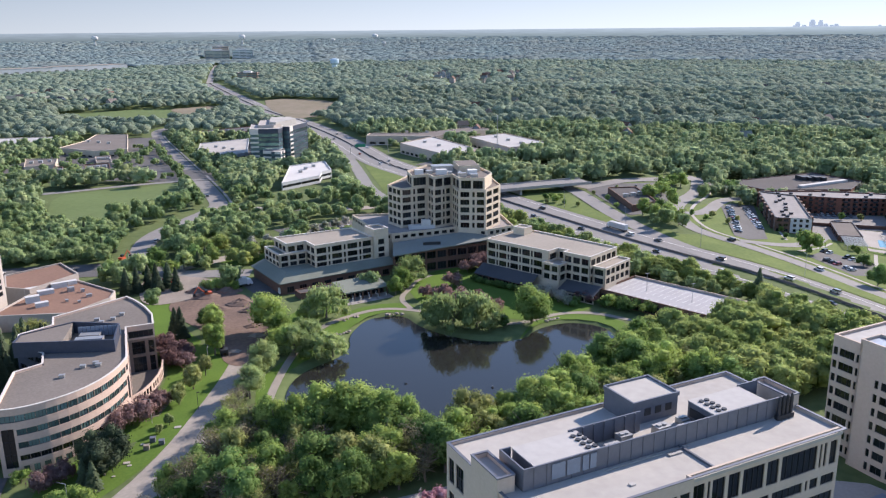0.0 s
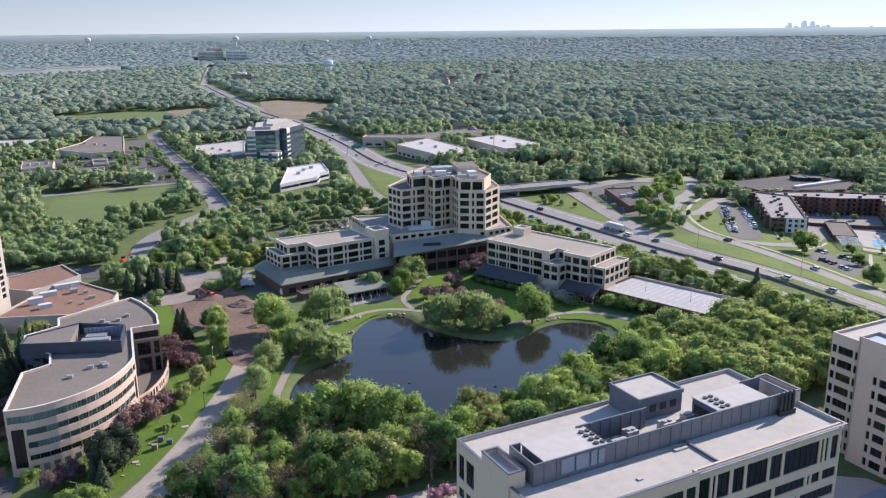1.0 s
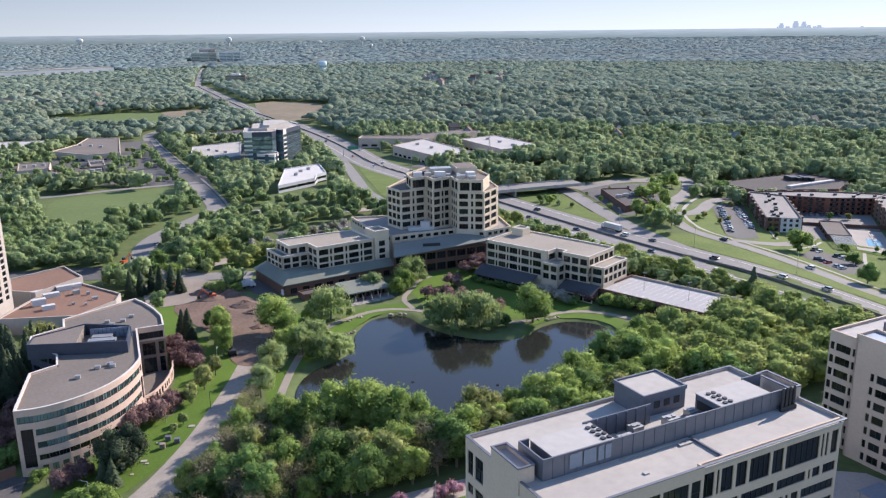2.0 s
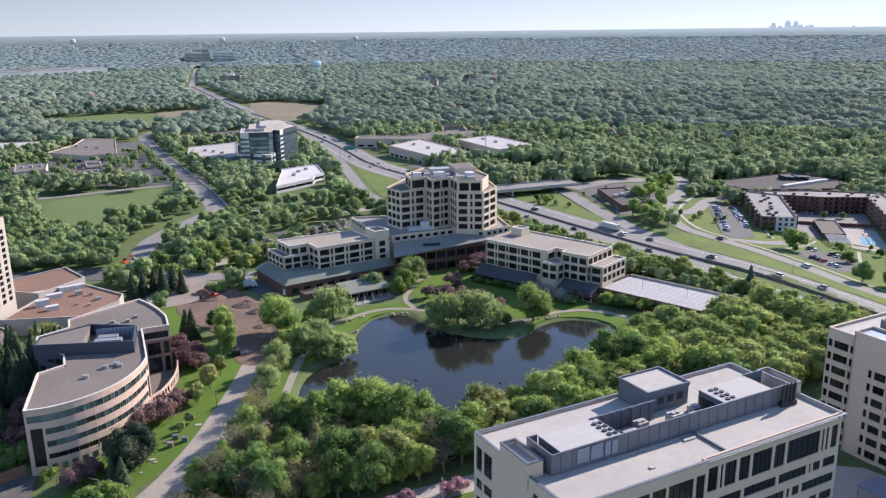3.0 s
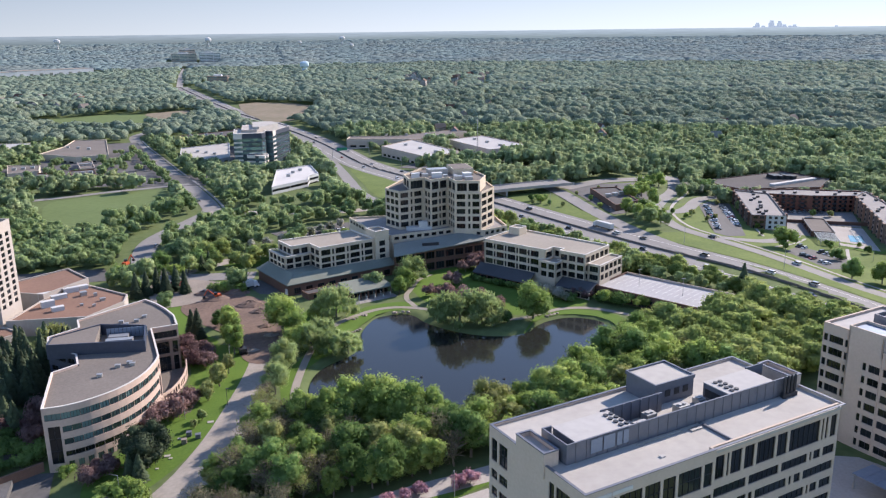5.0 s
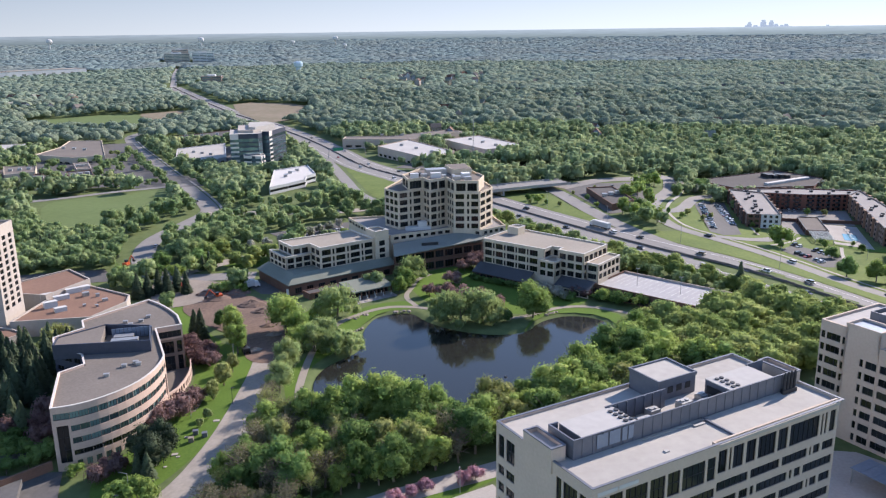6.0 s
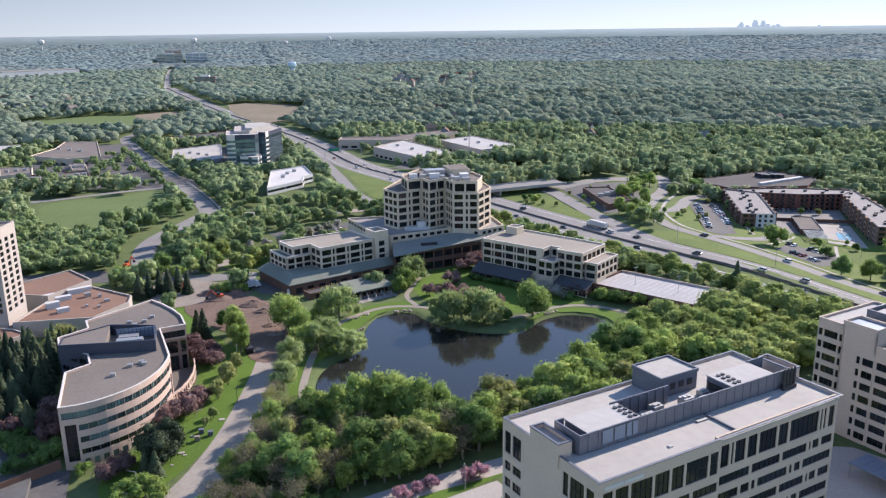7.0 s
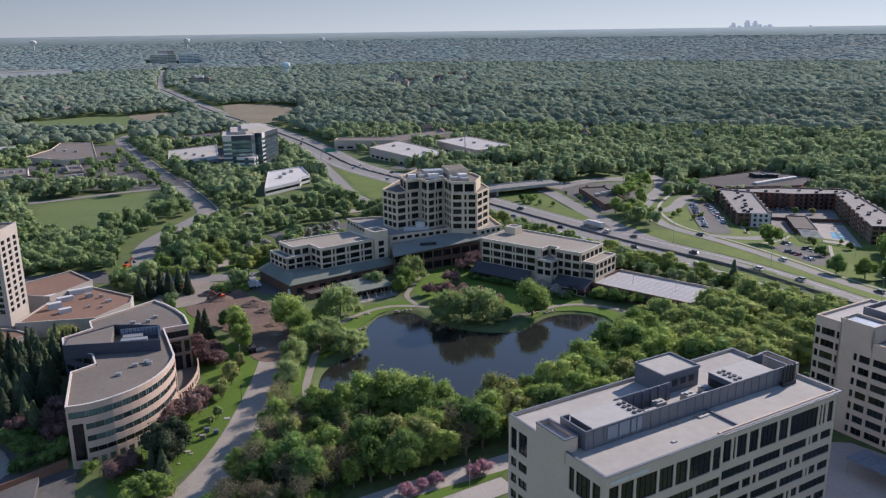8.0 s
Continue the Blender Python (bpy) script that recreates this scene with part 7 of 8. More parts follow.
grove([(-54, 178), (-44, 171), (-22, 163), (0, 166), (2, 171), (-20, 172), (-44, 188)], 2.7, [SH, SHD, SH, SHD, TH], "woods by the pond", 9, 14, 33, 0.2)
# willows and trees on the near bank of the courtyard
for _x, _y, _h, _k, _l in ((49, 282, 16, "willow", LEAFWILLOW), (58, 283, 15, "willow", LEAFWILLOW), (45, 290, 12, "willow", LEAFWILLOW), (64, 284, 10, "willow", LEAFWILLOW), (79, 283, 16, "round", LEAF), (62, 279, 7, "round", LEAFOLIVE), (68, 281, 5, "round", LEAFDARK)):
    tree(_k, _l, _x, _y, _h, "leafy green tree leaning over the pond" if _k == "round" else LABELS["willow"], "tree", "trees by the shore")
for _x, _y, _h in ((50, 313, 8), (56, 307, 8.5), (62, 303, 8), (53, 301, 8), (45, 321, 6), (58, 334, 7), (68, 299, 6)):
    tree("shrub", LEAFPURPLE, _x, _y, _h, "purple-leaved ornamental tree in the courtyard", "tree", "purple trees")
for _x, _y, _h, _k, _l in ((-8, 269, 11, "willow", LEAFWILLOW), (-1, 264, 10, "willow", LEAFWILLOW), (4.5, 265.5, 8.5, "willow", LEAFWILLOW), (-4, 277, 11, "willow", LEAFWILLOW), (-12, 274, 10, "willow", LEAF), (-18, 256, 12.5, "round", LEAFWILLOW), (-20, 250, 9, "round", LEAFWILLOW), (-21.5, 237, 11.5, "round", LEAFWILLOW), (-24, 229, 9, "thin", TWIGS), (-25, 222, 10, "thin", LEAFOLIVE), (-17.5, 291, 17, "round", LEAF), (-13, 284, 12, "round", LEAF), (3.5, 304, 14.5, "willow", LEAFWILLOW), (-4, 305, 7, "willow", LEAF), (37, 333, 11, "round", LEAF), (33, 327, 9, "round", LEAF), (41, 343, 13, "willow", LEAFWILLOW)):
    tree(_k, _l, _x, _y, _h, LABELS[_k] + " by the path", "tree", "trees by the path")
for _x, _y, _h, _k, _l in ((-35, 274, 14, "tall", LEAF), (-36.5, 285, 14.5, "tall", LEAF), (-37.5, 295, 13, "tall", LEAF), (-39, 247, 9.5, "tall", LEAFOLIVE), (-42, 237, 8, "tall", LEAFOLIVE), (-36.5, 257, 8.5, "tall", LEAFOLIVE), (-43, 224, 4, "tall", LEAFWILLOW), (-45, 219, 3.5, "tall", LEAFWILLOW), (-48.5, 293, 12.5, "spruce", NEEDLES), (-51, 297, 11, "spruce", NEEDLES), (-42, 305, 7, "round", LEAFDARK)):
    tree(_k, _l, _x, _y, _h, LABELS[_k] + " on the lawn", "tree", "lawn trees")
for _x, _y, _h in ((-49, 273, 7.5), (-47, 267, 7), (-52, 279, 8), (-45, 272, 7), (-44, 265, 6), (-58, 221, 6), (-55, 224, 7), (-52, 229, 7.5), (-49, 234, 7), (-46, 238, 5)):
    tree("shrub", LEAFPURPLE, _x, _y, _h, "purple-leaved crab tree beside the curved office", "tree", "purple trees")
for _x, _y, _h in ((-57.5, 205, 11), (-54.2, 205, 12), (-55.5, 200.5, 11), (-56.5, 194, 8.5), (-59.5, 197, 8)):
    tree("spruce" if _h < 10 else "round", NEEDLES, _x, _y, _h, "dark rounded evergreen beside the drive", "tree", "spruces")
tree("shrub", LEAFPURPLE, -66, 201, 6, "reddish-brown shrub beside the curved office", "shrub", "purple trees")
tree("shrub", LEAFPURPLE, -69, 198, 6, "reddish-brown shrub beside the curved office", "shrub", "purple trees")
tree("shrub", LEAF, -76, 203, 4, "bright green shrub at the office corner", "shrub")
for _x, _y, _h in ((-62, 186, 6), (-58, 184, 6.5), (-64, 182, 5), (-55, 182, 5)):
    tree("shrub", LEAF, _x, _y, _h, "bright green shrub beside the drive", "shrub", "drive shrubs")
for _x, _y, _h in ((4, 166.5, 3.6), (8, 168, 3.4), (12, 169.6, 3.6), (22, 170, 4.2), (25, 171, 4.4)):
    tree("shrub", BLOSSOM, _x, _y, _h, "pink blossoming crab tree beside the service road", "tree", "blossom trees")
for _k in range(11):
    tree("shrub", LEAFDARK, 69.5 + _k * 1.66 + random.uniform(-0.4, 0.4), 339 - _k * 2.1, random.uniform(2.6, 3.6), "clipped dark shrub along the arcade", "shrub", "courtyard shrubs")
for _x, _y, _h in ((90, 313, 6), (93, 309, 6.5), (96, 305, 5.5), (98, 301, 4.5), (88, 317, 4.5)):
    tree("shrub", PALEBLOOM, _x, _y, _h, "pale blossoming shrub by the wing", "shrub", "courtyard shrubs")
for _x, _y, _h in ((74, 356, 8), (78, 358, 9), (69, 353, 6)):
    tree("shrub", LEAFPURPLE, _x, _y, _h, "purple-brown tree before the atrium", "tree", "purple trees")
for _x, _y, _h, _k in ((-64, 377, 8, "round"), (-59, 384, 10, "round"), (-72, 388, 11, "round"), (-49, 382, 7, "round"), (-46, 350, 5, "shrub"), (-42, 350, 5.5, "shrub"), (-38, 349, 5, "shrub"), (-34, 347, 5, "shrub"), (-72, 374, 9, "round"), (-84, 372, 10, "round"), (-88, 378, 9, "round"), (-55, 394, 10, "round"), (-48, 400, 9, "round"), (-57, 408, 10, "round"), (-53, 388, 8, "spruce"), (-50, 392, 9, "spruce")):
    tree(_k, NEEDLES if _k == "spruce" else random.choice([LEAF, LEAFDARK, LEAFWILLOW]), _x, _y, _h, LABELS[_k] + " beside the road works", "shrub" if _k == "shrub" else "tree", "trees by the road works")
for _x, _y, _h in ((-98, 232, 11), (-94, 226, 12), (-100, 240, 13), (-96, 248, 12), (-102, 256, 12), (-97, 264, 11), (-94, 272, 12), (-90, 282, 11), (-101, 272, 12), (-84, 290, 10), (-78, 294, 10), (-106, 262, 12), (-106, 246, 13), (-112, 252, 12), (-72, 305, 9), (-70, 356, 12), (-66, 352, 13), (-62, 357, 12), (-74, 352, 12), (-78, 350, 12), (-58, 352, 11), (176, 292, 14)):
    tree("spruce", NEEDLES, _x, _y, _h, LABELS["spruce"] if _x < 100 else "lone dark spruce beside the highway", "tree", "spruces")
for _x, _y, _h in ((-104, 234, 13), (-110, 240, 12), (-114, 262, 13), (-110, 272, 12), (-104, 280, 12), (-118, 250, 12), (-120, 270, 12), (-112, 282, 11), (-96, 256, 12), (-100, 264, 13), (-92, 288, 11), (-86, 298, 10), (-124, 260, 12), (-122, 282, 12)):
    tree("spruce", NEEDLES, _x, _y, _h, LABELS["spruce"], "tree", "spruces")
grove([(-128, 232), (-110, 236), (-96, 244), (-94, 252), (-96, 262), (-88, 282), (-92, 292), (-128, 292)], 5.4, [("spruce", NEEDLES, "")], "spruces", 10, 14, 41, -4.0)
tree("willow", LEAFOLIVE, -98, 294, 11, "pale yellow-green tree before the hotel", "tree")
grove([(-60, 400), (-20, 420), (20, 440), (60, 436), (88, 410), (60, 408), (18, 404), (-20, 392), (-48, 374)], 8, [], "leafy trees behind the hotel wing", 8, 12, 6, joined="wing_trees")
grove([(92, 404), (108, 372), (130, 350), (146, 372), (128, 420), (112, 450), (96, 440)], 9, [], "leafy trees between tower and highway", 7, 11, 7, joined="highway_trees")
stand("verge_trees", "leafy trees between the avenue and the driveway", scatter([(-72, 410), (-62, 402), (-48, 440), (-36, 466), (-44, 492), (-54, 480)], 7.0, 8, 12, 8), 54)
stand("field_trees", "mixed leafy trees before the playing field", scatter([(-165, 400), (-98, 396), (-98, 440), (-102, 470), (-120, 478), (-165, 490)], 5.4, 7, 10.5, 9), 53)
# Shrubs by the deck; the LEAFDARK ones also stand in for missing shade.
for _x, _y, _h, _m in ((106, 304, 5.5, LEAFPURPLE), (109, 301, 4.5, LEAFPURPLE), (114.5, 295, 6, LEAF), (120, 289, 6.5, LEAFDARK), (111, 296, 3.5, LEAFDARK), (117, 291, 3.5, LEAFDARK), (103, 303, 3.5, LEAFDARK), (125, 283, 6, LEAF), (130, 276, 6, LEAFDARK), (101, 298, 3, LEAFDARK)):
    tree("shrub", _m, _x, _y, _h, "shaded shrub in the bed beside the parking deck", "shrub", "deck shrubs")
for _x, _y, _h in ((-139, 450, 9), (-134, 448, 10), (-127, 441, 9), (-119, 456, 10), (-108.5, 431, 9), (-104, 426, 8), (-98, 423, 9), (-62, 432, 9), (-58, 426, 10), (-64, 424, 8)):
    tree("spruce", NEEDLES, _x, _y, _h, "dark spruce among leafy trees beside the avenue", "tree", "spruces")
# street trees along both sides of the avenue
_row = []
_ave = [Vector(p) for p in AVENUE[6:13]]
for _a, _b in zip(_ave, _ave[1:]):
    _d = (_b - _a).normalized()
    _q = Vector((-_d.y, _d.x))
    for _k in range(int((_b - _a).length / 11)):
        for _s in (-1, 1):
            _p = _a + _d * (_k * 11 + random.uniform(0, 3)) + _q * _s * random.uniform(11, 13.5)
            _row.append((_p.x, _p.y, random.uniform(6.5, 9.5)))
block(poly=[(-46, 184), (-20, 172), (30, 181), (120, 190), (200, 232), (196, 262), (140, 262), (104, 252), (62, 210), (0, 205), (-26, 214)])
block(poly=[(-50, 170), (-80, 206), (-58, 222), (-52, 264), (-66, 296), (-60, 350), (-20, 340), (20, 330), (60, 366), (112, 310), (150, 262), (110, 180), (20, 140), (-40, 140)])

stand("avenue_trees", "leafy street trees lining the avenue", _row, 51)
for _x, _y, _h in ((228, 436, 4), (236, 444, 5), (240, 432, 4), (250, 440, 4), (224, 446, 5), (290, 500, 5), (278, 486, 4), (258, 402, 4), (266, 420, 4), (276, 402, 5), (248, 366, 5), (266, 348, 7), (256, 324, 5), (280, 372, 5), (284, 380, 4), (296, 362, 5), (300, 374, 4), (326, 450, 5), (336, 446, 5), (222, 500, 5), (206, 520, 5), (150, 500, 5), (154, 492, 6), (160, 500, 5), (158, 486, 4), (148, 490, 4), (156, 506, 4), (164, 478, 4), (214, 476, 5), (186, 470, 4), (188, 490, 5), (186, 510, 4)):
    tree("round" if random.random() < 0.6 else "tall", random.choice([LEAF, LEAFDARK, LEAFOLIVE]), _x, _y, _h, "young leafy tree beside paving", "tree", "street trees")
for _x, _y, _h in ((252, 372, 13), (222, 470, 12), (214, 486, 11), (228, 498, 12), (236, 512, 13), (196, 436, 10), (193, 446, 11), (200, 428, 12), (203, 420, 11), (204, 446, 10), (246, 312, 11), (256, 304, 12), (268, 300, 13), (280, 312, 13), (290, 322, 14), (298, 336, 14), (306, 346, 13), (314, 352, 12), (318, 340, 14), (302, 322, 14), (288, 306, 14), (300, 508, 9), (292, 528, 11), (300, 536, 10), (262, 540, 12), (252, 534, 11)):
    tree("round", random.choice([LEAF, LEAFDARK, LEAF]), _x, _y, _h, "leafy tree on the grass by the flats", "tree", "street trees")
for _x, _y, _h in ((284, 520, 8), (294, 514, 8), (302, 522, 8), (310, 526, 7), (276, 528, 8), (390, 520, 9)):
    tree("lesser", PALEBLOOM, _x, _y, _h, "pale blossoming tree behind the flats", "tree", "blossom trees")
for _x, _y, _h in ((-14, 428, 6), (-6, 436, 6), (2, 442, 6.5), (8, 448, 6), (-22, 422, 6), (14, 452, 6), (-2, 430, 5), (-30, 420, 6), (20, 458, 6)):
    tree("lesser", PALEBLOOM, _x, _y, _h, "pale blossoming tree behind the wing", "tree", "blossom trees")
# hedges and purple-leaved trees beside the curved office, dark-leaved to deepen its shade
for _x, _y, _h in ((-99, 226, 7), (-95, 222, 6), (-91, 228, 7), (-97, 217, 6), (-92, 214, 6), (-88, 220, 7), (-94, 207, 5), (-89, 209, 5), (-86, 214, 6), (-101, 220, 6), (-90, 236, 8), (-86, 228, 7)):
    tree("shrub", LEAFDARK if _h < 6.5 else LEAFPURPLE, _x, _y, _h, "dark shrub in the shade of the curved office", "shrub", "shade shrubs")
_sheds = ([(-242, 853), (-197, 812), (-160, 822), (-185, 958), (-228, 964), (-229, 903)], [(-166, 634), (-139, 646), (-148, 712), (-181, 706), (-173, 652)], [(-235, 720), (-202, 732), (-210, 775), (-248, 780)], [(-203, 682), (-186, 680), (-196, 732), (-212, 734)], [(-184, 753), (-163, 755), (-173, 808), (-195, 802)], [(-142, 740), (-116, 746), (-106, 680), (-128, 664)], [(-184, 962), (-158, 952), (-146, 885), (-164, 880)])
_isles = []
for _i in range(14):
    for _j in range(26):
        _x, _y = -262 + _i * 13 + random.uniform(-5, 5), 610 + _j * 13.5 + random.uniform(-5, 5)
        if _x < -92 - (_y - 655) * 0.262 and _y > 610 + (_x + 171) * 0.486 and random.random() < 0.74 and not any(inside(s, np.array([_x]), np.array([_y]))[0] for s in _sheds):
            if not (-180 < _x < -132 and _y < 664):
                _isles.append((_x, _y, random.uniform(6, 11) if _y > 665 else random.uniform(5, 7.5)))

stand("car_park_trees", "leafy trees on islands in the industrial car park", _isles, 52)


def far_woods(name, label, r0, r1, cell, tmpl, mat_, hmin, hmax, seed, wide=1.0):
    rng = np.random.default_rng(seed)
    xs = np.arange(-r1 * 0.62, r1 * 0.92, cell)
    ys = np.arange(80, r1, cell)
    x, y = np.meshgrid(xs, ys)
    x, y = x.ravel() + rng.uniform(-0.48, 0.48, x.size) * cell, y.ravel() + rng.uniform(-0.48, 0.48, y.size) * cell
    r = np.hypot(x + 10, y)
    ang = np.degrees(np.arctan2(x + 10, y))
    k = (r > r0) & (r < r1) & (ang > -24) & (ang < 45)
    x, y = x[k], y[k]
    k = ~blocked(x, y, 1.0)
    x, y = x[k], y[k]
    n = len(x)
    z = ground_z(x, y)
    # stands of tall and of low trees
    v = np.array([noise.noise(Vector((a * 0.021, b * 0.021, seed * 1.7))) for a, b in zip(x, y)])
    h = hmin + (hmax - hmin) * np.clip(0.5 + v * 0.75 + rng.uniform(-0.38, 0.38, n), 0, 1)
    h = np.where((x > 60) & (y > 540), h * 1.2, h)
    w = (h * 0.62 + 2.4) * rng.uniform(0.85, 1.3, n) * wide
    join_trees(name, label, x, y, z, w, h, tmpl, mat_, rng)
    return n


far_woods("woods_fringe", "mixed green trees filling the land round the offices", 330, 560, 9.0, NEARER, FRINGE, 6.5, 13.5, 20, 1.05)
far_woods("woods_near", "mixed green woodland of countless broadleaf trees", 560, 980, 9.6, MID, WOODS, 7.5, 16, 21, 1.22)
# Haze sits in the leaf colours; broad far crowns also flatten contrast for it.
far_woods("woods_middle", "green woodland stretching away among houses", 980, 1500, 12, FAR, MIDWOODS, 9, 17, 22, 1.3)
far_woods("woods_beyond", "woodland stretching away, haze painted into its paler leaves", 1500, 2500, 15.5, FARTHER, FARWOODS, 11, 17, 24, 1.85)
far_woods("woods_far", "woodland reaching the horizon, haze painted into its leaves", 2500, 4285, 22, FAREST, EDGEWOODS, 14.5, 17, 23, 3.0)

# ---- vehicles ----
CARPAINT = {n: shader(n + "_car_paint", c, tuple(v * 0.92 for v in c), 0.3, 0.5, 3.0, metal=m, spec=0.5) for n, c, m in (("white", (0.66, 0.66, 0.65), 0), ("silver", (0.42, 0.43, 0.44), 0.4), ("black", (0.02, 0.02, 0.022), 0), ("red", (0.30, 0.025, 0.02), 0), ("blue", (0.03, 0.08, 0.20), 0.2), ("grey", (0.14, 0.145, 0.15), 0.3))}
_cars = {}


def loft(bm, sections):
    """A skin through rings of corners, closed at both ends."""
    rings = [[bm.verts.new(p) for p in s] for s in sections]
    n = len(rings[0])
    for a, b in zip(rings, rings[1:]):
        for k in range(n):
            bm.faces.new((a[k], a[(k + 1) % n], b[(k + 1) % n], b[k]))
    bm.faces.new(rings[0][::-1])
    bm.faces.new(rings[-1])


def car_parts(kind, paint):
    key = (kind, paint)
    if key in _cars:
        return _cars[key]
    L, W, H = {"car": (4.6, 1.82, 1.45), "suv": (4.9, 1.92, 1.75), "van": (6.2, 2.1, 2.6)}[kind]
    bm = bmesh.new()
    sill, belt = 0.32, H * 0.58
    loft(bm, [[(x, -W / 2 * f, sill), (x, W / 2 * f, sill), (x, W / 2 * f, z * 0.75), (x, W / 2 * f * 0.93, z), (x, -W / 2 * f * 0.93, z), (x, -W / 2 * f, z * 0.75)] for x, f, z in ((-L / 2, 0.86, belt * 0.86), (-L / 2 + 0.25, 0.97, belt), (-L * 0.2, 1.0, belt), (L * 0.16, 1.0, belt), (L * 0.3, 0.99, belt * 0.95), (L / 2 - 0.2, 0.94, belt * 0.84), (L / 2, 0.82, belt * 0.66))])
    body = bpy.data.meshes.new("body")
    bm.to_mesh(body)
    bm.free()
    body.materials.append(CARPAINT[paint])
    bm = bmesh.new()
    x0, x1, x2, x3 = (-L * 0.42, -L * 0.3, L * 0.06, L * 0.24) if kind == "car" else (-L * 0.47, -L * 0.44, L * 0.1, L * 0.26) if kind == "suv" else (-L * 0.49, -L * 0.485, L * 0.24, L * 0.36)
    loft(bm, [[(x, -W * 0.46, belt - 0.02), (x, W * 0.46, belt - 0.02), (x, W * q, z), (x, -W * q, z)] for x, q, z in ((x0, 0.44, belt + 0.02), (x1, 0.37, H - 0.09), (x2, 0.38, H - 0.07), (x3, 0.44, belt + 0.02))])
    glass = bpy.data.meshes.new("glazing")
    bm.to_mesh(glass)
    bm.free()
    glass.materials.append(CARGLASS if kind != "van" else CARPAINT[paint])
    bm = bmesh.new()
    loft(bm, [[(x, -W * 0.39, H - 0.10), (x, W * 0.39, H - 0.10), (x, W * 0.34, H), (x, -W * 0.34, H)] for x in (x1 - 0.02, x2 + 0.02)])
    roof = bpy.data.meshes.new("roof")
    bm.to_mesh(roof)
    bm.free()
    roof.materials.append(CARPAINT[paint])
    if "wheel" not in _cars:
        bm = bmesh.new()
        tube(bm, (0, -0.11, 0), (0, 0.11, 0), 0.34, n=14)
        tube(bm, (0, -0.12, 0), (0, 0.12, 0), 0.2, n=10)
        wm = bpy.data.meshes.new("wheel")
        bm.to_mesh(wm)
        bm.free()
        wm.materials.append(RUBBER)
        _cars["wheel"] = wm
    _cars[key] = (body, glass, roof, L, W)
    return _cars[key]


def car(x, y, heading, kind="car", paint="white", group="", where="on the road", z=None):
    body, glass, roof, L, W = car_parts(kind, paint)
    word = {"car": "saloon car", "suv": "sport utility car", "van": "delivery van"}[kind]
    o = thing("van" if kind == "van" else "car", f"{paint} {word} {where}", "van" if kind == "van" else "car", x, y, (gz(x, y) + 0.26) if z is None else z, heading, group)
    part("body", body, None, o)
    part("glazing", glass, None, o)
    part("roof", roof, None, o)
    for a in (-L * 0.31, L * 0.31):
        for b in (-W / 2 + 0.08, W / 2 - 0.08):
            part("wheel", _cars["wheel"], RUBBER, o, "", pose(a, b, 0.34))


def along(line, s):
    """The place and heading s metres along a line."""
    for a, b in zip(line, line[1:]):
        a, b = Vector(a), Vector(b)
        L = (b - a).length
        if s <= L:
            p = a.lerp(b, s / L)
            return p, b - a
        s -= L
    return Vector(line[-1]), Vector(line[-1]) - Vector(line[-2])


_rc = random.Random(3)
_paints = ["white", "silver", "black", "grey", "white", "silver", "blue", "white", "grey", "black", "black", "grey", "white", "red"]
_hw = rounded(HIGHWAY, 2, False)
for _s, _off in ((30, 6.6), (62, -6.8), (75, 10.2), (96, 6.6), (108, -10.2), (128, -6.6), (150, 10.2), (163, -6.8), (190, 6.7), (205, -10.2), (222, -6.6), (246, 6.6), (285, 10.2), (300, -6.6), (380, 6.6), (410, -6.6), (450, 10.2), (490, -10.2), (540, 6.6), (560, -6.6), (620, 6.6), (660, -10.0), (740, 6.6), (780, -6.6), (860, 6.6)):
    _p, _d = along(_hw, _s)
    _d.normalize()
    _q = _p + Vector((-_d.y, _d.x)) * _off
    car(_q.x, _q.y, math.degrees(math.atan2(_d.y, _d.x)) + (180 if _off > 0 else 0), _rc.choice(["car", "car", "suv"]), _rc.choice(_paints), "highway traffic", "on the highway")
for _s in (40, 95, 150, 205):
    _p, _d = along(FRONTAGE, _s)
    car(_p.x, _p.y, math.degrees(math.atan2(_d.y, _d.x)), "suv", _rc.choice(_paints), "frontage traffic", "on the frontage road")


def row_of_cars(a, b, n, turn, where, skip=0.25, z=None, lift=0.0):
    a, b = Vector(a), Vector(b)
    h = math.degrees(math.atan2((b - a).y, (b - a).x)) + turn
    for k in range(n):
        if _rc.random() > skip:
            p = a.lerp(b, k / (n - 1))
            car(p.x, p.y, h + _rc.choice((0, 180)), _rc.choice(["car", "suv", "car"]), _rc.choice(_paints), "parked cars", where, z)


row_of_cars((264, 475), (234, 410), 16, 80, "parked beside the flats", 0.3)
row_of_cars((277, 477), (254, 421), 15, 80, "parked beside the flats", 0.2)
row_of_cars((262, 374), (271, 350), 9, 90, "parked in the car park", 0.15)
row_of_cars((250, 357), (252, 334), 8, 90, "parked in the car park", 0.3)
row_of_cars((318, 464), (346, 452), 10, 90, "parked in the courtyard", 0.3)
row_of_cars((-146, 392), (-104, 390), 9, 78, "parked behind the hotel", 0.35)
row_of_cars((-8, 440), (40, 458), 14, 95, "parked behind the tower", 0.4)
row_of_cars((160, 706), (182, 716), 7, 80, "parked by the warehouses", 0.3)
row_of_cars((224, 530), (244, 526), 6, 85, "parked by the shop", 0.4)
car(-12, 338.5, 20, "van", "white", "", "parked beside the brick range", gz(-12, 338) + 0.14)
car(2, 344, 200, "car", "white", "", "parked beside the brick range", gz(0, 340) + 0.14)
car(-80, 440, 80, "car", "silver", "", "on the avenue")
car(-66, 560, 100, "car", "grey", "", "on the avenue")


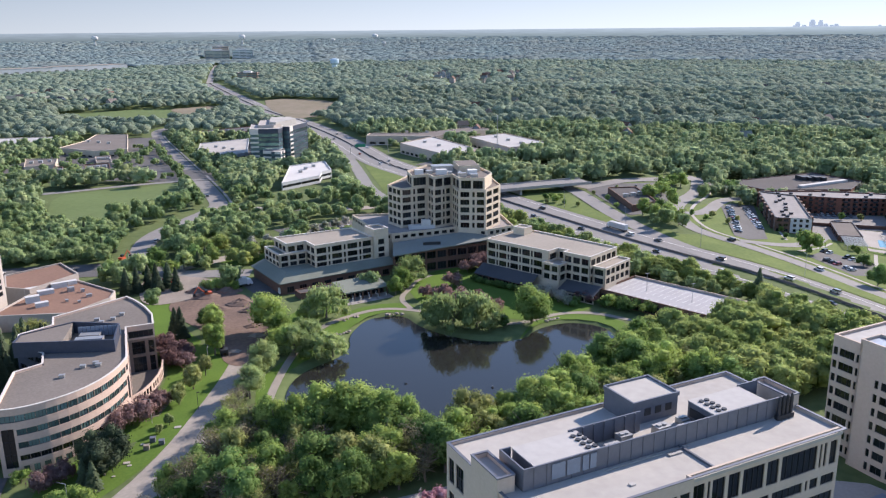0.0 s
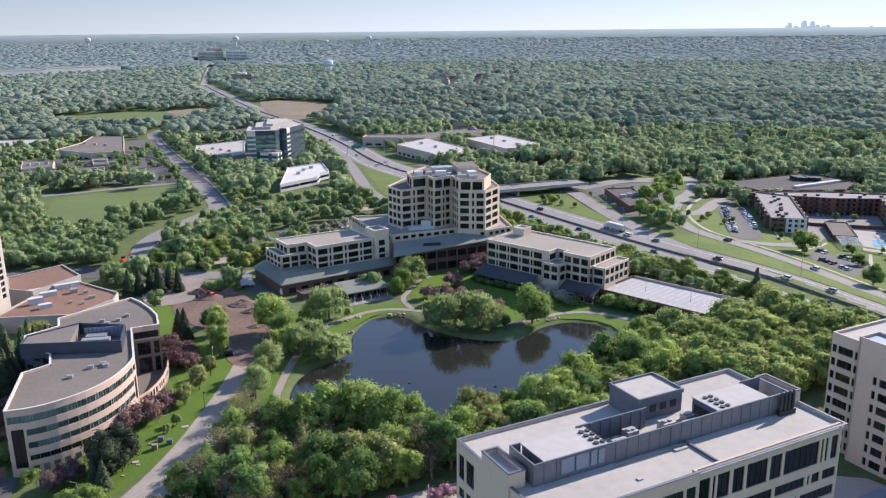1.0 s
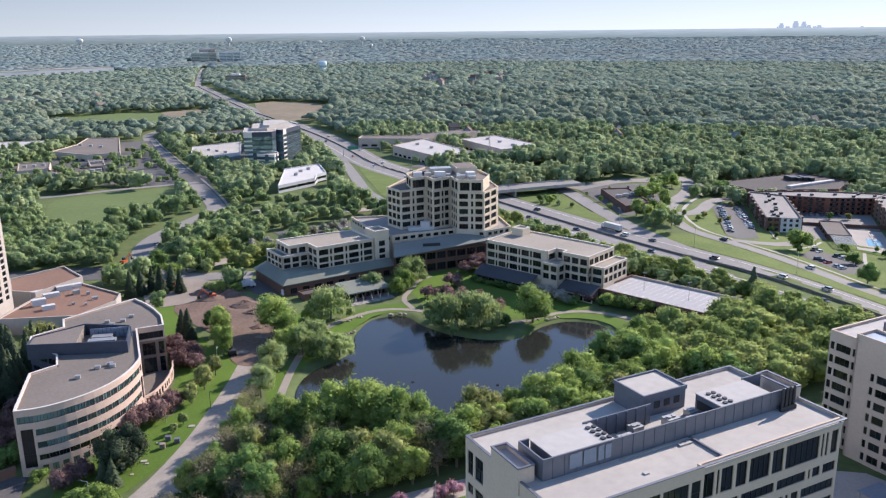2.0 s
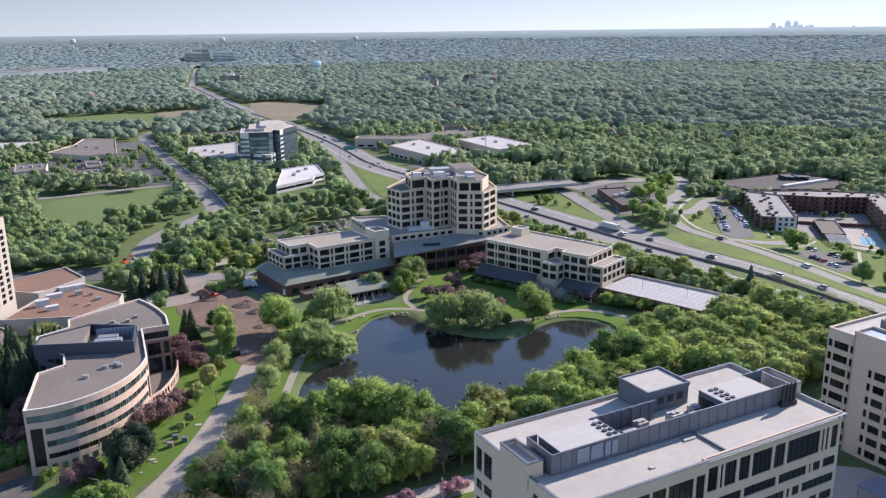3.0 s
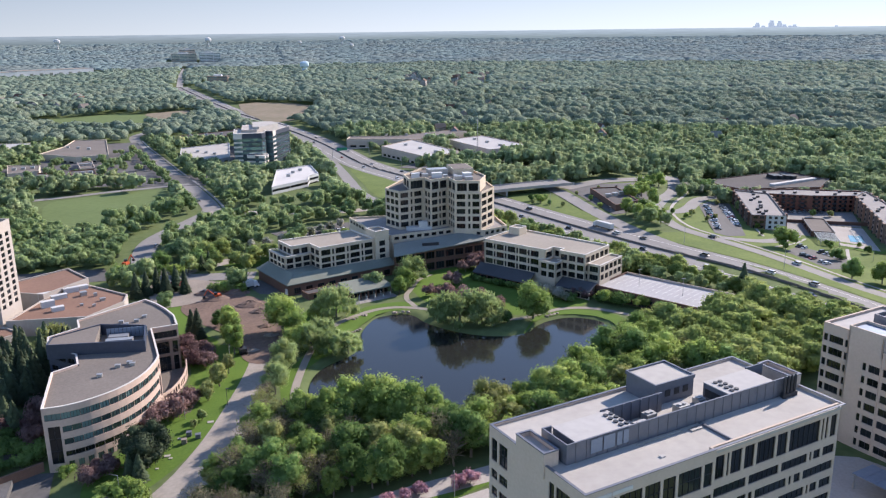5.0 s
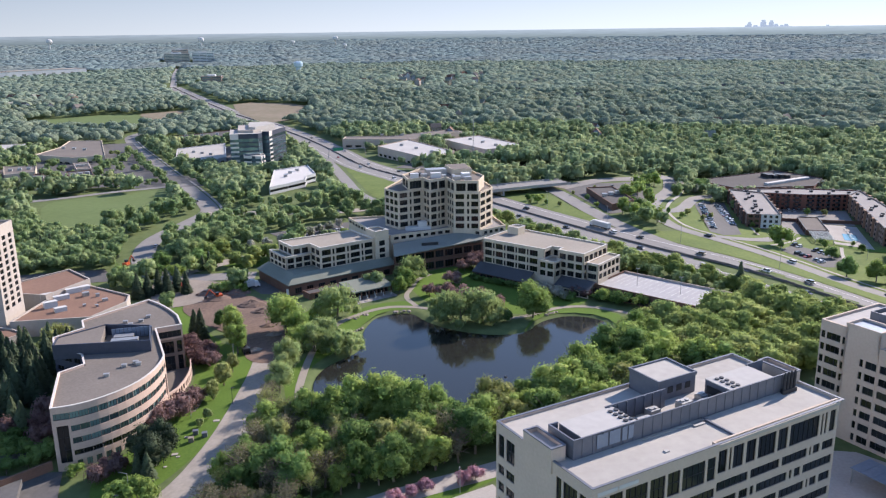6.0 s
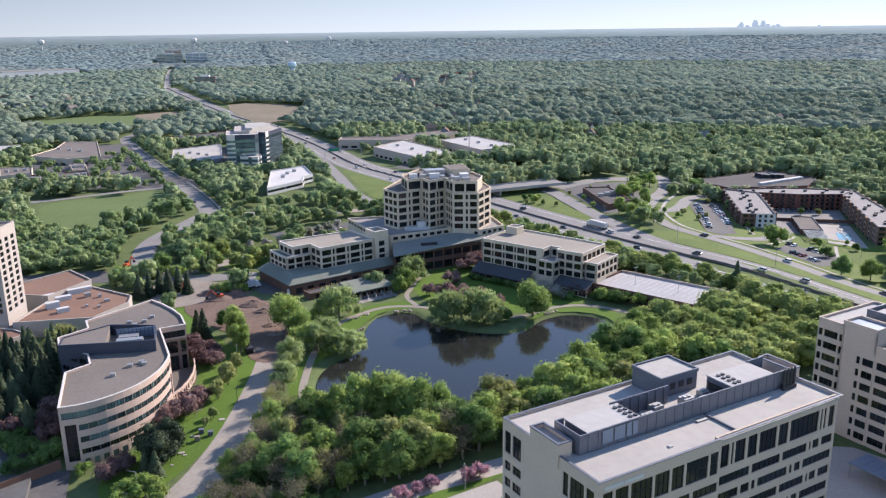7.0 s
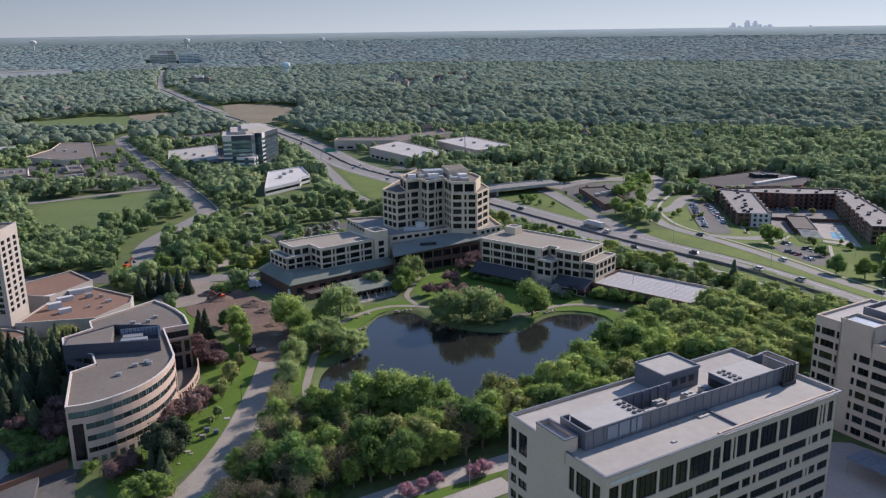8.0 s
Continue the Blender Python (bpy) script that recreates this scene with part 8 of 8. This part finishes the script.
def truck(x, y, heading, length, label, cab_m, box_m=None):
    o = thing("truck", label, "truck", x, y, gz(x, y) + 0.25, heading)
    bm = bmesh.new()
    box(bm, -length / 2, length / 2 - 2.6, -1.25, 1.25, 1.1, 3.9)
    part("cargo_box", bm, box_m or WHITEPANEL, o)
    bm = bmesh.new()
    loft(bm, [[(x_, -1.15, 0.5), (x_, 1.15, 0.5), (x_, 1.1, z_), (x_, -1.1, z_)] for x_, z_ in ((length / 2 - 2.5, 3.1), (length / 2 - 0.9, 3.0), (length / 2 - 0.5, 1.8), (length / 2, 1.5))])
    part("cab", bm, cab_m, o)
    shape(o, "chassis", DARKMETAL, (-length / 2, length / 2 - 0.4, -0.9, 0.9, 0.5, 1.09))
    for a in (-length / 2 + 1.0, -length / 2 + 2.1, length / 2 - 1.3):
        for b in (-1.1, 1.1):
            part("wheel", _cars["wheel"], RUBBER, o, "", pose(a, b, 0.45) @ Matrix.Scale(1.3, 4))


_p, _d = along(_hw, 236)
_d.normalize()
_q = _p + Vector((_d.y, -_d.x)) * 9.8
truck(_q.x, _q.y, math.degrees(math.atan2(_d.y, _d.x)), 15, "white lorry with a long box on the highway", CARPAINT["white"])
truck(-30, 352, 25, 7.5, "white box truck parked by the service yard", CARPAINT["white"])


def digger(x, y, heading, paint, label):
    """A tracked excavator at rest."""
    o = thing("excavator", label, "excavator", x, y, gz(x, y) + 0.25, heading)
    for b in (-1.3, 0.7):
        shape(o, "track", RUBBER, (-1.9, 1.9, b, b + 0.6, 0, 0.8))
    shape(o, "house", paint, (-1.7, 1.2, -1.2, 1.2, 0.9, 2.0))
    shape(o, "cab", CARGLASS, (0.0, 1.3, 0.2, 1.15, 2.0, 3.1))
    for n, pts in (("boom", ((1.0, -0.2, 1.8), (3.6, -0.2, 4.6))), ("stick", ((3.6, -0.2, 4.6), (5.4, -0.2, 2.2)))):
        bm = bmesh.new()
        tube(bm, *pts, 0.28, 0.2, 6)
        part(n, bm, paint, o)
    bm = bmesh.new()
    prism(bm, [(5.0, -0.8), (5.9, -0.8), (5.9, 0.4), (5.0, 0.4)], 1.0, [2.2, 1.8, 1.8, 2.2])
    part("bucket", bm, DARKMETAL, o)


digger(-44, 340, 200, ORANGE, "orange-red excavator on the building site")
truck(-63, 358, 150, 7.5, "red tipper truck standing on pale gravel", CARPAINT["silver"], CARPAINT["red"])
digger(-90, 404, 60, ORANGE, "orange excavator beside the road works")
digger(-32, 274, 100, DARKMETAL, "dark excavator on bare soil")


def mound(x, y, r, h, mat_, label, seed):
    rnd = np.random.default_rng(seed)
    bm = bmesh.new()
    rings = []
    for k in range(6):
        f = k / 5
        rings.append([bm.verts.new((x + r * (1 - f) * math.cos(a) * rnd.uniform(0.82, 1.15), y + 0.7 * r * (1 - f) * math.sin(a) * rnd.uniform(0.82, 1.15), gz(x, y) - 0.1 + h * f ** 0.8 * rnd.uniform(0.85, 1.1) * (f > 0))) for a in np.linspace(0, 2 * math.pi, 16)[:-1]])
    for a, b in zip(rings, rings[1:]):
        for k in range(15):
            bm.faces.new((a[k], a[(k + 1) % 15], b[(k + 1) % 15], b[k]))
    solo("mound", bm, mat_, label, "mound")


for _k, (_x, _y, _r, _h) in enumerate(((-45, 340, 7, 2.2), (-36, 346, 6, 2.6), (-30, 328, 7, 2.4), (-26, 318, 5, 1.8), (-38, 322, 6, 1.6), (-24, 300, 4, 1.4), (-22, 290, 3.5, 1.3), (-29, 276, 3.2, 1.2), (-20, 272, 2.6, 1.0), (-50, 348, 5, 1.8))):
    mound(_x, _y, _r, _h, DIRT if _k not in (6, 7) else GRAVEL, "low brown mound of soil on the building site" if _k not in (6, 7) else "low grey mound of rubble on the building site", _k)

# stacked building materials beside the drive
for _k in range(9):
    _x, _y = -19.5 - _k * 0.45 + random.uniform(-0.6, 0.6), 266 - _k * 3.4
    _bm = bmesh.new()
    for _j in range(3):
        box(_bm, _x - 0.7 + _j * 0.05, _x + 0.7 - _j * 0.1, _y - 0.5, _y + 0.5 - _j * 0.1, gz(_x, _y) + 0.12 + _j * 0.42, gz(_x, _y) + 0.5 + _j * 0.42)
    solo("pallet_stack", _bm, STEEL if _k % 2 else DARKMETAL, "small stack of grey building materials beside the drive", "pallet stack", group="building materials")


def lamp(x, y, h, heading, label, double=False):
    o = thing("street_lamp", label, "street lamp", x, y, gz(x, y), heading, group="street lamps")
    bm = bmesh.new()
    tube(bm, (0, 0, 0), (0, 0, h), 0.11, 0.07, 8)
    part("pole", bm, STEEL, o)
    for s in ((-1, 1) if double else (1,)):
        bm = bmesh.new()
        tube(bm, (0, 0, h - 0.1), (s * 1.8, 0, h + 0.25), 0.06, 0.05, 6)
        part("arm", bm, STEEL, o)
        shape(o, "lamp_head", DARKMETAL, (s * 1.8 - 0.35, s * 1.8 + 0.35, -0.16, 0.16, h + 0.18, h + 0.34))


for _s in range(20, 560, 55):
    _p, _d = along(_hw, _s)
    _d.normalize()
    _q = _p + Vector((_d.y, -_d.x)) * 19.5
    lamp(_q.x, _q.y, 11, math.degrees(math.atan2(_d.y, _d.x)) + 90, "tall grey highway lamp")
for _x, _y in ((240, 430), (262, 470), (286, 346), (308, 340), (-60, 185), (-36, 262), (-48, 226), (20, 166.5), (210, 560), (150, 700), (180, 700)):
    lamp(_x, _y, 7.5, _rc.uniform(0, 360), "slim grey lamp beside paving")

_o = thing("radio_mast", "tall slim lattice radio mast", "mast", 176, 738, gz(176, 738))
_bm = bmesh.new()
for _a in (0, 2.09, 4.19):
    tube(_bm, (0.7 * math.cos(_a), 0.7 * math.sin(_a), 0), (0.3 * math.cos(_a), 0.3 * math.sin(_a), 34), 0.14, 0.1, 5)
for _k in range(17):
    tube(_bm, (0.65 - 0.02 * _k, 0, 2 * _k), (-0.3, 0.5 - 0.01 * _k, 2 * _k + 2), 0.05, 0.05, 4)
part("lattice", _bm, STEEL, _o)
_bm = bmesh.new()
tube(_bm, (0, 0, 32), (0, 0, 37), 0.25, 0.25, 8)
part("antenna", _bm, WHITEPANEL, _o)

_o = thing("sign_gantry", "green overhead road sign on a curved steel gantry", "road sign", 62, 790, gz(62, 790), 100)
_bm = bmesh.new()
tube(_bm, (0, -19, 0), (0, -18, 7.5), 0.3, 0.25, 8)
tube(_bm, (0, -18, 7.5), (0, 18, 7.5), 0.25, 0.25, 8)
tube(_bm, (0, 18, 7.5), (0, 19, 0), 0.25, 0.3, 8)
part("frame", _bm, STEEL, _o)
shape(_o, "sign_panel", shader("green_sign", (0.02, 0.22, 0.12), (0.02, 0.18, 0.10), 0.5), (-0.5, -0.3, 4, 14, 6.3, 9.2))

# ---- shore stones, terrace and lawn things ----
_rs = random.Random(8)
_stone = {}
for _k in range(3):
    _v, _f = ball(2)
    _v = _v * np.array([1, 0.8, 0.55]) * (1 + 0.18 * np.sin(_v[:, [1]] * 3 + _k) + 0.12 * np.cos(_v[:, [0]] * 5 + _k))
    _stone[_k] = net("stone", _v, _f, STONE)
for _k in range(48):
    _a, _b = _rs.choice([((10, 300), (16, 304)), ((5.5, 285), (11.5, 288)), ((26, 303.5), (33, 303.5)), ((-25.5, 243), (-24.5, 237)), ((-26.5, 236), (-25.5, 230)), ((84, 284), (92, 287))])
    _p = Vector(_a).lerp(Vector(_b), _rs.random())
    _s = _rs.uniform(0.4, 1.0)
    _ob = new("stone", _stone[_rs.randrange(3)])
    _ob.matrix_basis = Matrix.LocRotScale((_p.x + _rs.uniform(-0.8, 0.8), _p.y + _rs.uniform(-0.8, 0.8), max(0.05, gz(_p.x, _p.y) + 0.1)), Euler((0, 0, _rs.uniform(0, 6))), (_s, _s, _s))
    tagged(_ob, "pale rounded boulder lying on the ground", "boulder", group="shore boulders")
for _k in range(9):
    _x, _y = 15 + (_k % 5) * 3.4 + _rs.uniform(-0.4, 0.4), 319.5 + (_k // 5) * 3.0 + (_k % 5) * 1.25
    _o = thing("parasol", "furled white parasol over a small terrace table", "parasol", _x, _y, gz(_x, _y) + 0.1, 0, "terrace parasols")
    _bm = bmesh.new()
    tube(_bm, (0, 0, 0), (0, 0, 2.5), 0.04)
    part("pole", _bm, STEEL, _o)
    _bm = bmesh.new()
    tube(_bm, (0, 0, 1.1), (0, 0, 2.6), 0.22, 0.06)
    part("canopy", _bm, WHITEPANEL, _o)
    _bm = bmesh.new()
    tube(_bm, (0, 0, 0.70), (0, 0, 0.75), 0.6, n=14)
    part("table_top", _bm, STEEL, _o)
for _x, _y, _m in ((-46, 215, LEAFDARK), (-43.4, 213, SCREEN), (-47, 211, GRAVEL)):
    _bm = bmesh.new()
    box(_bm, _x - 0.7, _x + 0.7, _y - 0.6, _y + 0.6, gz(_x, _y) + 0.05, gz(_x, _y) + 1.3)
    box(_bm, _x - 0.78, _x + 0.78, _y - 0.68, _y + 0.68, gz(_x, _y) + 1.3, gz(_x, _y) + 1.4)
    solo("utility_cabinet", _bm, SCREEN if _m is LEAFDARK else _m, "boxy utility cabinet on the lawn", "utility cabinet", group="utility cabinets")
# two small fountains on the pond
for _x, _y in ((26, 240), (52, 232)):
    _o = thing("fountain", "small floating pond fountain at rest", "fountain", _x, _y, 0.0)
    _bm = bmesh.new()
    tube(_bm, (0, 0, -0.2), (0, 0, 0.25), 0.6, 0.45, 12)
    part("float", _bm, DARKMETAL, _o)
    _bm = bmesh.new()
    tube(_bm, (0, 0, 0.25), (0, 0, 0.6), 0.1, 0.06, 8)
    part("nozzle", _bm, STEEL, _o)

_o = thing("entrance_canopy", "low glazed entrance canopy between the offices", "canopy", 122, 140, 0.6, -73)
for _k in range(6):
    shape(_o, "pane", LOUVRE, (-9 + _k * 3, -6.1 + _k * 3, -4, 4, 4.2, 4.35))
for _a in (-8.5, 8.5):
    for _b in (-3.6, 3.6):
        shape(_o, "post", STEEL, (_a - 0.15, _a + 0.15, _b - 0.15, _b + 0.15, 0, 4.2))

# pale slabs and slim posts on the lawn beside the drive
for _x, _y, _w in ((-51, 205, 1.6), (-50, 203.4, 1.0), (-48.6, 214, 0.9), (-40.5, 222, 1.8), (-53, 199, 0.8)):
    _bm = bmesh.new()
    box(_bm, _x - _w / 2, _x + _w / 2, _y - _w * 0.35, _y + _w * 0.35, gz(_x, _y) - 0.05, gz(_x, _y) + 0.22)
    solo("paving_slab", _bm, CONCRETE, "pale concrete slab lying on the lawn", "slab", group="lawn slabs")
for _x, _y in ((-53.5, 201), (-36, 232), (-62, 178)):
    _o = thing("lamp_post", "slim dark lamp post beside the drive", "lamp post", _x, _y, gz(_x, _y))
    _bm = bmesh.new()
    tube(_bm, (0, 0, 0), (0, 0, 5.6), 0.09, 0.06)
    part("pole", _bm, DARKMETAL, _o)
    _bm = bmesh.new()
    box(_bm, -0.15, 0.75, -0.14, 0.14, 5.55, 5.72)
    part("lamp_head", _bm, DARKMETAL, _o)
# dark stepping slabs across the lawn beside the curved office
for _k in range(12):
    _x, _y = -44.6 - _k * 0.28, 243 - _k * 1.15
    _bm = bmesh.new()
    box(_bm, _x - 0.9, _x + 0.9, _y - 0.32, _y + 0.32, gz(_x, _y) - 0.05, gz(_x, _y) + 0.14)
    solo("stepping_slab", _bm, GRAVELROOF, "dark stone stepping slab set in the lawn", "slab", group="stepping slabs")
